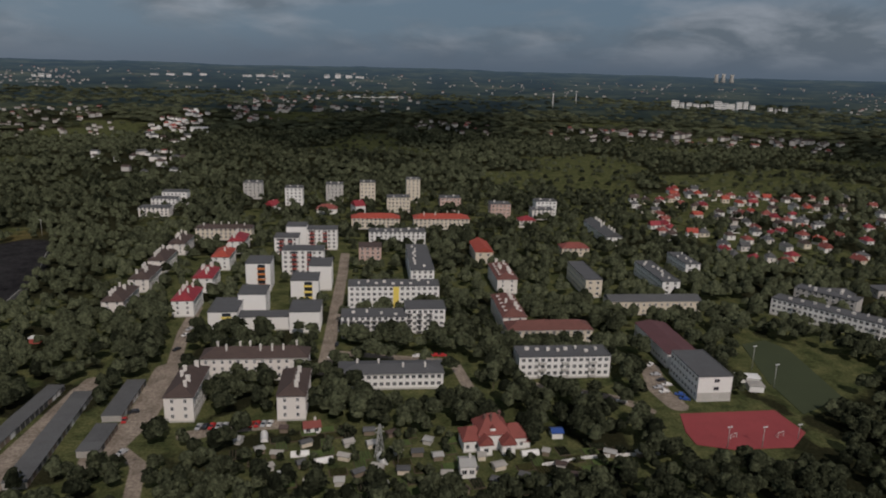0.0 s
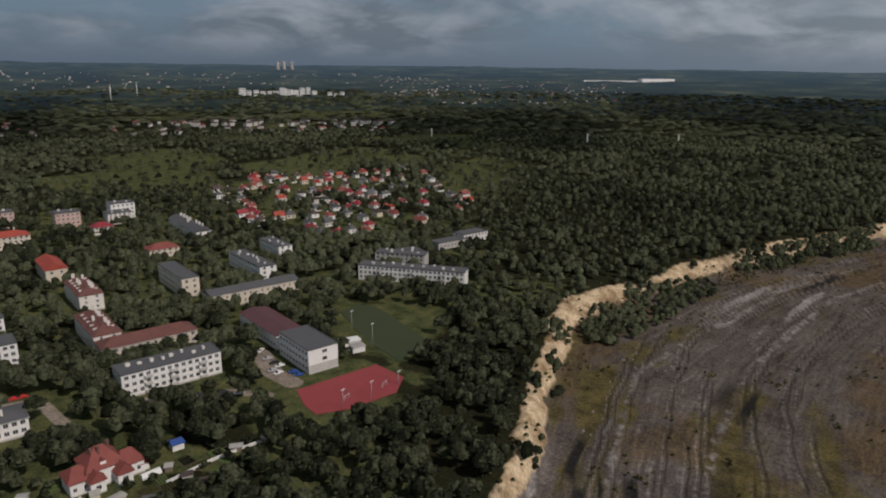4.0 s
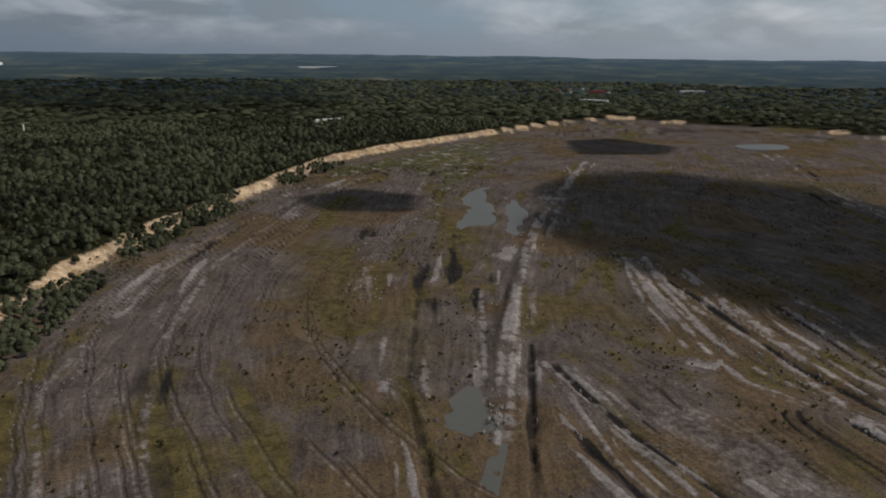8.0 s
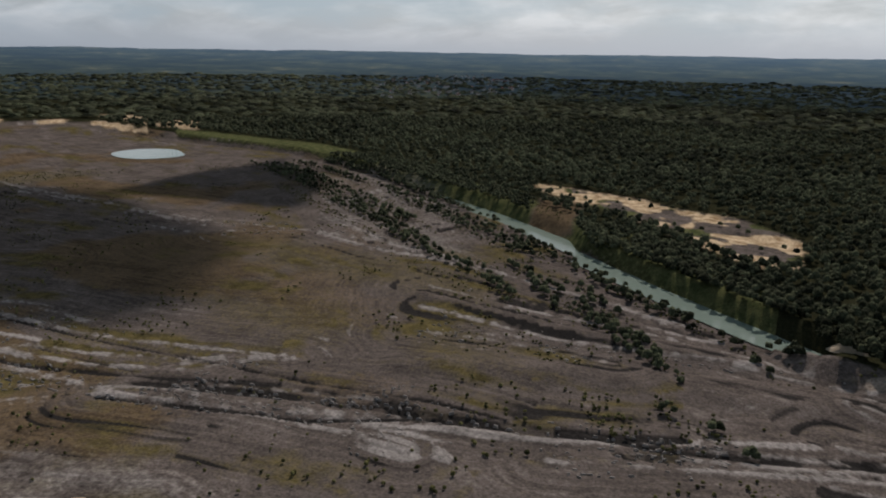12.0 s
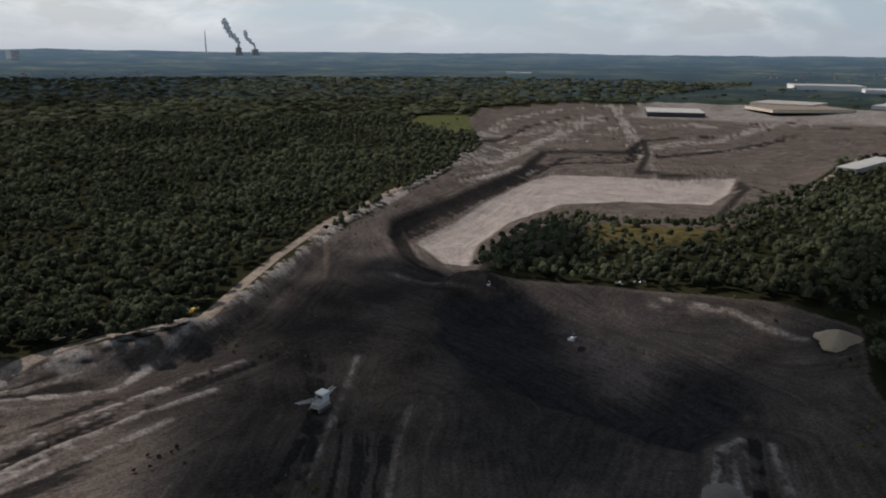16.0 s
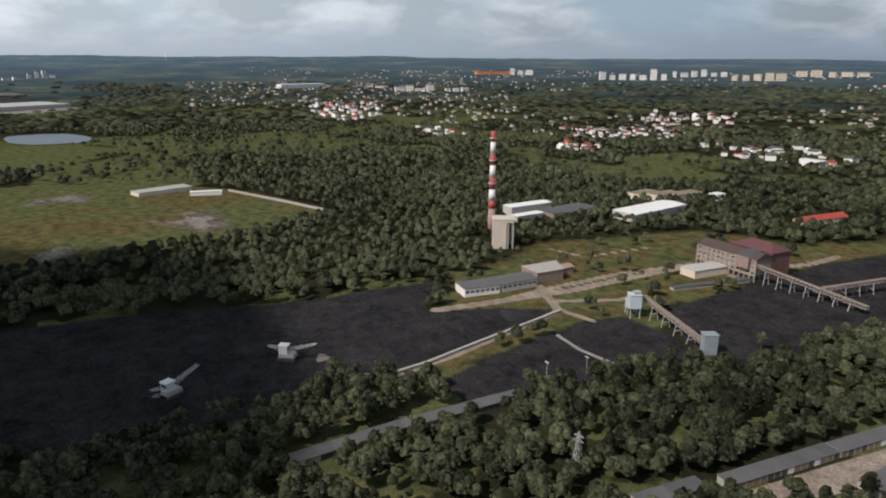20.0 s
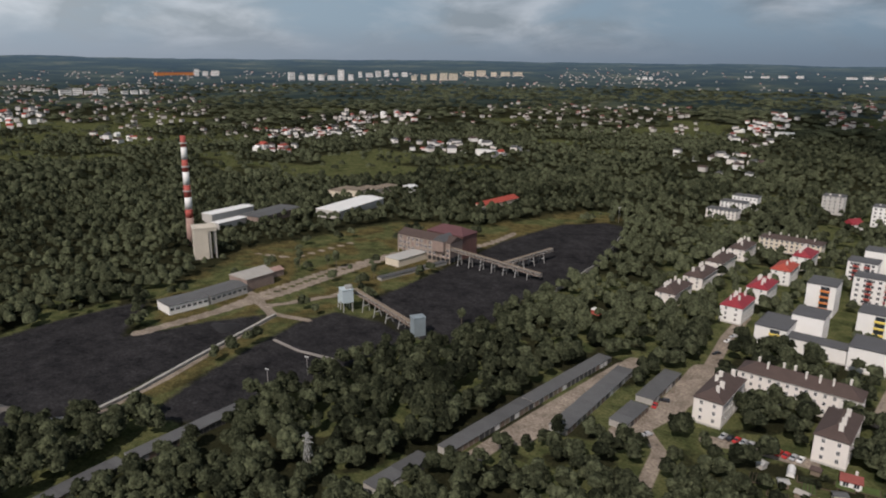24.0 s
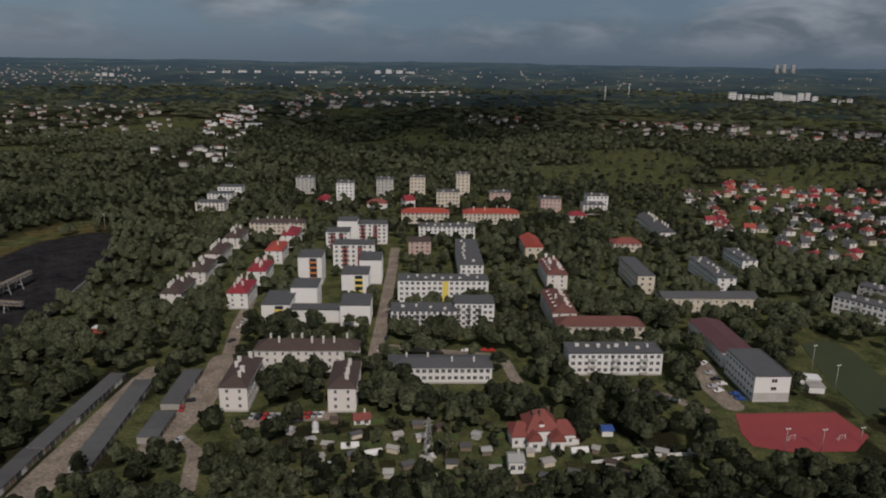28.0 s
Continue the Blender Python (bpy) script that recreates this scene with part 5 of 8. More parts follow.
# ---- pylon, masts ----
def pylon(x, y, h, label, turn=20, arms=True):
    e = root("pylon", x, y, at(x, y), turn, label, "pylon", "pylons")
    b = h * 0.11
    ln = []
    lv = [0.0, 0.25, 0.45, 0.62, 0.78, 0.9, 1.0]
    def corner(t, i):
        r = b * (1 - t) + 0.25 * t
        return (r * (1, 1, -1, -1)[i], r * (1, -1, -1, 1)[i], t * h)
    for k in range(len(lv) - 1):
        for i in range(4):
            ln += [(corner(lv[k], i), corner(lv[k + 1], i)), (corner(lv[k], i), corner(lv[k + 1], (i + 1) % 4)), (corner(lv[k + 1], i), corner(lv[k + 1], (i + 1) % 4))]
    child("lattice", bars("lattice", ln, max(0.09, h * 0.006), M["steel"]), e)
    if arms:
        for z in (0.78, 0.9):
            child("crossarm", bars("crossarm", [((-h * 0.13, 0, h * z), (h * 0.13, 0, h * z)), ((0, 0, h * (z + 0.06)), (-h * 0.13, 0, h * z)), ((0, 0, h * (z + 0.06)), (h * 0.13, 0, h * z))], h * 0.007, M["steel"]), e)


pylon(-157.9, 128.4, 15.0, "white lattice pylon rising from the wood")
pylon(3.5, 214.2, 13.0, "slim lattice pylon in the gardens")


# ---- the ground: one sheet, fine near the middle and coarser outwards ----
TRACKS = [
    # light tracks and banks of spoil in the opencast: half width, strength, line
    (5, 1.0, [(237, -21), (303, -27), (400, -37), (503, -53), (618, -77), (761, -118), (956, -177)]),
    (3, 0.8, [(110, 84), (192, 135), (261, 173), (320, 182), (433, 188), (559, 182), (777, 133)]),
    (3, 0.9, [(110, 48), (193, 97), (236, 119), (308, 143), (447, 163), (626, 150), (817, 107)]),
    (3, 0.7, [(358, 45), (440, 59), (610, 45), (865, 35)]),
    (3, 0.8, [(455, -147), (349, -164), (287, -184), (236, -207), (205, -227)]),
    (3, 0.9, [(456, -154), (364, -159), (284, -173), (237, -193), (212, -228)]),
    (3, 0.9, [(253, -159), (174, -187), (119, -206), (73, -222), (42, -239)]),
    (4, 0.8, [(384, -468), (279, -420), (179, -396), (107, -378), (60, -366)]),
    (3, 0.9, [(190, -317), (110, -313), (31, -326), (-53, -323), (-113, -328)]),
    (3, 0.8, [(207, -349), (134, -343), (62, -345), (-5, -332)]),
    (4, 0.9, [(72, -208), (23, -231), (-20, -250), (-69, -268)]),
    (6, 1.0, [(-109, -318), (-192, -389), (-260, -443), (-381, -529), (-527, -622), (-741, -800)]),
    (4, 0.8, [(-177, -87), (-224, -109), (-236, -107)]),
]
DARKS = [
    (3, 0.7, [(120, -24), (198, -26), (269, -33), (317, -37)]),
    (2.5, 0.55, [(197, 6), (272, 20), (397, 23), (612, 15)]),
    (5, 1.0, [(247, -174), (184, -198), (114, -217), (59, -236), (33, -249)]),
    (4, 0.9, [(133, -210), (83, -225), (24, -243), (-45, -269), (-107, -286)]),
    (5, 0.9, [(-86, -176), (-115, -213), (-146, -261)]),
]
TRACKS += [
    (4, 1.0, [(571, -66), (449, -44), (368, -31), (310, -23), (266, -18), (232, -17)]),
    (2.5, 0.8, [(406, -15), (319, -14), (260, -13), (246, -11)]),
    (3, 0.8, [(303, -42), (249, -65), (210, -85), (180, -97)]),
    (3, 0.9, [(480, -120), (375, -121), (317, -124)]),
    (3, 0.9, [(476, -132), (380, -137), (324, -153), (266, -161)]),
    (4, 0.7, [(259, -162), (210, -191), (168, -209), (137, -219)]),
    (4, 0.8, [(249, -188), (234, -212), (205, -227)]),
    (3, 0.7, [(402, 61), (487, 61), (570, 41), (644, 23)]),
    (4, 0.8, [(845, -138), (630, -91), (531, -71)]),
    (4, 0.7, [(719, -400), (596, -398), (457, -396), (360, -417), (289, -422)]),
    (3, 0.7, [(174, -287), (130, -296), (76, -301)]),
    (3, 0.9, [(48, -228), (16, -241), (-20, -254)]),
    (4, 0.8, [(24, -246), (-2, -255), (-40, -271), (-83, -282), (-112, -287)]),
    (3, 0.6, [(-86, -176), (-123, -214), (-163, -258)]),
    (4, 0.7, [(-328, -202), (-344, -170), (-342, -131)]),
    (6, 0.7, [(-1156, -837), (-914, -619), (-695, -454), (-705, -368)]),
    (6, 0.6, [(-866, -890), (-901, -769), (-1170, -819), (-1293, -652)]),
    (5, 0.7, [(-532, -621), (-701, -700), (-882, -728)]),
]
DARKS += [
    (3, 0.7, [(325, -38), (247, -30), (120, -24)]),
    (2, 0.5, [(280, 23), (240, 12), (213, 8)]),
    (4, 0.9, [(429, -138), (304, -160), (238, -183), (192, -205), (135, -216)]),
    (3, 0.8, [(301, -47), (241, -68), (205, -87), (170, -104)]),
    (9, 1.0, [(-308, -431), (-372, -459), (-474, -515), (-633, -586), (-767, -655), (-863, -604)]),
    (5, 0.9, [(-636, -545), (-667, -451), (-679, -369), (-690, -353)]),
    (6, 1.0, [(-272, -306), (-273, -237), (-271, -177), (-261, -122)]),
    (4, 0.8, [(201, -338), (116, -332), (32, -333)]),
    (4, 0.8, [(223, -379), (142, -368), (46, -357)]),
]
BANKS = [  # long banks of spoil: half width, height, line
    (16, 2.6, [(157, -254), (98, -274), (29, -296), (-52, -315), (-104, -320)]),
    (10, 2.5, [(197, -331), (114, -326), (18, -332)]),
    (8, 2.0, [(571, -66), (368, -31), (266, -18)]),
    (12, 3.0, [(-272, -306), (-273, -237), (-271, -177), (-261, -122)]),
]
BLACK_HOLE = [(-243, -289), (-282, -264), (-273, -222), (-270, -177), (-266, -142), (-256, -118), (-219, -115), (-207, -140), (-199, -174), (-196, -217), (-210, -258)]
TRACKS += [
    # the haul road and its side tracks, the far benches
    (7, 1.0, [(-27, -317), (-67, -319), (-106, -321), (-136, -337), (-188, -382), (-272, -460), (-350, -503), (-538, -632), (-697, -731)]),
    (3, 0.9, [(-25, -308), (-65, -295), (-110, -319)]),
    (2.5, 0.9, [(-20, -274), (-50, -279), (-85, -284), (-119, -287)]),
    (2.5, 0.9, [(-18, -258), (-40, -261), (-74, -266), (-98, -268)]),
    (2.5, 0.8, [(-16, -243), (-40, -246), (-75, -255)]),
    (1.5, 0.55, [(-162, -257), (-125, -216), (-90, -179)]),
    (1.5, 0.45, [(-154, -205), (-130, -181), (-112, -161)]),
    (3.5, 0.5, [(-251, -356), (-261, -280), (-266, -220), (-268, -176), (-254, -115)]),
    (16, 0.9, [(-768, -831), (-1039, -1041), (-1340, -1148), (-1550, -1085)]),
    (14, 0.9, [(-863, -586), (-1146, -830), (-1442, -1073)]),
    (16, 0.9, [(-561, -637), (-643, -662), (-850, -772), (-1197, -932)]),
    (18, 0.8, [(-921, -618), (-1095, -596), (-1545, -693)]),
    (21, 0.8, [(-1143, -771), (-1312, -754), (-1412, -632)]),
    (16, 0.8, [(-861, -860), (-962, -875), (-1006, -757)]),
    (6, 0.9, [(-520, -571), (-606, -604), (-691, -626)]),
    (16, 0.8, [(-817, -859), (-919, -855), (-1276, -981)]),
    (16, 0.8, [(-694, -734), (-735, -723), (-794, -733)]),
    (16, 0.9, [(-1248, -779), (-1240, -689), (-1264, -605)]),
    (14, 0.8, [(-934, -625), (-1037, -629), (-1071, -596)]),
    (6, 0.6, [(-224, -105), (-202, -90), (-176, -82)]),
    (3, 0.6, [(-241, -98), (-206, -73), (-184, -53)]),
    (5, 0.6, [(-318, -205), (-332, -185), (-340, -175)]),
    (2, 0.9, [(491, -121), (435, -113), (387, -110), (324, -115)]),
    (2, 0.9, [(484, -135), (426, -129), (353, -132), (313, -135)]),
    (2, 0.9, [(390, -125), (334, -131), (293, -142), (266, -162)]),
    (2.5, 0.9, [(381, -189), (320, -194), (270, -208), (217, -225)]),
    (2, 0.8, [(283, -47), (222, -58), (197, -68)]),
    (2.5, 0.9, [(252, -162), (208, -172), (172, -181), (138, -188), (119, -188)]),
    (2.5, 0.8, [(238, -175), (191, -184), (148, -200), (105, -218)]),
    (3, 0.8, [(392, -382), (355, -417), (283, -401), (231, -401), (188, -394)]),
    (3, 0.8, [(1054, -472), (789, -408), (645, -389), (577, -388)]),
    (2, 0.8, [(286, 24), (251, 16), (230, 9)]),
]
DARKS += [
    (12, 1.0, [(-930, -640), (-813, -580), (-741, -620), (-682, -627), (-568, -566), (-455, -515), (-360, -466), (-324, -445), (-290, -388), (-280, -339)]),
    (16, 0.9, [(-986, -674), (-1075, -668), (-1147, -636)]),
    (18, 0.9, [(-852, -553), (-1017, -525), (-1263, -553)]),
    (14, 0.8, [(-712, -770), (-965, -920), (-1229, -1020)]),
    (18, 0.8, [(-1458, -653), (-1440, -538), (-1417, -465)]),
    (4, 1.0, [(-146, -278), (-124, -228), (-83, -185)]),
    (3, 0.8, [(-141, -234), (-114, -194), (-97, -173)]),
    (3.5, 1.0, [(-19, -264), (-49, -266), (-89, -276), (-138, -284)]),
    (3, 0.9, [(-27, -319), (-59, -317), (-105, -321)]),
    (4, 1.0, [(-239, -104), (-207, -85), (-189, -73)]),
    (2, 0.9, [(441, -170), (383, -186), (316, -192), (252, -202), (187, -212), (130, -225), (98, -227)]),
    (4, 0.9, [(422, -521), (378, -534), (379, -591)]),
    (4, 0.9, [(269, -468), (262, -497), (255, -517)]),
]
OLIVE = [[(392, -364), (359, -391), (273, -393), (185, -389), (157, -336), (223, -337), (322, -326)], [(574, 5), (709, -34), (608, -41), (488, -12), (382, -8), (406, 4)],
         [(466, -81), (479, -114), (388, -107), (317, -112), (321, -90), (365, -73)], [(323, -275), (246, -295), (200, -284), (205, -249), (276, -240)],
         [(838, -305), (820, -458), (702, -488), (738, -366)], [(276, 24), (275, 6), (226, 5), (237, 23)], [(259, -60), (221, -76), (179, -101), (179, -88), (215, -70)],
         [(178, -295), (148, -303), (112, -274), (132, -256), (156, -252)], [(525, 127), (511, 72), (395, 66), (325, 75), (393, 103)], [(363, 51), (390, 19), (313, 6), (263, 22)]]
BROKEN = [[(502, -606), (468, -712), (289, -581), (201, -417), (253, -406), (363, -438)], [(-19, -368), (-80, -371), (-139, -362), (-112, -336), (-55, -334)], [(302, -71), (247, -122), (190, -141), (154, -139), (175, -107), (228, -79)]]
FOOT_BUSH = [[(295, 233), (356, 242), (422, 234), (406, 215), (337, 205), (284, 200), (271, 212)], [(474, 244), (569, 235), (674, 223), (652, 210), (522, 215), (451, 223)]]
OLIVE_LINES = [  # rough grass along the tracks: half width, line
    (4, [(370, -6), (466, -1), (579, 10), (655, 16)]),
    (3, [(340, 43), (401, 48), (465, 45), (509, 38)]),
    (3, [(358, 24), (407, 26), (461, 31)]),
    (6, [(387, -65), (437, -85), (488, -110)]),
    (6, [(342, -82), (326, -94), (318, -109)]),
    (2.5, [(266, -62), (239, -73), (206, -89), (175, -106)]),
    (6, [(377, -355), (333, -369), (285, -363), (240, -355)]),
    (3, [(283, 23), (224, 9), (212, 6)]),
    (4, [(316, -77), (296, -81)]),
]
DARKS += [
    (2, 0.9, [(251, -157), (202, -173), (163, -186), (131, -206)]),
    (3, 0.6, [(233, -48), (201, -61), (183, -69)]),
    (2, 0.7, [(433, -167), (363, -168), (306, -175), (256, -181)]),
]
FOOT_GREEN = [(854, 164), (987, 78), (1147, -9), (1194, -81), (886, -35), (706, 10), (582, 18), (586, 29), (797, 23), (876, 71), (784, 152)]

ISLAND = [(-286, -315), (-330, -352), (-386, -380), (-441, -393), (-482, -378), (-468, -351), (-531, -288), (-597, -296), (-754, -300), (-755, -238), (-446, -131), (-391, -185), (-339, -239), (-296, -268)]
ISLAND_GLADE = [(-420, -337), (-458, -338), (-505, -278), (-489, -255), (-407, -266), (-392, -302)]


INDUSTRY = [(-1272, -920), (-1669, -1139), (-2771, -1273), (-2759, -687), (-2723, -18), (-1866, -4), (-1602, -344), (-1424, -719)]


BROWN_BANK = [(213, -519), (235, -614), (187, -591), (169, -505)]


def open_land(x, y):
    """Meadows between the far woods and villages in the north and west."""
    a = np.degrees(np.arctan2(x, y))
    r = np.hypot(x, y)
    return step(fbm(x, y, 170, 33, 3), 0.54, 0.63) * step(r, 560, 760) * step(a, -110, -90) * (1 - step(a, 40, 55))


rings = [0.01, 12.0, 25.0, 40.0, 80.0, 115.0, 140.0]
while rings[-1] < 1960:
    rings.append(rings[-1] + max(1.2, min(10.0 if rings[-1] < 1250 else 60.0, rings[-1] ** 2 / EYE * 0.0033)))
rings = np.array(rings)
# finer over the opencast than over the woods
ang = np.radians(np.concatenate([np.arange(25, 275, 0.21), np.arange(275, 330, 0.36), np.arange(330, 385, 0.27)]))
NA = len(ang)
GX, GY = (rings[:, None] * np.sin(ang)[None]).ravel(), (rings[:, None] * np.cos(ang)[None]).ravel()
GZ = land(GX, GY)
RR = np.hypot(GX, GY)
pit_d = away(GX, GY, PIT, True) * np.where(inside(GX, GY, PIT), 1, -1)
wob = rag(GX, GY)
in_pit = np.clip((pit_d + wob) / 6 + 0.2, 0, 1)
az = np.degrees(np.arctan2(GX, GY)) % 360
mk = {k: np.zeros(len(GX)) for k in ("grass", "soil", "scrub", "pale", "dark", "coal", "sand", "paved", "chalk", "warm")}
mk["soil"] = in_pit
mk["warm"] = step(fbm(GX, GY, 75, 35, 4), 0.48, 0.62) * 0.8 * step(az, 15, 30) * (1 - step(az, 128, 160))
grow = 1 + RR / 500
slope = step((pit_d + wob) / grow, -2, 1) * (1 - step((pit_d + wob) / grow, 4, 7))
mk["sand"] = slope * np.where((az > 25) & (az < 128), 1.0, np.where((az > 172) & (az < 300), 0.0, 0.25)) * (0.55 + 0.45 * step(fbm(GX, GY, 23, 31, 3), 0.36, 0.52))


def along(x, y, lines):
    """For each place, the signed distance from the nearest line, and how far along it that is."""
    best, su, sv = np.full(len(x), 1e9), np.zeros(len(x)), np.zeros(len(x))
    for k, line in enumerate(lines):
        run = 97.0 * k
        for (ax, ay), (bx, by) in zip(line, line[1:]):
            vx, vy = bx - ax, by - ay
            ln = math.hypot(vx, vy) + 1e-9
            t = ((x - ax) * vx + (y - ay) * vy) / (ln * ln)
            tc = np.clip(t, 0, 1)
            px, py = x - ax - tc * vx, y - ay - tc * vy
            d = np.hypot(px, py)
            s = np.where(px * vy - py * vx > 0, 1.0, -1.0)
            m = d < best
            best[m], su[m], sv[m] = d[m], (d * s)[m] + 31.0 * k, (run + tc * ln)[m]
            run += ln
    return best, su, sv


pin = np.where(in_pit > 0)[0]
best, fu, fv = along(GX[pin], GY[pin], [ln for _, _, ln in TRACKS + DARKS] + [PIT[:26]])
warp = 6 * fbm(GX[pin], GY[pin], 40, 41, 3)
flow = np.zeros((len(GX), 3))
flow[:, 0], flow[:, 1] = GX * 0.12, GY * 0.12
flow[pin, 0], flow[pin, 1] = (fu + warp) * 0.32, fv * 0.022
bands = np.full(len(GX), 0.5)
bands[pin] = 0.5 + (fbm(fu + warp, fv * 0.09, 7, 44, 4) - 0.5) * np.exp(-best / 75)
patch = 0.5 * fbm(GX, GY, 60, 51, 4) + 0.5 * fbm(GX, GY, 22, 52, 3)
drawn = np.full(len(GX), 0.5)
drawn[pin] = fbm(fu + 2 * warp, fv * 0.13, 15, 46, 4)
mk["scrub"] = in_pit * step(patch * 0.42 + drawn * 0.38 + (1 - bands) * 0.2, 0.515, 0.64) * np.where((az > 20) & (az < 172), 1.0, 0.15)
west = 1 - 0.7 * step(az, 172, 196) * (az < 300) * step(560 - RR, 0, 160)
mk["pale"] = west * in_pit * step(bands, 0.58, 0.72) * step(fbm(GX, GY, 90, 55, 3), 0.4, 0.6)
mk["dark"] = in_pit * step(1 - bands, 0.58, 0.72) * step(fbm(GX, GY, 120, 56, 3), 0.42, 0.6)
mk["dark"] = np.maximum(mk["dark"], in_pit * step(az, 178, 204) * (az < 300) * step(500 - RR, -80, 120) * (0.25 + 0.6 * fbm(GX, GY, 40, 63, 3)))
# wheel tracks that follow the foot of the cliff
curve = PIT[-1:] + PIT[0:24:4]
for _ in range(4):
    curve = [curve[0]] + [tuple(np.array(p) * u + np.array(q) * (1 - u)) for p, q in zip(curve, curve[1:]) for u in (0.75, 0.25)] + [curve[-1]]
dd = away(GX, GY, curve) + 14 * (fbm(GX, GY, 110, 42, 2) - 0.5) + 3 * (fbm(GX, GY, 18, 43, 2) - 0.5)
lane = in_pit * (az > 22) * (az < 118)
for k, off in enumerate((24, 27, 33, 36, 46, 49, 57, 61, 64, 78, 82, 95, 99, 103, 121, 125, 150, 154)):
    keep = step(fbm(GX, GY, 80, 130 + k, 2), 0.38, 0.5) * lane
    wd = 0.45 + RR / 900
    mk["pale"] = np.maximum(mk["pale"], 0.42 * keep * np.clip(1.4 - np.abs(dd - off) / wd, 0, 1))
    mk["dark"] = np.maximum(mk["dark"], 0.6 * keep * np.clip(1.4 - np.abs(dd - off - 2.2 * wd) / wd, 0, 1))
GZ = GZ + in_pit * 1.6 * (bands - 0.5)
for wdt, hgt, ln in BANKS:
    GZ = GZ + hgt * step(1.2 - away(GX, GY, ln) / wdt, 0, 1) * (0.8 + 0.4 * fbm(GX, GY, 12, 57, 2))
jit = 4 * (fbm(GX, GY, 25, 61, 3) - 0.5)
TS = np.zeros(len(GX))
soft_east = 1 - 0.32 * step(az, 15, 25) * (1 - step(az, 75, 105))
worn = 0.30 + 0.8 * step(0.5 * fbm(GX, GY, 13, 45, 3) + 0.5 * fbm(GX, GY, 4, 47, 2), 0.38, 0.58)
for wdt, k, ln in TRACKS:
    d_ = away(GX, GY, ln) + 0.5 * jit
    rut = 0.62 + 0.38 * np.cos(d_ * (math.tau / np.maximum(wdt * 0.9, 0.022 * RR)))
    rut = np.where(RR < 480, rut, 0.8)
    s = np.clip(np.clip((1.15 - d_ / wdt) * 2.2, 0, 1) * rut * k * worn * soft_east, 0, 1)
    mk["pale"] = np.maximum(mk["pale"], s)
    mk["scrub"] *= 1 - s
    mk["dark"] *= 1 - s
    TS = np.maximum(TS, s)
    GZ = GZ + 0.5 * s
for wdt, k, ln in DARKS:
    s = np.clip((1.0 - (away(GX, GY, ln) + 0.7 * jit) / (wdt * 0.75)) * 2.0, 0, 1) * k * (0.5 + 0.5 * step(fbm(GX, GY, 9, 48, 3), 0.36, 0.5))
    mk["dark"] = np.maximum(mk["dark"], s)
    mk["scrub"] *= 1 - s
    GZ = GZ - 1.2 * s
s = area(GX + jit * 2, GY + jit * 2, MINE_COAL, 14)
mk["coal"] = s * (0.15 + 0.55 * fbm(GX, GY, 45, 65, 3)) * (1 - 0.9 * TS)
mk["pale"] *= 1 - 0.2 * s
s = area(GX + jit * 2, GY + jit * 2, BLACK_HOLE, 6)
mk["coal"] = np.maximum(mk["coal"], s)
mk["pale"] *= 1 - s
GZ = GZ - 5 * s
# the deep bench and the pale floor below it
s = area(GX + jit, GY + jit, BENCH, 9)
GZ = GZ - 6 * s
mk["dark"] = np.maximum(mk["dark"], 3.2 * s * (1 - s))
s = area(GX + jit, GY + jit, PALE_PIT, 8)
mk["chalk"] = s
mk["dark"] *= 1 - s
mk["coal"] *= 1 - s
GZ = GZ - 5 * s + 1.5 * s * (fbm(GX, GY, 30, 66, 3) - 0.5)
for wdt, ln in OLIVE_LINES:
    s = np.clip((1.2 - (away(GX, GY, ln) + 1.3 * jit) / wdt) * 1.4, 0, 1) * (0.55 + 0.5 * fbm(GX, GY, 14, 49, 3))
    mk["scrub"] = np.maximum(mk["scrub"], s)
    mk["pale"] *= 1 - 0.7 * s
s = area(GX + jit * 3, GY + jit * 3, FOOT_GREEN, 12) * (0.5 + 0.6 * fbm(GX, GY, 20, 50, 3))
mk["grass"] = np.maximum(mk["grass"], s)
mk["soil"] *= 1 - 0.7 * s
mk["pale"] = np.maximum(mk["pale"] * (1 - s), 0.9 * s * step(fbm(GX, GY, 9, 53, 2), 0.62, 0.7))
for poly in OLIVE:
    s = area(GX + jit * 4, GY + jit * 4, poly, 16)
    mk["scrub"] = np.maximum(mk["scrub"], 0.5 * s)
    mk["pale"] *= 1 - 0.3 * s
for poly in BROKEN:
    s = area(GX + jit * 3, GY + jit * 3, poly, 18)
    mk["pale"] = np.maximum(mk["pale"], 0.4 * s * (0.4 + fbm(GX, GY, 16, 67, 3)))
    mk["scrub"] *= 1 - 0.6 * s
for poly in (YARD_A, YARD_B, YARD_C):
    s = area(GX + jit * 0.5, GY + jit * 0.5, poly, 4)
    mk["coal"] = np.maximum(mk["coal"], s)
s = area(GX + jit, GY + jit, WORKS, 8) * (1 - mk["coal"])
mk["grass"] = np.maximum(mk["grass"], s * (0.4 + 0.6 * fbm(GX, GY, 24, 83, 3)))
mk["scrub"] = np.maximum(mk["scrub"], s * step(fbm(GX, GY, 18, 84, 3), 0.42, 0.56))
for poly in GRASS + [FIELD, FIELD_B]:
    s = area(GX + jit, GY + jit, poly, 8)
    mk["grass"] = np.maximum(mk["grass"], s)
s = area(GX, GY, FIELD, 10) * step(fbm(GX, GY, 60, 71, 3), 0.5, 0.6)
mk["scrub"] = np.maximum(mk["scrub"], s * 0.8)
s = area(GX + jit * 2, GY + jit * 2, QUARRY, 10)
mk["grass"] = np.maximum(mk["grass"], 0.8 * s)
mk["soil"] = np.maximum(mk["soil"], s * step(fbm(GX, GY, 30, 68, 3), 0.40, 0.48))
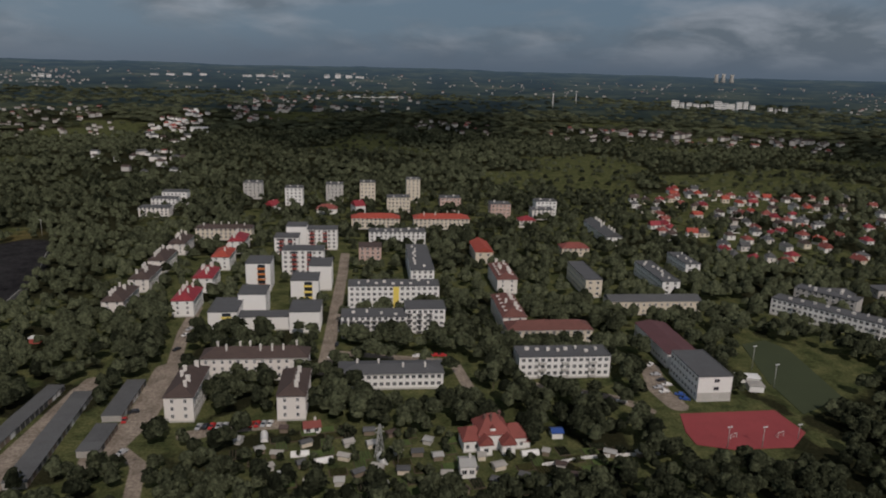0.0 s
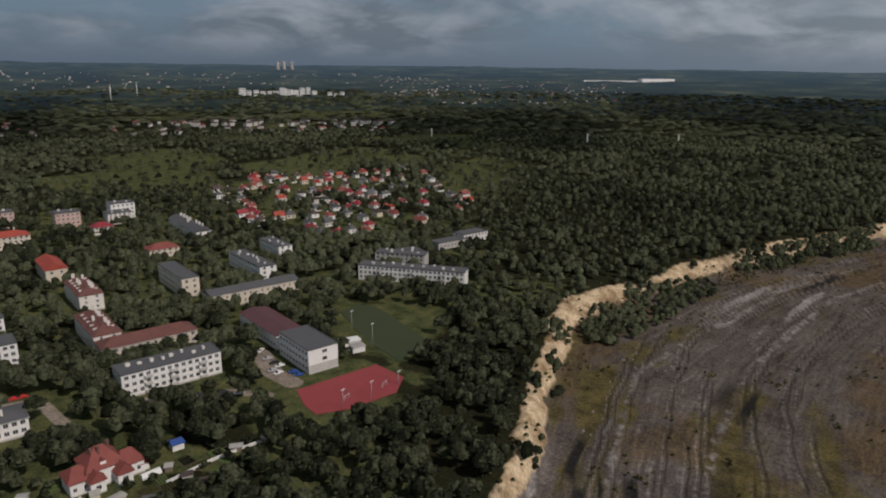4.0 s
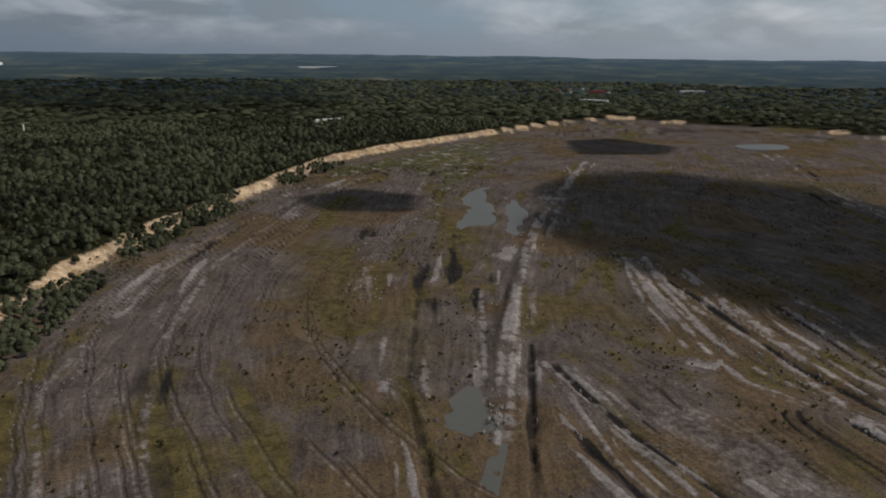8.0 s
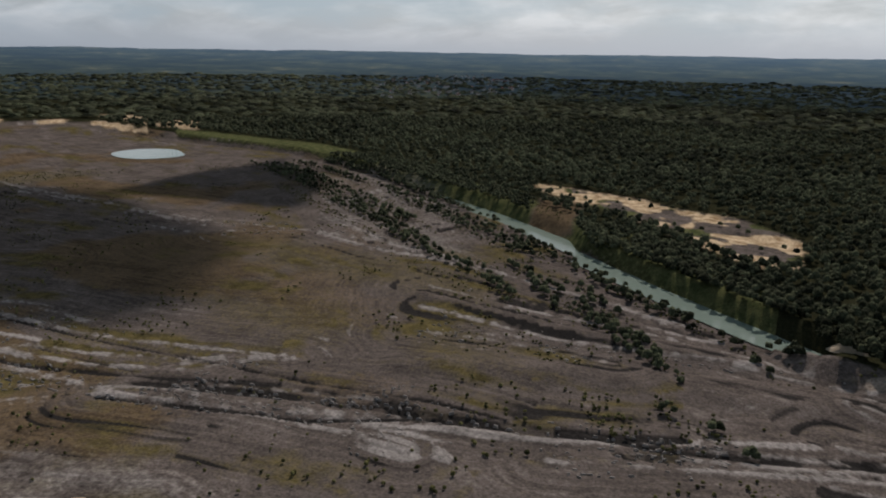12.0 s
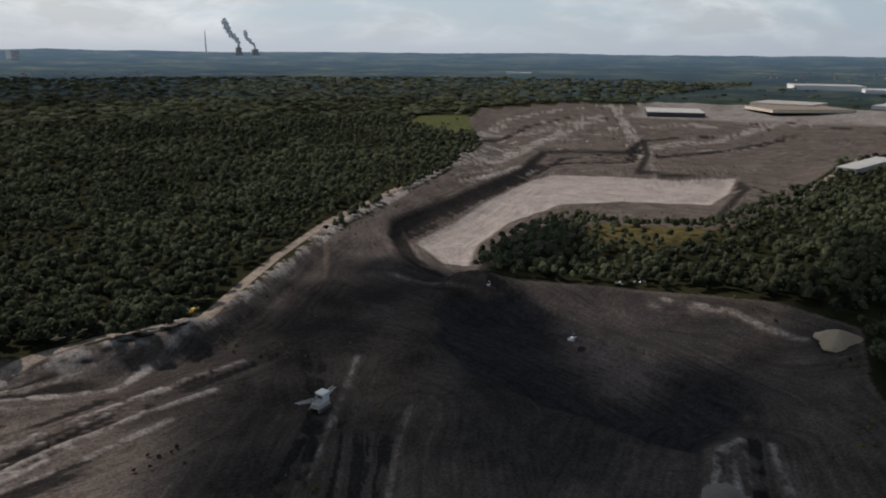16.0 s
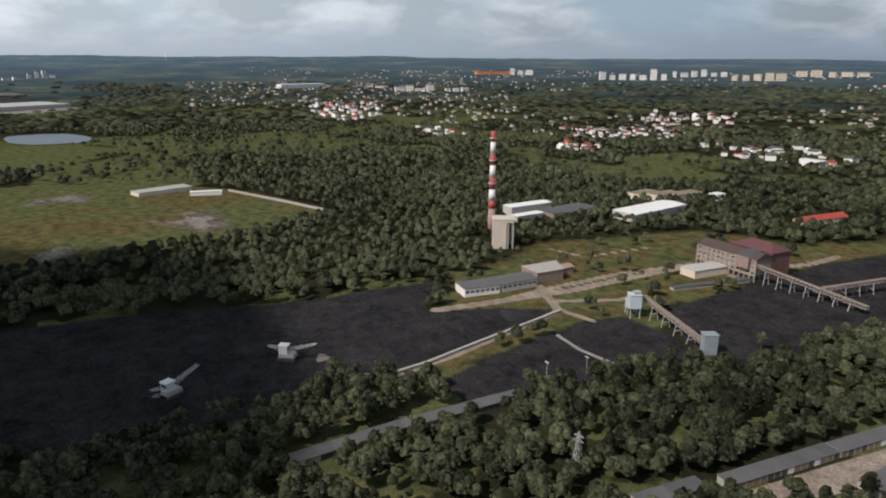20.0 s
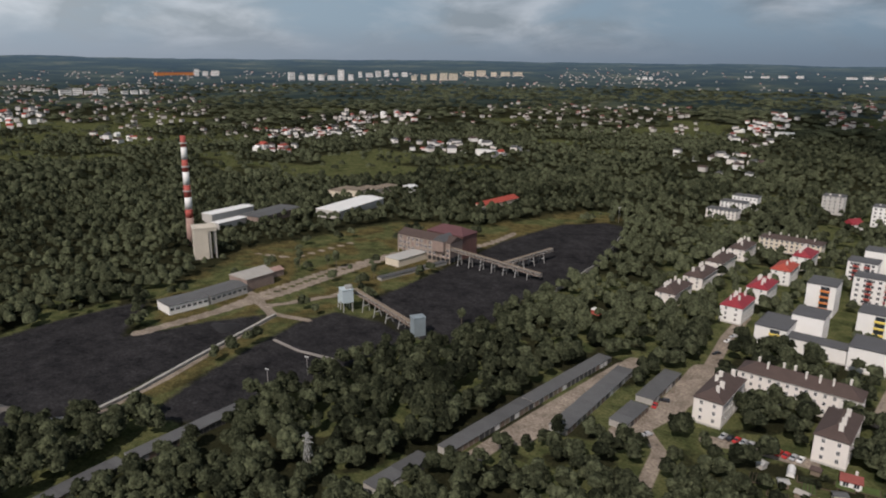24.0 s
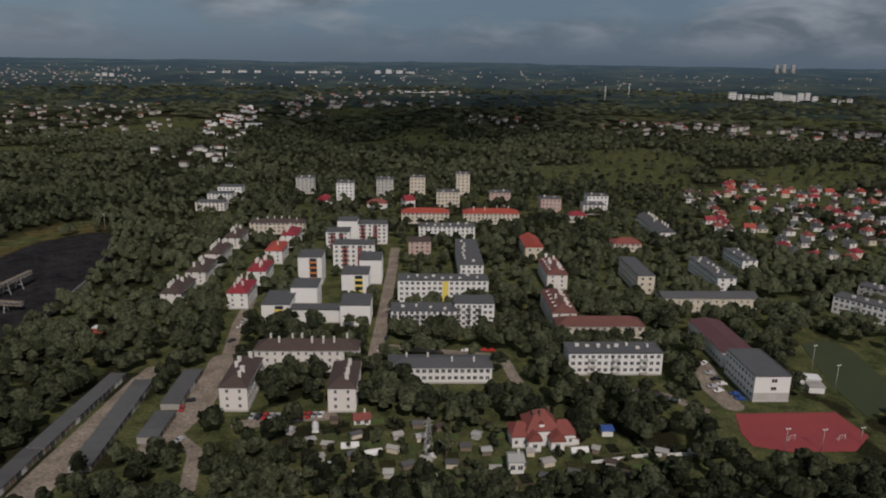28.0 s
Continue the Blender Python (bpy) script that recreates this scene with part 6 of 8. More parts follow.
mk["sand"] = np.maximum(mk["sand"], s * step(fbm(GX, GY, 34, 69, 3), 0.40, 0.52))
GZ = GZ + 3.5 * s * (fbm(GX, GY, 26, 68, 3) - 0.5)
mk["sand"] = np.maximum(mk["sand"], 0.7 * area(GX + jit * 3, GY + jit * 3, [(1285, -870), (1203, -933), (998, -901), (892, -794), (1004, -792)], 14))
# green bank above the canal
s = (az > 130) * (az < 178) * step(pit_d, -52, -40) * (1 - step(pit_d, 4, 9))
mk["grass"] = np.maximum(mk["grass"], 0.75 * s * (1 - mk["sand"]))
mk["soil"] *= 1 - 0.7 * s
s = area(GX, GY, CANAL, 5)
GZ = GZ * (1 - s) + np.minimum(GZ, -11.5) * s
ESTATE = [(-153, 359), (-211, 760), (28, 738), (295, 790), (393, 396), (293, 317), (214, 284), (117, 219), (100, 217), (45, 199), (-6, 202), (-76, 223)]
s = area(GX, GY, ESTATE, 20) * step(fbm(GX, GY, 35, 81, 3), 0.36, 0.5)
mk["grass"] = np.maximum(mk["grass"], s)
# rough grass under the estate's trees and in the gardens
mk["grass"] = np.maximum(mk["grass"], 0.8 * step(450 - RR, 0, 40) * step(-pit_d, 8, 20) * ((az > 265) | (az < 60)) * step(fbm(GX, GY, 22, 82, 3), 0.38, 0.5))
for wdt, ln in ROADS:
    s = np.clip((wdt / 2 + 1.5 - away(GX, GY, ln)) / 3.0, 0, 1)
    mk["paved"] = np.maximum(mk["paved"], s)
mk["sand"] = np.maximum(mk["sand"], 0.8 * area(GX + jit, GY + jit, [(-1432, 2214), (-1298, 2424), (-968, 2308), (-860, 2171), (-1001, 2021), (-1209, 2174)], 20))
mk["grass"] = np.maximum(mk["grass"], 0.72 * open_land(GX, GY))
mk["pale"] = np.maximum(mk["pale"], 0.75 * area(GX, GY, INDUSTRY, 30) * (0.5 + fbm(GX, GY, 70, 64, 3)))
mk["soil"] = np.maximum(mk["soil"], area(GX + jit, GY + jit, BROWN_BANK, 6))
mk["warm"] = np.maximum(mk["warm"], area(GX + jit, GY + jit, BROWN_BANK, 6))
mk["scrub"] = np.maximum(mk["scrub"], 0.9 * area(GX + jit, GY + jit, ISLAND_GLADE, 12))
for q in ([(-592, 33), (-633, 81), (-548, 102), (-544, 66)], [(-661, -160), (-729, -121), (-715, -95), (-636, -133)], [(-735, -67), (-748, -8), (-707, -13), (-702, -59)], [(-531, -53), (-545, -18), (-509, -13), (-497, -46)]):
    s = area(GX + jit * 7, GY + jit * 7, q, 12)
    mk["soil"] = np.maximum(mk["soil"], 0.75 * s)
    mk["pale"] = np.maximum(mk["pale"], 0.6 * s * step(fbm(GX, GY, 14, 86, 3), 0.4, 0.55))


def grid_faces(nr, na):
    i, j = np.meshgrid(np.arange(nr - 1), np.arange(na), indexing="ij")
    a, b = i * na + j, i * na + (j + 1) % na
    return np.stack([a, b, b + na, a + na], -1).reshape(-1, 4)


def big_mesh(name, verts, faces, mats, smooth=True):
    """A mesh from arrays: verts n x 3, faces m x k."""
    me = bpy.data.meshes.new(name)
    k = faces.shape[1]
    me.vertices.add(len(verts))
    me.vertices.foreach_set("co", np.asarray(verts, np.float32).ravel())
    me.loops.add(faces.size)
    me.loops.foreach_set("vertex_index", faces.astype(np.int32).ravel())
    me.polygons.add(len(faces))
    me.polygons.foreach_set("loop_start", np.arange(len(faces), dtype=np.int32) * k)
    me.polygons.foreach_set("loop_total", np.full(len(faces), k, np.int32))
    me.materials.append(mats)
    me.polygons.foreach_set("use_smooth", np.full(len(faces), smooth))
    me.update(calc_edges=True)
    return me


POOLS = [([(255, 6), (274, -6), (278, -15), (249, -15), (235, -8), (243, 4)], "grey puddle in the opencast"), ([(710, -9), (763, -36), (583, -30), (564, -3)], "shallow grey pool in the opencast"),
         ([(727, -50), (644, -64), (529, -53), (556, -41)], "shallow grey pool beside the track"), ([(248, -18), (244, -22), (204, -15), (206, -10)], "water-filled ditch beside the track"), ([(1164, -455), (1168, -540), (1088, -503), (1099, -435)], "pale shallow pool far in the opencast"),
         (LAKE, "pale pond in the opencast"), (POND, "reservoir beside the fields")]
POOL_Z = [at(*np.mean(q, 0)) for q, _ in POOLS]
for (q, _), z0 in zip(POOLS, POOL_Z):
    if math.hypot(*np.mean(q, 0)) > 900:
        s = area(GX, GY, q, 30)
        GZ = GZ * (1 - s) + (z0 - 0.3) * s
        continue
    s = area(GX + jit * 5, GY + jit * 5, q, 8 if z0 < -7 else 10)
    GZ = GZ * (1 - s) + (z0 - 1.6) * s
F = grid_faces(len(rings), NA)[:, ::-1]
gm = big_mesh("ground", np.c_[GX, GY, GZ], F, M["ground"])
gm.attributes.new("flow", "FLOAT_VECTOR", "POINT").data.foreach_set("vector", flow.astype(np.float32).ravel())
for k, v in mk.items():
    gm.attributes.new(k, "FLOAT", "POINT").data.foreach_set("value", v.astype(np.float32))
ground = tagged(new("ground", gm), "land with woods, lawns, coal yards and an opencast mine", "ground", kind="structure")
# ---- the distance: woods and low hills, haze painted as glow, rising to the horizon ----
def distance_material():
    m = bpy.data.materials.new("distant land with haze glow")
    m.use_nodes = True
    n, l = m.node_tree.nodes, m.node_tree.links
    p = n["Principled BSDF"]
    p.inputs["Roughness"].default_value = 1.0
    p.inputs["Specular IOR Level"].default_value = 0.0
    geo = n.new("ShaderNodeNewGeometry")
    t = n.new("ShaderNodeTexNoise")
    t.inputs["Scale"].default_value, t.inputs["Detail"].default_value, t.inputs["Roughness"].default_value = 0.0045, 9, 0.72
    l.new(geo.outputs["Position"], t.inputs["Vector"])
    r = n.new("ShaderNodeValToRGB")
    e = r.color_ramp.elements
    e[0].position, e[1].position = 0.40, 0.70
    e[0].color, e[1].color = (0.012, 0.018, 0.013, 1), (0.135, 0.125, 0.066, 1)
    for pos, c in ((0.50, (0.024, 0.033, 0.019, 1)), (0.60, (0.052, 0.060, 0.032, 1))):
        e.new(pos).color = c
    l.new(t.outputs[0], r.inputs[0])
    l.new(r.outputs[0], p.inputs["Base Color"])
    # blue haze is put into the emission, by distance
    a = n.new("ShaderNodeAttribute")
    a.attribute_name = "haze_glow"
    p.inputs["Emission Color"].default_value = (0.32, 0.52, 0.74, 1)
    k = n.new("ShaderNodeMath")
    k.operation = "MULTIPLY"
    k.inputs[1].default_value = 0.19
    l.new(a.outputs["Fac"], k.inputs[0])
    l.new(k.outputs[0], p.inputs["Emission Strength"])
    return m


br = np.concatenate([np.linspace(1930, 4700, 70), np.linspace(4720, 4880, 8)])
ba = np.radians(np.arange(0, 360, 0.5))
BX, BY = (br[:, None] * np.sin(ba)[None]).ravel(), (br[:, None] * np.cos(ba)[None]).ravel()
BR = np.hypot(BX, BY)
BZ = land(BX, BY) + far_rise(BX, BY)
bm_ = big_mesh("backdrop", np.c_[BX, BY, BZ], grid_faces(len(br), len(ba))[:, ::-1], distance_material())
# the haze glow grows outwards and is stronger towards the south
bm_.attributes.new("haze_glow", "FLOAT", "POINT").data.foreach_set("value", (np.clip((BR - 1650) / 3200, 0, 1) ** 0.9 * (1 + 0.55 * np.clip((-BY * 0.95 - BX * 0.3) / BR, 0, 1))).astype(np.float32))
tagged(new("backdrop", bm_), "distant wooded hills with blue haze painted on as glow", "hills", kind="structure")
def shore(q, far):
    """A pool's outline: rounded and uneven far off, where the ground is coarse; near by, wide enough to meet the banks."""
    c = np.mean(q, 0)
    if not far:
        return [c + (np.array(p) - c) * 1.3 for p in q]
    for _ in range(3):
        q = [tuple(np.array(p) * u + np.array(r) * (1 - u)) for p, r in zip(q, q[1:] + q[:1]) for u in (0.75, 0.25)]
    return [c + (np.array(p) - c) * (0.9 + 0.3 * float(fbm(np.array([p[0]]), np.array([p[1]]), 40, 97, 2)[0])) for p in q]


WATER = [(CANAL, "pale green canal beside the opencast", CANAL_Z)]
for (q, text), z0 in zip(POOLS, POOL_Z):
    far_off = math.hypot(*np.mean(q, 0)) > 900
    WATER.append((shore(q, far_off), text, z0 + (0.7 if far_off else -0.8)))
for poly, text, zz in WATER:
    tagged(new("water", mesh("water", [(x, y, zz) for x, y in poly], [tuple(range(len(poly)))], M["water" if "reservoir" in text else ("turbid" if "canal" in text or "pond" in text else "greywater")])), text, "water", kind="structure")

# ---- broken cloud added unseen overhead: its shadows on the land, cloud by cloud ----
CLOUD_BASE = 900.0
CLOUD_SHADE = [
    [(-20, -190), (-60, -250), (-95, -310), (-150, -350), (-240, -410), (-300, -410), (-290, -330), (-270, -240), (-200, -150), (-60, -100)],
    [(-170, -190), (-300, -165), (-400, -150), (-560, -190), (-590, -150), (-540, -70), (-520, 0), (-440, 55), (-290, 65), (-240, 60), (-190, 30), (-120, -20), (-110, -110)],
    [(-270, -300), (-374, -390), (-440, -390), (-400, -320), (-330, -260)],
    [(885, -190), (800, -400), (600, -440), (450, -395), (340, -335), (305, -290), (320, -225), (400, -190), (500, -130), (570, -85), (760, -124)],
    [(679, 151), (728, 101), (703, 23), (622, 35), (617, 107)],
    [(1183, -198), (1233, -285), (1111, -355), (1024, -312), (1030, -190)],
    [(621, -453), (639, -578), (627, -701), (462, -581), (414, -487), (520, -470)],
    [(2300, 1800), (2700, 719), (1818, 207), (1396, 633), (1682, 1239)],
    [(-519, 2097), (553, 2498), (303, 1354), (67, 964), (-97, 1074), (-325, 1298)],
    [(812, 1371), (1700, 1500), (950, 653), (752, 700), (667, 833)],
    [(-1600, -2900), (600, -3000), (1900, -2500), (1000, -1700), (-600, -1900)],
]


def cloud_material():
    """White droplets: the thin rim lets the sun through, the thick middle scatters it."""
    m = bpy.data.materials.new("cloud")
    m.use_nodes = True
    n, l = m.node_tree.nodes, m.node_tree.links
    n.remove(n["Principled BSDF"])
    clear, body, glow = n.new("ShaderNodeBsdfTransparent"), n.new("ShaderNodeBsdfDiffuse"), n.new("ShaderNodeBsdfTranslucent")
    for k in (body, glow):
        k.inputs["Color"].default_value = (0.93, 0.94, 0.95, 1)
    both, mixed = n.new("ShaderNodeMixShader"), n.new("ShaderNodeMixShader")
    both.inputs[0].default_value = 0.6
    l.new(body.outputs[0], both.inputs[1])
    l.new(glow.outputs[0], both.inputs[2])
    a, geo, t = n.new("ShaderNodeAttribute"), n.new("ShaderNodeNewGeometry"), n.new("ShaderNodeTexNoise")
    a.attribute_name = "thick"
    t.inputs["Scale"].default_value, t.inputs["Detail"].default_value = 0.012, 5
    l.new(geo.outputs["Position"], t.inputs["Vector"])
    k = n.new("ShaderNodeMath")
    k.operation = "MULTIPLY_ADD"
    l.new(t.outputs[0], k.inputs[0])
    k.inputs[1].default_value = 1.3
    l.new(a.outputs["Fac"], k.inputs[2])
    r = n.new("ShaderNodeMapRange")
    r.inputs["From Min"].default_value, r.inputs["From Max"].default_value, r.inputs["To Max"].default_value = 0.80, 1.35, 0.90
    l.new(k.outputs[0], r.inputs["Value"])
    l.new(r.outputs[0], mixed.inputs[0])
    l.new(clear.outputs[0], mixed.inputs[1])
    l.new(both.outputs[0], mixed.inputs[2])
    l.new(mixed.outputs[0], n["Material Output"].inputs["Surface"])
    return m


def cloud_over(k, shade):
    """An unseen cumulus, flat base and lumpy top, shaped so its shadow falls on that outline."""
    far = CLOUD_BASE / math.tan(radians(SUN_EL))
    q = np.array(shade, float)
    mid = q.mean(0)
    run = np.concatenate([q, q[:1]])
    side_ = np.r_[0, np.cumsum(np.hypot(*np.diff(run, axis=0).T))]
    u = np.linspace(0, side_[-1], 73)[:-1]
    rim = np.c_[np.interp(u, side_, run[:, 0]), np.interp(u, side_, run[:, 1])]
    for _ in range(3):
        rim = (np.roll(rim, 1, 0) + 2 * rim + np.roll(rim, -1, 0)) / 4
    size = math.sqrt(abs(np.sum(q[:, 0] * np.roll(q[:, 1], -1) - q[:, 1] * np.roll(q[:, 0], -1)) / 2))
    soft = np.clip(np.array([1.16, 1.05, 0.94, 0.8, 0.6, 0.4, 0.2, 0.02]), 0, 2)
    dens = np.array([0.0, 0.25, 0.6, 0.9, 1.0, 1.0, 1.0, 1.0])
    v, d = [], []
    for top in (0, 1):
        for j, w in enumerate(soft):
            if top and j == 0:
                continue
            p = mid + (rim - mid) * w
            lump = fbm(p[:, 0] + 900, p[:, 1], size * 0.35, 300 + k, 3)
            z = CLOUD_BASE + (top * size * 0.13 * math.sqrt(max(0.0, 1 - (w / 1.16) ** 2)) * (0.5 + lump) if top else 6 * (lump - 0.5))
            v.append(np.c_[p + far * np.array([math.sin(radians(SUN_AZ)), math.cos(radians(SUN_AZ))]), np.full(72, 1.0) * z])
            d += [dens[j] * (0.45 if k > 6 else (0.58 if k == 0 else 1.0))] * 72
    n = len(soft)
    f = []
    order = list(range(n)) , [0] + list(range(n, 2 * n - 1))
    for rows, flip in zip(order, (False, True)):
        for a, b in zip(rows, rows[1:]):
            for i in range(72):
                quad = (a * 72 + i, a * 72 + (i + 1) % 72, b * 72 + (i + 1) % 72, b * 72 + i)
                f.append(quad[::-1] if flip else quad)
    me = big_mesh("cloud", np.concatenate(v), np.array(f), CLOUD_MAT)
    me.attributes.new("thick", "FLOAT", "POINT").data.foreach_set("value", np.array(d, np.float32))
    tagged(new("cloud", me), "unseen white cumulus cloud with a flat base overhead, placed for its shadow", "cloud", kind="structure")


CLOUD_MAT = cloud_material()
for k, q in enumerate(CLOUD_SHADE):
    cloud_over(k, q)


# ---- rubble on the spoil ----
def rubble(n, seed):
    """Slabs and stones that lie in broken rows along the tracks."""
    rs = np.random.default_rng(seed)
    x, y, a = np.zeros(n), np.zeros(n), np.zeros(n)
    for i in range(n):
        ln = TRACKS[rs.integers(0, len(TRACKS))][2]
        j = rs.integers(0, len(ln) - 1)
        (ax, ay), (bx, by), t, off = ln[j], ln[j + 1], rs.uniform(), rs.choice((0, 5, -6, 11)) + rs.normal(0, 2.2)
        a[i] = math.atan2(by - ay, bx - ax)
        x[i], y[i] = ax + (bx - ax) * t - off * math.sin(a[i]), ay + (by - ay) * t + off * math.cos(a[i])
    r, b = np.hypot(x, y), np.degrees(np.arctan2(x, y)) % 360
    ok = (r > 150) & (r < 1200) & (b > 20) & (b < 186) & (fbm(x, y, 45, 85, 3) > 0.47)
    x, y, r, a = x[ok], y[ok], r[ok], a[ok]
    n = len(x)
    a = a + rs.normal(0, 0.25, n)
    grow_ = 1 + r / 700
    w, d, h = rs.uniform(0.2, 1.0, n) * grow_, rs.uniform(0.08, 0.26, n) * grow_, rs.uniform(0.05, 0.3, n)
    z = land(x, y)
    c = np.array([(-1, -1, 0), (1, -1, 0), (1, 1, 0), (-1, 1, 0), (-0.7, -0.6, 1), (0.6, -0.7, 1), (0.7, 0.6, 1), (-0.6, 0.7, 1)], float)
    px = c[None, :, 0] * w[:, None] + rs.normal(0, 0.1, (n, 8))
    py = c[None, :, 1] * d[:, None] + rs.normal(0, 0.1, (n, 8))
    ca, sa = np.cos(a)[:, None], np.sin(a)[:, None]
    v = np.stack([x[:, None] + px * ca - py * sa, y[:, None] + px * sa + py * ca, z[:, None] - 0.6 + c[None, :, 2] * (h[:, None] + 0.9)], -1)
    f = np.array(BOX_F)[None] + (np.arange(n) * 8)[:, None, None]
    tagged(new("rubble", big_mesh("rubble", v.reshape(-1, 3), f.reshape(-1, 4), M["stone"], False)), "pale stones and slabs scattered along the tracks", "rubble", kind="stuff")


rubble(7000, 17)

# ---- far houses, blocks and halls ----
FAR_WALL, FAR_ROOF = ("white", "white", "cream", "pinkish"), ("roof_red", "roof_brown", "felt", "roof_dark", "whitesheet", "roof_orange")


def far_house_mesh(k):
    rr = random.Random(k)
    w, d, h = rr.uniform(9, 14), rr.uniform(8, 11), rr.uniform(4, 7)
    v, f = hip(w, d, h, 0.3, rr.uniform(2, 4), w + 0.4)
    o = len(v)
    v = v + [(sx * w / 2, sy * d / 2, z) for z in (-2, h) for sx, sy in ((-1, -1), (1, -1), (1, 1), (-1, 1))]
    g = [(0, 1, 5, 4), (1, 2, 6, 5), (2, 3, 7, 6), (3, 0, 4, 7)]
    g = [tuple(i + o for i in q) for q in g]
    # gables
    v += [(w / 2, 0, h + 2.0), (-w / 2, 0, h + 2.0)]
    g += [(o + 5, o + 6, len(v) - 2), (o + 7, o + 4, len(v) - 1)]
    return v, f, g, rr.choice(FAR_WALL), rr.choice(FAR_ROOF)


FAR = []
for k in range(14):
    v, f, g, wl_, rf = far_house_mesh(k)
    FAR.append(((v, f, g), mesh("house", v, f + g, [M[rf], M[wl_]], [0] * len(f) + [1] * len(g)), wl_, rf))
WORDS = {"roof_red": "red", "roof_brown": "brown", "felt": "grey", "roof_dark": "dark", "whitesheet": "white", "roof_orange": "orange"}
singles = 0
rest_v, rest_f, rest_i = [], [], []
rr = random.Random(77)


VILLAGES = []


def village(poly, n, scale=1.0):
    """Houses strewn over an outline; the first ones are things of their own, the rest one far sprinkle."""
    global singles
    VILLAGES.append(poly)
    x0, x1 = min(p[0] for p in poly), max(p[0] for p in poly)
    y0, y1 = min(p[1] for p in poly), max(p[1] for p in poly)
    done, tries = 0, 0
    while done < n and tries < n * 30:
        tries += 1
        x, y = rr.uniform(x0, x1), rr.uniform(y0, y1)
        if not bool(inside(np.array([x]), np.array([y]), poly)[0]):
            continue
        done += 1
        z = at(x, y) + (3.0 if math.hypot(x, y) > 1500 else 0.0)
        k = rr.randrange(len(FAR))
        t, sc = rr.uniform(0, 360), scale * rr.uniform(0.6, 1.05)
        if singles < 270 and math.hypot(x, y) < 1900:
            singles += 1
            ob = tagged(new("house", FAR[k][1]), "far house with %s roof among trees" % WORDS[FAR[k][3]], "house", "far houses")
            ob.matrix_world = pose(x, y, z, 0, 0, t) @ Matrix.Scale(sc, 4)
            TAKEN.append((x, y, 7 * sc, 6 * sc, t))
        else:
            m = pose(x, y, z, 0, 0, t) @ Matrix.Scale(sc, 4)
            o = len(rest_v)
            v, f, g = FAR[k][0]
            rest_v.extend(tuple(m @ Vector(p)) for p in v)
            rest_f.extend(tuple(i + o for i in q) for q in f + g)
            rest_i.extend([0 if FAR[k][3] in ("roof_red", "roof_orange") else 1] * len(f) + [2] * len(g))


village([(-2051, 566), (-1746, 698), (-1437, 597), (-1369, 466), (-1623, 456)], 70)
village([(-1227, 563), (-1090, 593), (-1011, 556), (-1083, 506)], 12)
village([(-907, 655), (-833, 687), (-771, 636), (-813, 596)], 14)
village([(-1306, 1184), (-1116, 1281), (-962, 1106), (-1068, 985)], 24)
village([(-807, 833), (-693, 935), (-539, 870), (-503, 786), (-601, 800), (-702, 737)], 36)
village([(-1092, 815), (-1007, 990), (-854, 854), (-918, 697)], 60, 0.8)
village([(-484, 1909), (-388, 1805), (-294, 1145), (-368, 1181), (-442, 1505)], 50)
village([(-393, 1047), (-263, 1057), (-219, 847), (-310, 820)], 18)
village([(-394, 1984), (-351, 2445), (-235, 2342), (-189, 1677), (-262, 1486)], 60)
village([(92, 1714), (284, 1632), (240, 1371), (89, 1437)], 24)
village([(387, 1568), (921, 1365), (819, 1209), (332, 1295)], 60)
village([(-251, 2606), (195, 2544), (137, 1972), (-150, 1844)], 50)
village([(530, 1505), (946, 1276), (829, 1120), (470, 1341)], 40)
village([(2130, 3175), (2778, 2023), (1917, 1418), (1209, 1678)], 220, 0.75)
village([(1581, -2162), (1187, -2827), (803, -1892), (1055, -1545)], 170, 0.75)
village([(-212, -2989), (-920, -2960), (-842, -2706), (-211, -2673)], 40, 0.8)
village([(2397, -316), (2466, -537), (2184, -477), (2126, -298)], 14)
village([(-2815, 348), (-2404, 1415), (-1227, 856), (-1110, 1708), (-694, 1978), (-432, 1256), (-722, 1120), (-1000, 697), (-1661, 530), (-1827, 218)], 620, 0.8)
village([(-3724, 694), (-2996, 2093), (-1448, 3587), (-1010, 2842), (-1670, 1611), (-2856, 715)], 420, 0.75)
village([(-2139, 3761), (-467, 4199), (791, 3910), (2223, 3365), (1710, 2574), (336, 2704), (-1437, 2508)], 330, 0.75)
village([(-3043, -1545), (-3549, -394), (-3112, -342), (-2610, -1324)], 60, 0.8)
far_me = mesh("far_settlement", rest_v, rest_f, [M["roof_red"], M["roof_brown"], M["greywall"]], rest_i)
tagged(new("far_settlement", far_me), "sprinkle of far white houses among trees", "houses", kind="stuff")


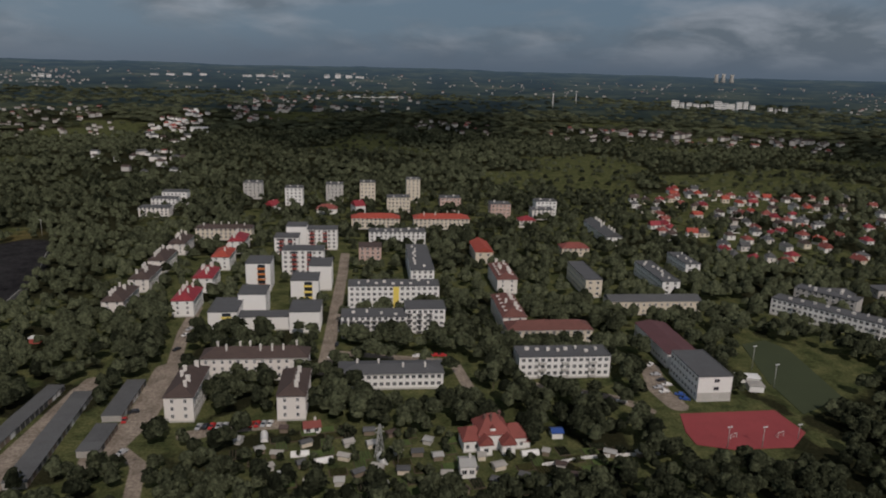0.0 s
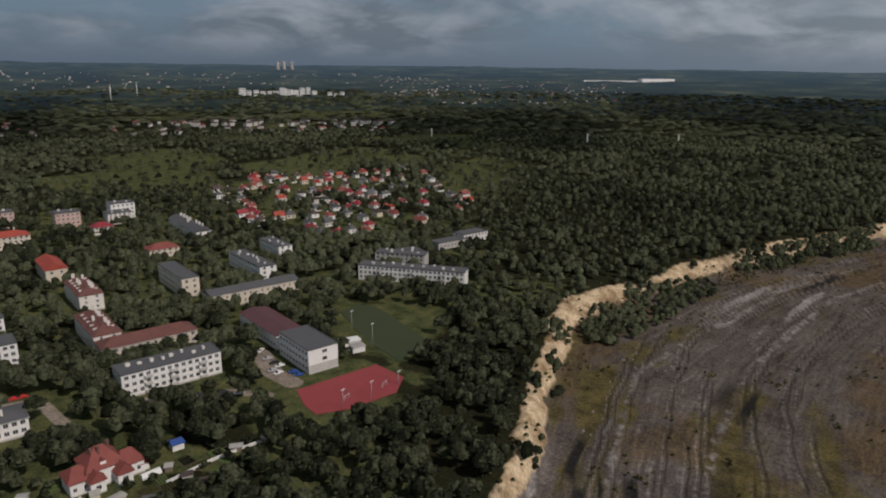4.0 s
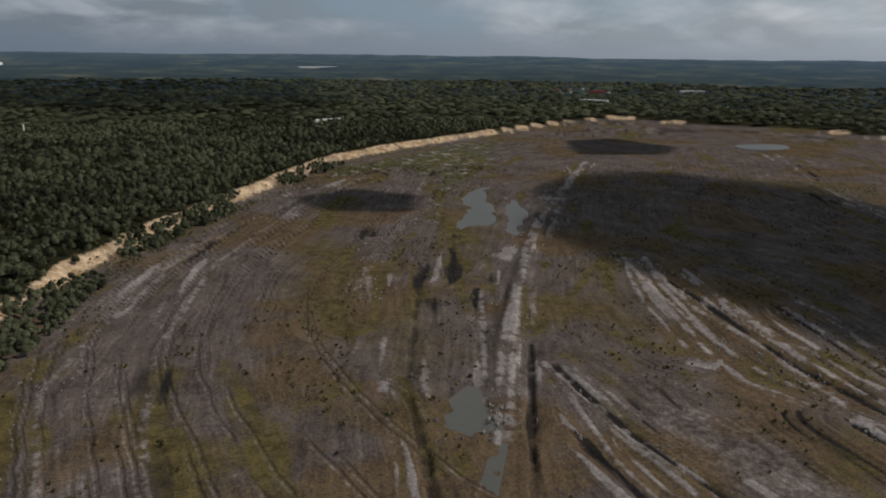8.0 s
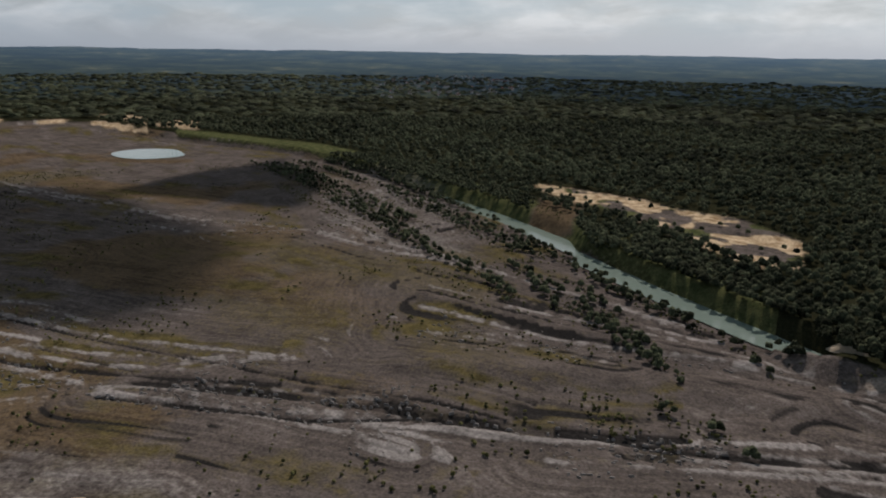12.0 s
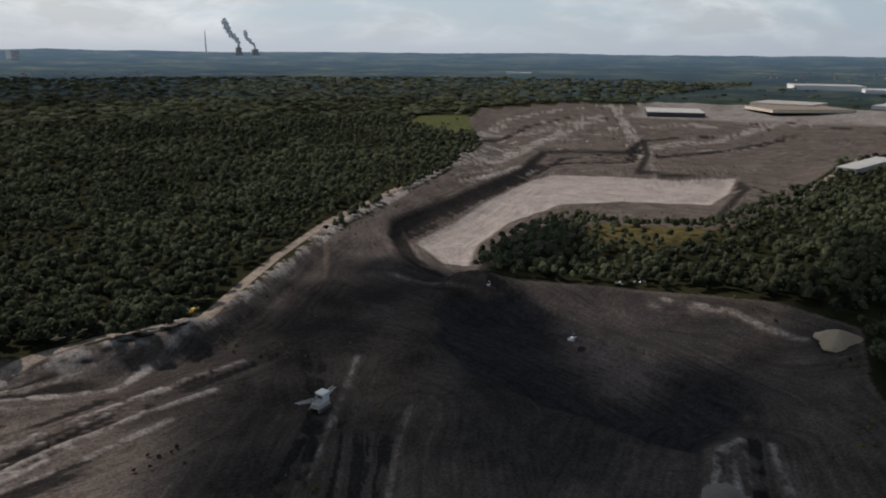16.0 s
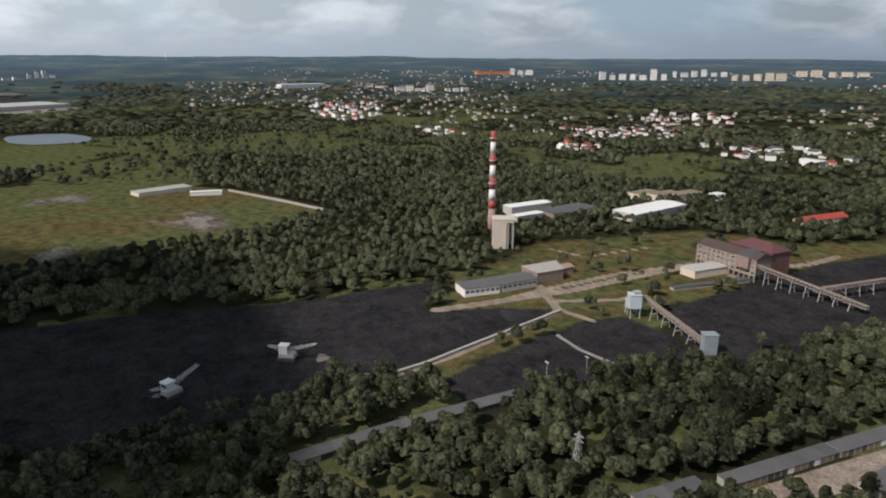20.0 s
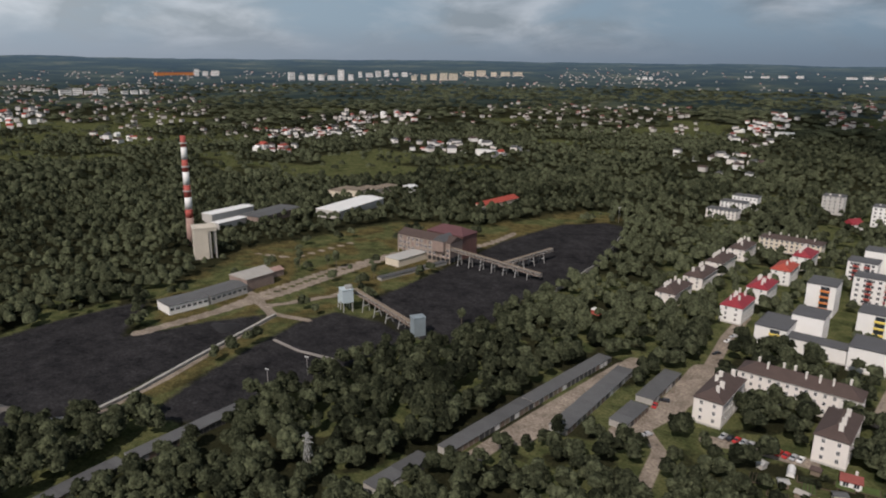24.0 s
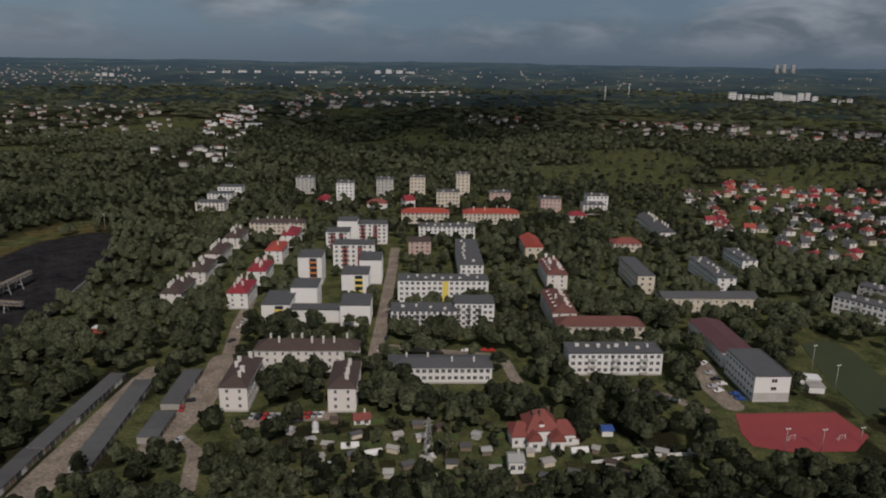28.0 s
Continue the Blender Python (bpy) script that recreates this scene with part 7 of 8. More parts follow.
def far_block(x, y, w, h, wall="palecon", d=14.0, turn=None, label="far white apartment slab on the horizon", name="apartment_building", cat="apartment building", group="far blocks", roof="roof_dark"):
    t = math.degrees(math.atan2(-x, y)) + rr.uniform(-20, 20) if turn is None else turn
    z = at(x, y)
    w, h = w * rr.uniform(0.55, 0.95), h * rr.uniform(0.7, 1.2)
    e = root(name, x, y, z - 2, t, label, cat, group)
    child("wall", stack("wall", [(w / 2, d / 2, 0), (w / 2, d / 2, h + 2)], M[wall]), e)
    child("roof", stack("roof", [(w / 2 + 0.3, d / 2 + 0.3, h + 2), (w / 2 + 0.3, d / 2 + 0.3, h + 2.6)], M[roof]), e)
    n = max(2, int(h / 6))
    for k in range(n):
        child("window_band", stack("window_band", [(w / 2 * 0.94, 0.1, -0.9), (w / 2 * 0.94, 0.1, 0.9)], M["glass"]), e, pose(0, -d / 2, 2 + h * (k + 0.5) / n))
    TAKEN.append((x, y, w / 2, d / 2, t))


for x, y, h, w in ((-2118.7, 909.4, 20.8, 39.0), (-2104.4, 938.3, 24.0, 33.5), (-2090.0, 967.5, 19.6, 33.5), (-2075.1, 996.6, 25.4, 28.3),):
    far_block(x, y, w, h, "white")
for x, y, h, w in ((-2069.9, 1058.3, 17.4, 26.5), (-2057.7, 1081.8, 15.8, 25.8), (-2044.8, 1107.1, 18.3, 27.6),):
    far_block(x, y, w, h, "white")
for x, y, h, w in ((-2339.2, 890.8, 13.5, 37.7), (-2324.7, 923.7, 15.0, 34.0),):
    far_block(x, y, w, h, "pinkish")
for x, y, h, w in ((-2303.7, 1876.4, 34.9, 30.7), (-2283.2, 1911.0, 26.6, 25.5), (-2262.5, 1945.7, 33.2, 31.8), (-2241.4, 1980.2, 26.7, 29.7), (-2220.2, 2014.7, 29.2, 28.4), (-2198.9, 2049.4, 39.9, 27.2), (-2177.1, 2083.7, 34.3, 30.2),):
    far_block(x, y, w, h, "white")
for x, y, h, w in ((-2313.3, 2272.8, 34.3, 24.4), (-2290.7, 2307.2, 29.5, 32.1), (-2268.1, 2341.7, 32.5, 34.5), (-2246.5, 2373.8, 38.1, 28.8), (-2223.1, 2407.7, 31.8, 26.5), (-2199.7, 2441.7, 24.9, 33.2),):
    far_block(x, y, w, h, "white")
for x, y, h, w in ((-2025.4, 2309.0, 32.7, 34.0), (-2000.4, 2344.3, 29.3, 28.6), (-1974.9, 2379.3, 36.9, 41.7), (-1949.3, 2414.3, 31.0, 37.1), (-1923.6, 2449.2, 37.4, 40.3),):
    far_block(x, y, w, h, "cream")
for x, y, h, w in ((-2040.2, 2721.9, 35.8, 51.1), (-2004.8, 2766.6, 30.0, 55.5), (-1965.8, 2814.6, 23.0, 43.8), (-1929.7, 2858.2, 24.0, 45.7), (-1889.9, 2905.1, 27.8, 56.0),):
    far_block(x, y, w, h, "cream")
for x, y, h, w in ((-2818.4, 1773.2, 30.9, 29.6), (-2802.9, 1806.2, 26.9, 29.4), (-2784.1, 1843.5, 24.8, 34.5),):
    far_block(x, y, w, h, "white")
for x, y, h, w in ((-1348.0, 3062.2, 15.8, 22.4), (-1327.6, 3082.4, 19.0, 24.1), (-1307.3, 3102.9, 18.0, 26.1),):
    far_block(x, y, w, h, "white")
for x, y, h, w in ((-3113.1, -174.2, 21.2, 18.7), (-3109.8, -148.1, 22.9, 20.1), (-3106.7, -123.7, 27.1, 21.6), (-3103.5, -97.3, 22.6, 26.1),):
    far_block(x, y, w, h, "white")
for x, y, h, w in ((-3029.0, -244.7, 13.6, 32.4), (-3024.4, -209.1, 13.5, 44.8),):
    far_block(x, y, w, h, "white")
for x, y, h, w in ((989.1, 2233.9, 27.7, 25.5), (1012.8, 2234.1, 21.7, 18.4), (1036.6, 2234.5, 24.1, 18.1), (1062.1, 2234.5, 21.1, 23.8), (1085.8, 2234.6, 24.3, 22.7), (1109.5, 2234.5, 24.3, 18.6), (1134.7, 2234.0, 28.8, 21.7), (1158.4, 2234.0, 26.7, 25.8), (1181.9, 2233.4, 22.2, 20.4), (1207.3, 2233.2, 22.7, 18.3), (1230.8, 2232.8, 25.9, 19.8), (1254.3, 2232.1, 20.4, 19.3),):
    far_block(x, y, w, h, "white")
for x, y, h, w in ((1267.1, 2146.6, 16.4, 14.9), (1291.4, 2146.0, 12.5, 17.8), (1315.6, 2145.2, 12.3, 16.7),):
    far_block(x, y, w, h, "white")
for x, y, h, w in ((-211.1, 3649.8, 22.4, 38.7), (-157.5, 3663.3, 21.4, 35.0), (-103.5, 3676.1, 22.0, 41.9), (-49.1, 3688.6, 15.4, 47.4),):
    far_block(x, y, w, h, "white")
for x, y, h, w in ((-994.9, 3477.0, 13.6, 41.8), (-930.0, 3504.6, 10.0, 53.3), (-861.2, 3532.2, 13.3, 56.4), (-793.6, 3558.6, 13.4, 39.8),):
    far_block(x, y, w, h, "white")
for x, y, h, w in ((-591.6, 3584.1, 11.6, 45.8), (-530.7, 3604.1, 14.2, 45.9), (-471.6, 3622.7, 12.6, 44.6), (-409.0, 3641.7, 12.7, 40.9),):
    far_block(x, y, w, h, "white")

for x, y, w, t, d, h, wl_, rf, text in (
    (-1377.1, -866.6, 120.6, 126.6, 130, 9, "darkpaint", "palesheet", "large pale-roofed warehouse at the mine's far end"),
    (-1731.0, -809.7, 142.0, 96.2, 130, 8, "cream", "concrete", "long pale warehouse complex with low roofs"),
    (-1651.7, -692.3, 193.9, 144.1, 130, 7, "cream", "wood", "low pale warehouse with brown flank"),
    (-2361.0, -955.8, 202.6, 123.8, 130, 14, "white", "palesheet", "distant white warehouse with flat roof"),
    (-2367.2, -735.9, 221.7, 115.9, 130, 10, "white", "palesheet", "distant long white warehouse"),
    (-1850.3, -576.7, 140.0, 94.9, 130, 8, "greywall", "palesheet", "long grey-white logistics hall"),
    (-1859.8, -412.9, 184.5, 113.2, 130, 9, "greywall", "palesheet", "long logistics hall with pale roof"),
    (-1863.4, -157.0, 296.5, 121.8, 130, 9, "greywall", "palesheet", "very long grey logistics hall with loading bays"),
    (-2232.0, -307.5, 91.4, 120.5, 130, 14, "redpaint", "roof_dark", "bright red warehouse among pale halls"),
    (-2223.7, -190.4, 111.7, 110.2, 130, 9, "redpaint", "roof_dark", "long dull red warehouse beside others"),
    (-2154.8, -417.8, 147.4, 113.9, 130, 7, "white", "palesheet", "white warehouse behind the red one"),
    (-923.1, -306.4, 130.5, -178.3, 22, 6, "greywall", "palesheet", "pale-roofed depot among trees"),
    (-1090.7, -300.9, 85.9, 144.7, 12, 5, "cream", "wood", "low depot building with brown roof"),
    (-715.6, 60.9, 53.3, 110.0, 18, 4, "cream", "concrete", "pale low stables on the field"),
    (-689.9, 93.9, 28.9, 78.5, 6, 4, "white", "whitesheet", "long low white shed on the field"),
    (2846.8, 2162.9, 286.6, -34.3, 30, 8, "white", "whitesheet", "distant white factory at wood edge"),
    (3023.3, 2024.5, 194.9, -17.8, 30, 16, "white", "whitesheet", "distant tall white factory hall"),
    (1375.6, 251.2, 63.5, -48.8, 10, 5, "white", "whitesheet", "lone long white shed in the forest"),
    (1924.0, -360.9, 75.8, -111.6, 16, 9, "white", "whitesheet", "white works building in the forest"),
    (2245.3, -434.6, 48.5, -84.9, 16, 11, "redpaint", "roof_red", "red-roofed works in the forest"),
    (2310.1, -749.5, 78.4, -87.5, 14, 7, "white", "whitesheet", "distant white shed in the forest"),
    (3496.2, 679.2, 200.4, -60.0, 30, 8, "white", "whitesheet", "distant white works in the forest"),
    (-2427.6, 681.9, 164.4, 100.4, 40, 14, "white", "whitesheet", "distant white store hall"),
    (-2188.9, -2139.2, 105.4, 134.9, 40, 9, "white", "whitesheet", "distant white hall in the forest"),
    (-0.3, 2499.7, 226.9, 2.8, 20, 6, "white", "whitesheet", "long white greenhouse row"),
    (-2868.3, 1713.0, 177.1, 78.4, 40, 14, "orangepaint", "roof_orange", "distant orange brick works"),
    (-316.8, 1362.9, 31.7, 12.9, 14, 9, "white", "whitesheet", "white-walled store far off"),
    (-566.0, 792.6, 28.1, 5.6, 12, 8, "white", "whitesheet", "white hall at the village edge"),
):
    hall(text, x, y, w, t, d, h, wl_, rf, 0.5, "hip", group="far halls")

# power stations on the horizon
def cooling_tower(x, y, h, r, mat_="concrete"):
    e = root("cooling_tower", x, y, at(x, y) - 2, 0, "grey concrete cooling tower on the horizon", "cooling tower", "cooling towers")
    child("shell", tube("shell", [(r, 0), (r * 0.82, h * 0.35), (r * 0.68, h * 0.72), (r * 0.72, h + 2)], M[mat_], sides=20), e)


for x, y, h, r in ((-1805.7, -4068.9, 46.8, 25.2), (-1902.2, -4054.4, 37.4, 28.9), (1918.0, 3828.5, 47.0, 13.8), (1955.8, 3823.9, 49.9, 13.9), (2002.0, 3817.4, 46.9, 13.9)):
    cooling_tower(x, y, h, r)
for x, y, h, w in ((-502.2, -3940.7, 83.1, 54.6), (-625.3, -3950.8, 50.8, 58.2)):
    far_block(x, y, w, h, "white", d=w, label="dark power station block on the horizon", name="power_station", cat="power station", group="power station blocks")
for x, y, h in ((-1598.7, -4039.8, 141.5), (578.4, 2217.5, 46.4), (688.1, 2337.7, 41.7), (-4431.7, 447.4, 43.8), (935.1, 753.2, 21.0), (799.9, 1000.3, 17.8), (1120.2, 698.7, 13.5)):
    e = root("mast", x, y, at(x, y) - 2, 0, "slim grey mast far off", "mast", "far masts")
    child("shaft", tube("shaft", [(max(1.2, h * 0.03), 0), (max(0.8, h * 0.02), h + 2)], M["white"], sides=8), e)


# ---- walls and fences ----
def wall_line(label, pts, h, w, mat_, seg=4.0, name="concrete_wall", cat="wall"):
    """A wall of separate panels along a line."""
    e = root(name, pts[0][0], pts[0][1], 0, 0, label, cat)
    for (ax, ay), (bx, by) in zip(pts, pts[1:]):
        ln = math.hypot(bx - ax, by - ay)
        n = max(1, int(ln / seg))
        t = math.degrees(math.atan2(by - ay, bx - ax))
        me = stack("panel", [(ln / n / 2 * 0.96, w / 2, -0.5), (ln / n / 2 * 0.96, w / 2, h), (ln / n / 2 * 0.9, w / 4, h + 0.08)], M[mat_])
        for i in range(n):
            u = (i + 0.5) / n
            x, y = ax + (bx - ax) * u, ay + (by - ay) * u
            child("panel", me, e, pose(x - pts[0][0], y - pts[0][1], at(x, y), 0, 0, t))


wall_line("long pale wall along the field's edge", [(-703, 117), (-630, 151), (-562, 180)], 2.2, 0.6, "concrete", 6)
wall_line("broken concrete wall beside the coal", [(-258, 86), (-250, 99), (-254, 121), (-264, 152), (-275, 188), (-282, 212)], 1.3, 1.4, "concrete", 3)
wall_line("low rubble kerb in the coal yard", [(-256, 191), (-237, 190), (-218, 194)], 0.7, 1.2, "stone", 2.5)
wall_line("concrete panel fence round the coal yard", [(-190, 339), (-191, 358), (-195, 392), (-196, 416), (-216, 480), (-234, 539)], 2.6, 0.4, "concrete", 2.5, "panel_fence", "fence")
wall_line("white garden fence above the allotments", [(58, 206), (75, 210), (90, 211), (104, 211)], 1.2, 0.15, "whitesheet", 2.5, "garden_fence", "fence")


# ---- heaps and machines in the mine ----
def heap(name, x, y, r, h, mat_, text, seed, cat="heap"):
    """A tipped heap with a ragged foot and ribbed flanks."""
    rs = np.random.default_rng(seed)
    n, rows = 28, 6
    z0 = at(x, y)
    v, f = [], []
    for k in range(rows):
        q = 1 - k / rows
        for i in range(n):
            a = i / n * math.tau
            rad = r * q * (1 + 0.22 * math.sin(3 * a + seed) + rs.uniform(-0.08, 0.08))
            v.append((x + rad * math.cos(a), y + rad * 0.8 * math.sin(a), z0 - 0.6 + (h + 0.6) * (1 - q) ** 0.8 + rs.uniform(-0.04, 0.04) * h))
    v.append((x, y, z0 + h * 0.95))
    for k in range(rows - 1):
        f += [(k * n + i, k * n + (i + 1) % n, (k + 1) * n + (i + 1) % n, (k + 1) * n + i) for i in range(n)]
    f += [((rows - 1) * n + i, (rows - 1) * n + (i + 1) % n, len(v) - 1) for i in range(n)]
    tagged(new(name, mesh(name, v, f, mat_, smooth=True)), text, cat)


M["sandheap"] = material("tipped sand", (0.34, 0.28, 0.20), 0.95, vary=0.25, grain=0.6, stain=0.15, bump=0.5)
M["spoil"] = material("grey tipped spoil", (0.16, 0.145, 0.13), 0.95, vary=0.35, grain=0.5, stain=0.15, bump=0.6)
heap("sand_heap", -343.3, -117.0, 13, 6, M["sandheap"], "heap of pale sand at the coal's edge", 1)
heap("spoil_heap", -192.6, -88.4, 14, 6, M["spoil"], "ragged heap of grey spoil and stones", 2)
heap("spoil_heap", -183.3, -88.3, 10, 4, M["spoil"], "smaller heap of grey spoil beside a track", 3)
heap("coal_heap", -288.7, 186.2, 9, 2, material("coal slack", (0.012, 0.012, 0.014), 0.9, vary=0.3, grain=0.5), "low heap of black coal slack", 4)
heap("stone_heap", -280.5, 82.0, 6, 0.9, M["spoil"], "low heap of pale stones beside the stacker", 11)
heap("stone_heap", -274.5, 12.0, 3, 0.6, M["spoil"], "small pile of pale stones on the coal", 12)
heap("spoil_heap", -19.4, -353.2, 9, 4, M["sandheap"], "pale earth dam at the canal's end", 6)
heap("spoil_heap", 192.5, -110.2, 4, 1.6, M["sandheap"], "small ochre heap on the spoil", 7)


def dozer(x, y, turn, paint, text):
    e = root("dozer", x, y, at(x, y) - 0.05, turn, text, "mining machine", "mine machines")
    for s in (-1, 1):
        child("crawler", stack("crawler", [(1.7, 0.3, 0), (2.1, 0.35, 0.45), (1.7, 0.3, 0.9)], M["darkpaint"]), e, pose(0, s * 1.1, 0))
    child("hull", stack("hull", [(1.9, 0.9, 0.6), (1.9, 0.9, 1.6), (0.9, 0.8, 1.7)], M[paint]), e)
    child("cab", stack("cab", [(0.8, 0.8, 1.6), (0.75, 0.75, 2.9)], [M["glass"]]), e, pose(-0.5, 0, 0))
    child("blade", stack("blade", [(0.15, 1.7, 0.1), (0.1, 1.7, 1.3)], M[paint]), e, pose(2.5, 0, 0))


for x, y, tn, p, text in ((-118.6, -342.3, 20, "yellow", "yellow bulldozer beside the haul road"), (-112.8, -338.4, -10, "yellow", "yellow loader beside the haul road"), (-268.6, -280.6, 30, "whitesheet", "pale lorry on the dark haul road"),
                          (-260.3, -209.5, 15, "whitesheet", "pale lorry in the coal pit"), (-717.8, -695.2, 0, "yellow", "yellow digger far in the mine"), (-904.4, -723.3, 0, "whitesheet", "pale digger far in the mine"), (-548.2, -583.5, 0, "whitesheet", "white van on the mine road"), (-1086.2, -799.7, 0, "yellow", "yellow digger beside the far road"), (-871.1, -743.1, 0, "rust", "rusty digger far in the mine")):
    dozer(x, y, tn, p, text)
rr = random.Random(8)
bx, by = -337.0, -230.5
for k in range(9):
    x, y = bx + rr.uniform(-10, 10), by + rr.uniform(-6, 6)
    a = rr.uniform(0, 180)
    ob = tagged(new("concrete_block", stack("concrete_block", [(rr.uniform(0.6, 1.4), 0.5, -0.4), (rr.uniform(0.5, 1.2), 0.4, rr.uniform(0.5, 0.9))], M["whitesheet"])), "white concrete block lying by the trees", "block", "dumped blocks")
    ob.matrix_world = pose(x, y, at(x, y), 0, 0, a)


# ---- trees ----
def clump(centres, sizes, seed, flat=0.8, whole=True):
    """Leafy lumps: one rough eight-sided body each, or its upper half."""
    rs = np.random.default_rng(seed)
    dirs = np.array([(1, 0, 0), (0, 1, 0), (-1, 0, 0), (0, -1, 0), (0, 0, 1), (0, 0, -1)], float)
    fc = np.array([(0, 1, 4), (1, 2, 4), (2, 3, 4), (3, 0, 4), (1, 0, 5), (2, 1, 5), (3, 2, 5), (0, 3, 5)])
    if not whole:
        dirs, fc = dirs[:5] + np.array([0, 0, -0.25]), fc[:4]
    n, m = len(centres), len(dirs)
    a = rs.uniform(0, 6.28, n)
    ca, sa = np.cos(a), np.sin(a)
    p = dirs[None] * rs.uniform(0.6, 1.35, (n, m, 1)) + rs.uniform(-0.25, 0.25, (n, m, 3))
    p = np.stack([p[..., 0] * ca[:, None] - p[..., 1] * sa[:, None], p[..., 0] * sa[:, None] + p[..., 1] * ca[:, None], p[..., 2] * flat], -1)
    v = centres[:, None] + p * sizes[:, None, None]
    f = fc[None] + (np.arange(n) * m)[:, None, None]
    return v.reshape(-1, 3), f.reshape(-1, 3)


def lobes_of(seed, lobes, tall=1.0):
    """Middles and radii of a crown's main masses, for a tree of height 1 and spread about 0.8."""
    rs = np.random.default_rng(seed)
    lc = np.c_[rs.normal(0, 0.13, lobes), rs.normal(0, 0.13, lobes), rs.uniform(0.45, 0.76, lobes)]
    if lobes > 1:
        lc[:, :2] -= lc[:, :2].mean(0)
    lc[:, :2] /= tall
    return lc, rs.uniform(0.19, 0.29, lobes) / (tall ** 0.5)


def crown(seed, n, lobes, tall=1.0):
    """Leaf lumps over the main masses of a crown."""
    rs = np.random.default_rng(seed + 9000)
    lc, lr = lobes_of(seed, lobes, tall)
    k = rs.integers(0, lobes, n)
    d = rs.normal(0, 1, (n, 3))
    d /= np.linalg.norm(d, axis=1, keepdims=True)
    d[:, 2] = np.abs(d[:, 2]) * 1.1 - 0.3
    c = lc[k] + d * (lr[k] * rs.uniform(0.82, 1.12, n))[:, None]
    return c, rs.uniform(0.7, 1.3, n) * 0.46 / max(n, 12) ** 0.48


def masses(centres, radii, squash, seed, k=7):
    """Rough domes, two rings high, for the bodies of crowns."""
    rs = np.random.default_rng(seed)
    w = np.arange(k) / k * math.tau
    ring = np.concatenate([np.c_[np.cos(w), np.sin(w), np.full(k, -0.35)], np.c_[0.72 * np.cos(w + 0.4), 0.72 * np.sin(w + 0.4), np.full(k, 0.55)], [(0, 0, 1.0)]])
    fc = [(i, (i + 1) % k, k + i) for i in range(k)] + [((i + 1) % k, k + (i + 1) % k, k + i) for i in range(k)] + [(k + i, k + (i + 1) % k, 2 * k) for i in range(k)]
    m = 2 * k + 1
    n = len(centres)
    p = ring[None] * rs.uniform(0.72, 1.22, (n, m, 1)) + rs.uniform(-0.1, 0.1, (n, m, 3))
    v = centres[:, None] + p * radii[:, None, None] * np.array([1, 1, squash])
    return v.reshape(-1, 3), (np.array(fc)[None] + (np.arange(n) * m)[:, None, None]).reshape(-1, 3)


def trunk(seed, h=0.5, r=0.022):
    rs = np.random.default_rng(seed)
    v, f = [], []

    def limb(a, b, ra, rb):
        a, b = np.array(a), np.array(b)
        o = len(v)
        for q, rad in ((a, ra), (b, rb)):
            for i in range(5):
                w = i / 5 * 6.283
                v.append((q[0] + rad * math.cos(w), q[1] + rad * math.sin(w), q[2]))
        f.extend((o + i, o + (i + 1) % 5, o + 5 + (i + 1) % 5, o + 5 + i) for i in range(5))
    limb((0, 0, -0.03), (0.01, 0.01, h), r, r * 0.6)
    for i in range(4):
        w = rs.uniform(0, 6.28)
        limb((0, 0, h * rs.uniform(0.5, 0.95)), (0.2 * math.cos(w), 0.2 * math.sin(w), h + rs.uniform(0.05, 0.25)), r * 0.5, r * 0.2)
    return mesh("trunk", v, f, M["bark"])


TREES = []
for k in range(6):
    c, s = crown(100 + k, 190, 7 + k % 3, 1.0 if k < 5 else 2.0)
    v, f = clump(c, s, 200 + k, 0.9, False)
    lc, lr = lobes_of(100 + k, 7 + k % 3, 1.0 if k < 5 else 2.0)
    v2, f2 = masses(lc, lr, 1.0, 250 + k)
    v, f = np.concatenate([v, v2]), np.concatenate([f, f2 + len(v)])
    me = big_mesh("crown", v, f, M["leaf"], True)
    me.attributes.new("tone", "FLOAT", "POINT").data.foreach_set("value", np.full(len(v), 0.1 + 0.16 * k, np.float32))
    TREES.append((trunk(300 + k), me))


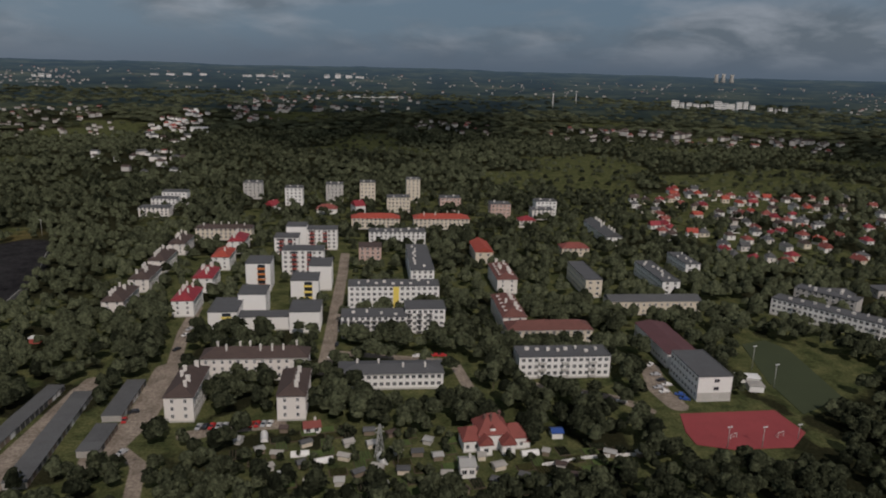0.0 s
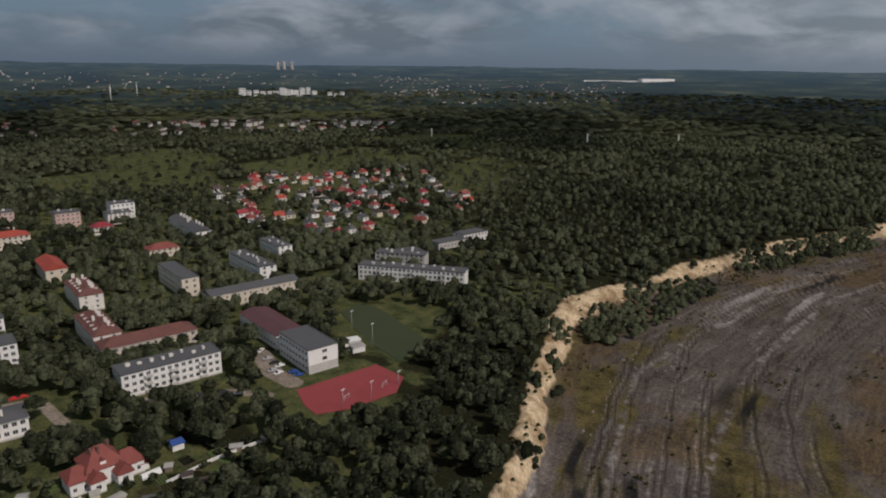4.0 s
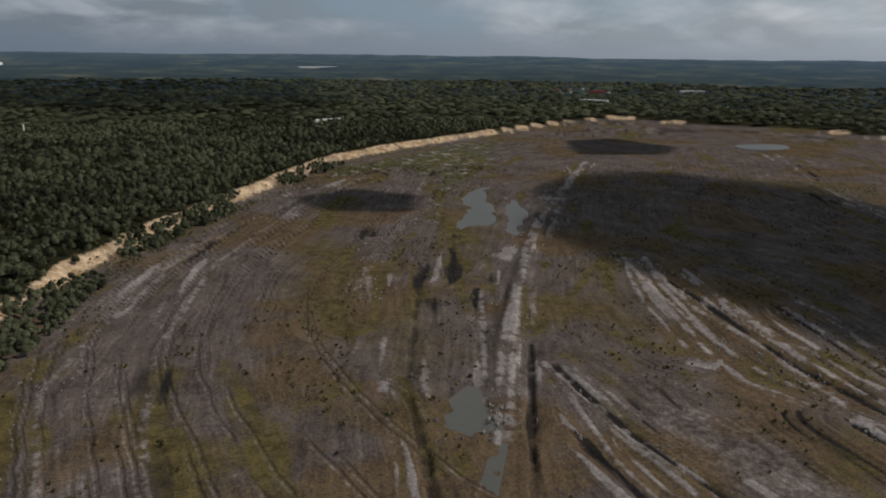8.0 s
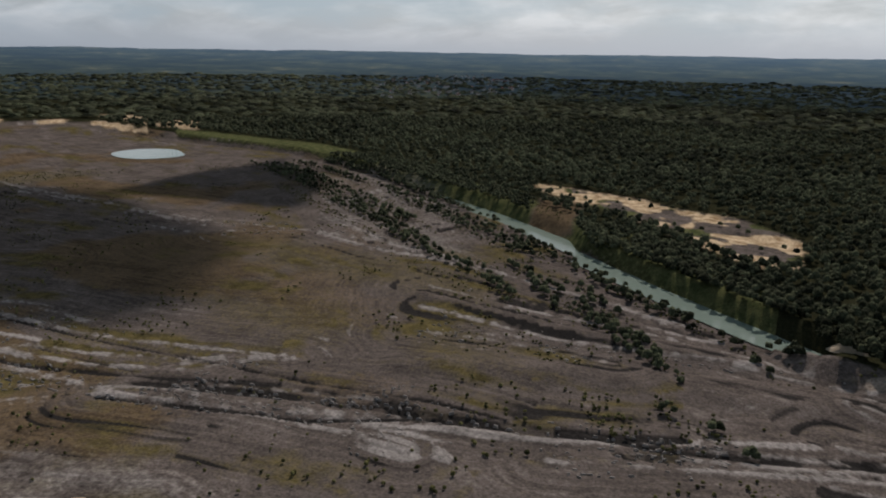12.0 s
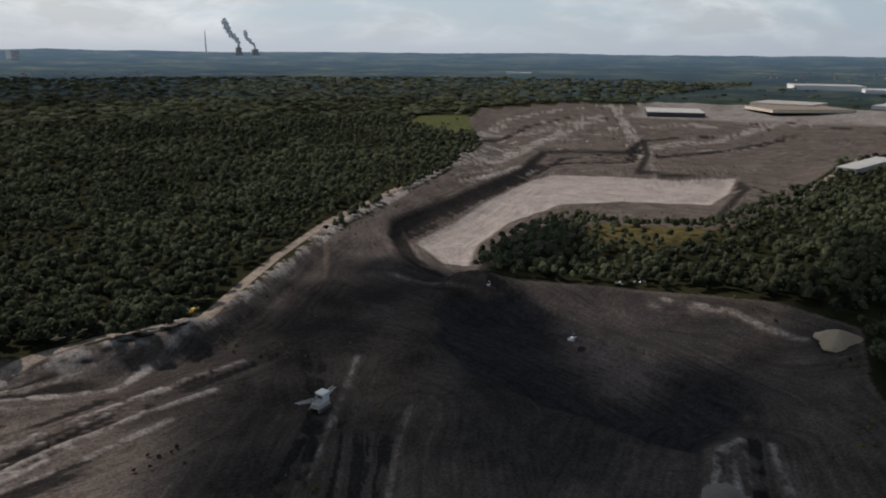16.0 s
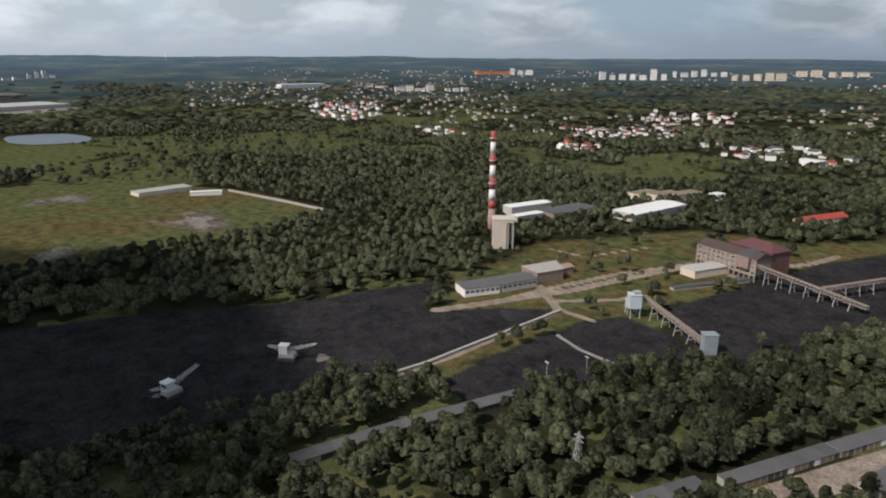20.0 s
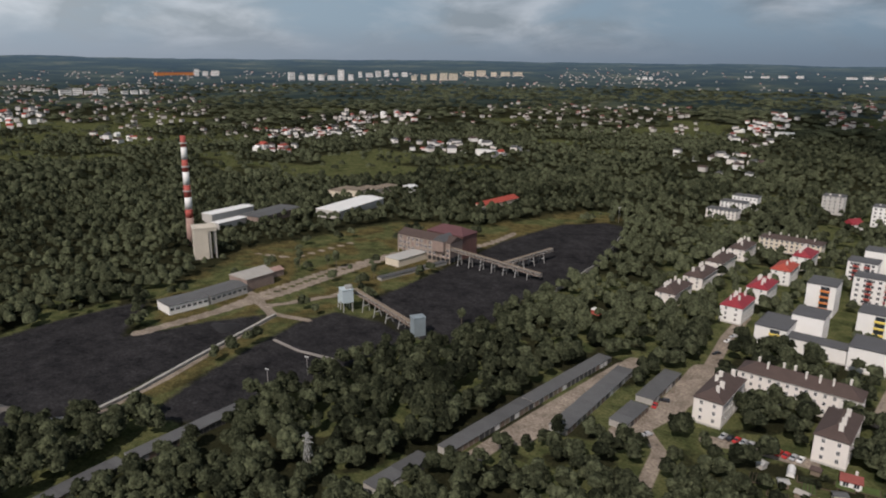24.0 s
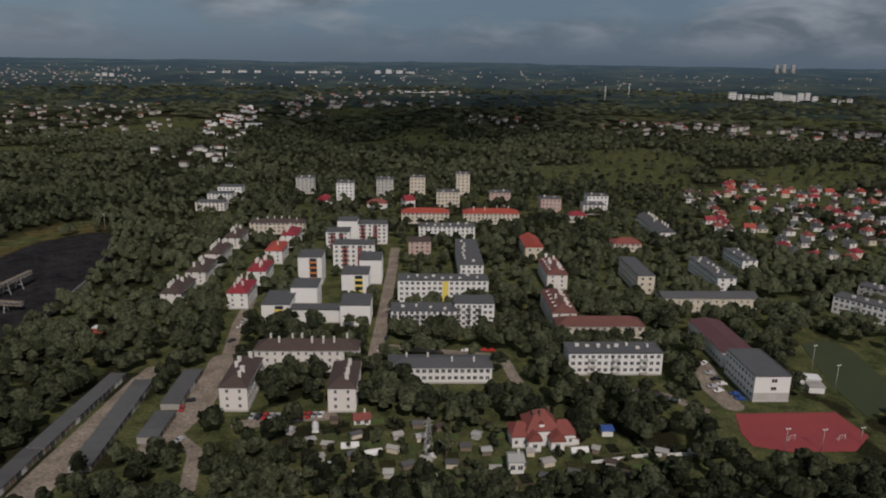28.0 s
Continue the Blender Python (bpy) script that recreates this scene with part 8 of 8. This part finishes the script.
def wooded(x, y):
    """Chance of a tree at each place."""
    p = np.ones(len(x))
    r = np.hypot(x, y)
    pd = away(x, y, PIT, True)
    p *= 1 - 0.78 * open_land(x, y)
    for q in VILLAGES:
        p[inside(x, y, q)] *= 0.55
    p[inside(x, y, INDUSTRY)] *= 0.04
    p[inside(x, y, ISLAND_GLADE)] *= 0.12
    e = inside(x, y, ESTATE)
    p[e] *= np.where(fbm(x[e], y[e], 26, 77, 3) > 0.3, 1.0, 0.4)
    p[inside(x, y, GARDEN)] *= 1.0
    p[inside(x, y, SUBURB)] *= 0.8
    az_ = np.degrees(np.arctan2(x, y)) % 360
    p[(pd < 42) & (az_ > 130) & (az_ < 180)] = 0
    for q in (YARD_A, YARD_B, YARD_C, POND, QUARRY, FIELD, FIELD_B):
        p[inside(x, y, q)] = 0
    p[away(x, y, POND, True) < 25] = 0
    w_ = inside(x, y, WORKS)
    p[w_] *= np.where(np.hypot(x[w_], y[w_]) < 350, 0.03, 0.14)
    for q in GRASS:
        p[inside(x, y, q)] = 0.03
    for q, m in ((COURT, 13), (PITCH, 7)):
        p[inside(x, y, q) | (away(x, y, q, True) < m)] = 0
    for wdt, ln in ROADS:
        p[away(x, y, ln) < wdt / 2 + 2.8] = 0
    sd = pd * np.where(inside(x, y, PIT), 1, -1) + rag(x, y)
    p[inside(x, y, PIT)] = 0.0
    p[sd > -1.5] = 0
    for q in ([(2, 288), (34, 287), (33, 264), (1, 267)], [(8, 268), (33, 268), (35, 248), (6, 250)], [(-268, 232), (-196, 226), (-188, 252), (-266, 256)], [(66, 276), (106, 276), (108, 262), (64, 262)]):
        p[inside(x, y, q)] = 0
    isle = inside(x, y, ISLAND)
    p[isle] = np.where(inside(x[isle], y[isle], ISLAND_GLADE), 0.2, 1.0)
    for cx, cy, hw, hd, t in TAKEN:
        c, s = math.cos(radians(t)), math.sin(radians(t))
        u, v = (x - cx) * c + (y - cy) * s, -(x - cx) * s + (y - cy) * c
        m = 1.8 if math.hypot(cx, cy) < 330 else (6.0 if math.hypot(cx, cy) < 1000 else 12.0)
        p[(np.abs(u) < hw + m) & (np.abs(v) < hd + m)] = 0
    return p


def shrubby(x, y):
    """Chance of a bush in the opencast and on its banks."""
    d = away(x, y, PIT, True)
    i = inside(x, y, PIT)
    a = np.degrees(np.arctan2(x, y))
    p = np.where(i, step(fbm(x, y, 32, 51, 4), 0.52, 0.64) * 0.30, 0.0)
    foot = i & (d > 12) & (d < 34) & (a > 62) & (a < 128)
    p[foot] = np.where(fbm(x[foot], y[foot], 45, 58, 2) > 0.42, 0.9, 0.1)
    rows = i & (a > 125) & (a < 188) & (d < 130)
    p[rows] = np.maximum(p[rows], step(fbm((d[rows]) * 1.0, a[rows] * 1.2, 14, 59, 3), 0.44, 0.56) * 0.9)
    p[(d < 8) & (a > 25) & (a < 128)] = 0.22
    green = inside(x, y, FOOT_GREEN)
    p[green] = 0.8 * step(fbm(x[green], y[green], 26, 60, 3), 0.36, 0.5)
    bank = i & (a > 120) & (a < 190) & (d < 14)
    p[bank] = 0.8
    far_side = ~i & (d < 40) & (a > 120) & (a < 190)
    p[far_side] = 0.75
    for q in (MINE_COAL, PALE_PIT, BENCH):
        p[inside(x, y, q)] *= 0.05
    for q in [CANAL] + [q for q, _ in POOLS]:
        p[inside(x, y, q) | (away(x, y, q, True) < 3)] = 0
    for w, k, ln in TRACKS:
        p[away(x, y, ln) < w] = 0
    return p


def bank_side(x, y):
    """Chance of tall scrub on the wooded bank of the canal."""
    d = away(x, y, PIT, True) * np.where(inside(x, y, PIT), 1, -1)
    a = np.degrees(np.arctan2(x, y))
    p = np.where((d > -46) & (d < 14) & (a > 128) & (a < 180), 0.9, 0.0)
    rows = (d > 14) & (d < 105) & (a > 128) & (a < 178)
    p[rows] = 0.4 * step(fbm(d[rows], a[rows] * 1.2, 14, 59, 3), 0.5, 0.6)
    foot = (d > 6) & (d < 28) & (a > 66) & (a < 84)
    p[foot] = 0.9 * step(fbm(x[foot], y[foot], 40, 62, 3), 0.44, 0.54)
    for q in FOOT_BUSH:
        p[inside(x, y, q)] = 0.95
    edge = (d > -5) & (d < 3) & (a > 30) & (a < 100)
    p[edge] = 0.7 * step(fbm(x[edge], y[edge], 16, 63, 2), 0.5, 0.6)
    face = (d > -2) & (d < 12) & (a > 30) & (a < 52)
    p[face] = 0.75 * step(fbm(x[face], y[face], 11, 64, 3), 0.46, 0.56)
    p[inside(x, y, QUARRY)] = 0.02
    for q in (CANAL, BROWN_BANK):
        p[inside(x, y, q) | (away(x, y, q, True) < 2)] = 0
    return p


def scatter(r0, r1, gap, seed, chance=None):
    rs = np.random.default_rng(seed)
    n = int(math.pi * (r1 ** 2 - r0 ** 2) / gap ** 2)
    r, a = np.sqrt(rs.uniform(r0 ** 2, r1 ** 2, n)), rs.uniform(-math.pi, math.pi, n)
    x, y = r * np.sin(a), r * np.cos(a)
    ok = rs.uniform(0, 1, n) < (chance or wooded)(x, y)
    return x[ok], y[ok], rs


def stand_of(name, text, r0, r1, gap, lumps, lobes, hi, seed, spread=0.85, chance=None, sides=7, leaf="leaf"):
    """A wood as one mesh: each tree has a few main masses and leaf lumps over them."""
    x, y, rs = scatter(r0, r1, gap, seed, chance)
    z = land(x, y) + far_rise(x, y) - 1.5 * step(np.hypot(x, y), 1900, 2000)
    n = len(x)
    h = hi * rs.uniform(0.7, 1.15, n) * (0.75 + 0.5 * fbm(x, y, 80, 5, 2))
    h = np.where(inside(x, y, ESTATE) | inside(x, y, SUBURB), h * 1.05, h)
    h = np.where(inside(x, y, GARDEN), h * 0.42, h)
    k = rs.integers(0, 8, n)
    size = np.stack([h * spread, h * spread, h], -1)[:, None]
    foot = np.c_[x, y, z][:, None]
    lc, lr = zip(*(lobes_of(400 + seed * 10 + q, lobes) for q in range(8)))
    grow = 1.0 if lobes > 2 else (1.25 if lobes == 2 else 1.6)
    v, f = masses((np.array(lc)[k] * size + foot).reshape(-1, 3), (np.array(lr)[k] * grow * (h * spread)[:, None]).ravel(), 1.0 / max(spread, 0.8), seed, sides)
    # random tone, plus 190 m patches that put cloud shade into the leaf colour
    tone = np.clip(0.5 + 0.5 * (fbm(x, y, 25, 6, 2) - 0.5) + 0.9 * (fbm(x, y, 190, 8, 3) - 0.5) + rs.normal(0, 0.22, n), 0, 1)
    tones = np.repeat(tone, (2 * sides + 1) * lobes)
    if lumps:
        cs, ss = zip(*(crown(400 + seed * 10 + q, lumps, lobes) for q in range(8)))
        v2, f2 = clump((np.array(cs)[k] * size + foot).reshape(-1, 3), (np.array(ss)[k] * (h * spread)[:, None]).ravel(), seed, 0.9, False)
        tones = np.concatenate([tones, np.repeat(tone, 5 * lumps)])
        v, f = np.concatenate([v, v2]), np.concatenate([f, f2 + len(v)])
    me = big_mesh(name, v, f, M[leaf], True)
    me.attributes.new("tone", "FLOAT", "POINT").data.foreach_set("value", tones.astype(np.float32))
    tagged(new(name, me), text, "trees", kind="stuff")


x, y, rs = scatter(120, 330, 7.5, 21)
near = np.argsort(np.hypot(x, y))
z = land(x, y)
for i in near[:300]:
    k = int(rs.integers(0, 6))
    hgt = rs.uniform(8, 13) * (0.5 if bool(inside(x[i:i + 1], y[i:i + 1], GARDEN)[0]) else 1.0)
    e = root("tree", x[i], y[i], z[i], rs.uniform(0, 360), "broadleaf tree with a dense dark green crown", "tree", "nearest trees")
    e.scale = (hgt * 0.85, hgt * 0.85, hgt)
    child("trunk", TREES[k][0], e)
    child("crown", TREES[k][1], e)
NEAR_EDGE = float(np.hypot(x, y)[near[300]])
stand_of("near_woodland", "dense mixed woodland and estate trees", NEAR_EDGE, 380, 5.6, 36, 4, 10.5, 1)
stand_of("woodland", "mixed woodland round the estate and mine", 380, 800, 7.1, 2, 2, 8.8, 2, 0.9, sides=6)
stand_of("far_woodland", "far forest canopy", 800, 1400, 9.6, 0, 1, 8.0, 3, 1.2, sides=5)
stand_of("distant_woodland", "distant forest canopy", 1400, 2750, 23, 0, 1, 8.5, 4, 3.3, sides=5)
stand_of("shrubs", "low bushes and birch scrub on the spoil", 130, 900, 3.8, 1, 1, 1.7, 5, 1.15, shrubby, leaf="scrubleaf")
stand_of("bank_scrub", "dense green scrub on the bank and at the foot of the cliff", 200, 900, 3.6, 2, 1, 5.5, 6, 1.0, bank_side)
for x, y in ((-334.8, 270.3), (-320.2, 289.9), (-325.2, 287.4), (-287.2, 290.3), (-341.7, 278.2), (-370.3, 65.5), (-363.2, 87.9), (-199.6, 263.8), (-215.5, 48.2), (50.9, 261.0), (61.6, 255.9), (9.6, 209.9)):
    k = 5
    hgt = rs.uniform(10, 14)
    e = root("tree", x, y, at(x, y), rs.uniform(0, 360), "tall slim poplar standing alone", "tree", "poplars")
    e.scale = (hgt * 0.75, hgt * 0.75, hgt)
    child("trunk", TREES[k][0], e)
    child("crown", TREES[k][1], e)


def plume(x, y, z, run, rise, seed):
    """A drifting column of steam: soft lumps that grow as they climb."""
    rs = np.random.default_rng(seed)
    t = np.linspace(0, 1, 26)
    side = np.array([y, -x]) / math.hypot(x, y)
    r = rise * (0.05 + 0.075 * t)
    drift = run * t ** 1.4 + rise * 0.06 * np.sin(7 * t)
    c = np.c_[x + side[0] * drift, y + side[1] * drift, z + rise * t] + rs.normal(0, 0.3, (26, 3)) * r[:, None]
    v, f = masses(c, r, 1.2, seed, 9)
    v2, f2 = masses(c - np.array([0, 0, 0.5]) * r[:, None], r * 0.8, -1.0, seed + 1, 9)
    tagged(new("steam_plume", big_mesh("steam_plume", np.concatenate([v, v2]), np.concatenate([f, f2 + len(v)]), M["steam"])), "grey steam drifting up from a cooling tower", "steam", "steam plumes")


for x, y, h, wide, run, k in ((-1805.7, -4068.9, 46.8, 187.0, -71.9, 1), (-1902.2, -4054.4, 37.4, 123.0, -57.9, 2)):
    plume(x, y, at(x, y) + h - 2, run, wide * 0.8, 500 + k)
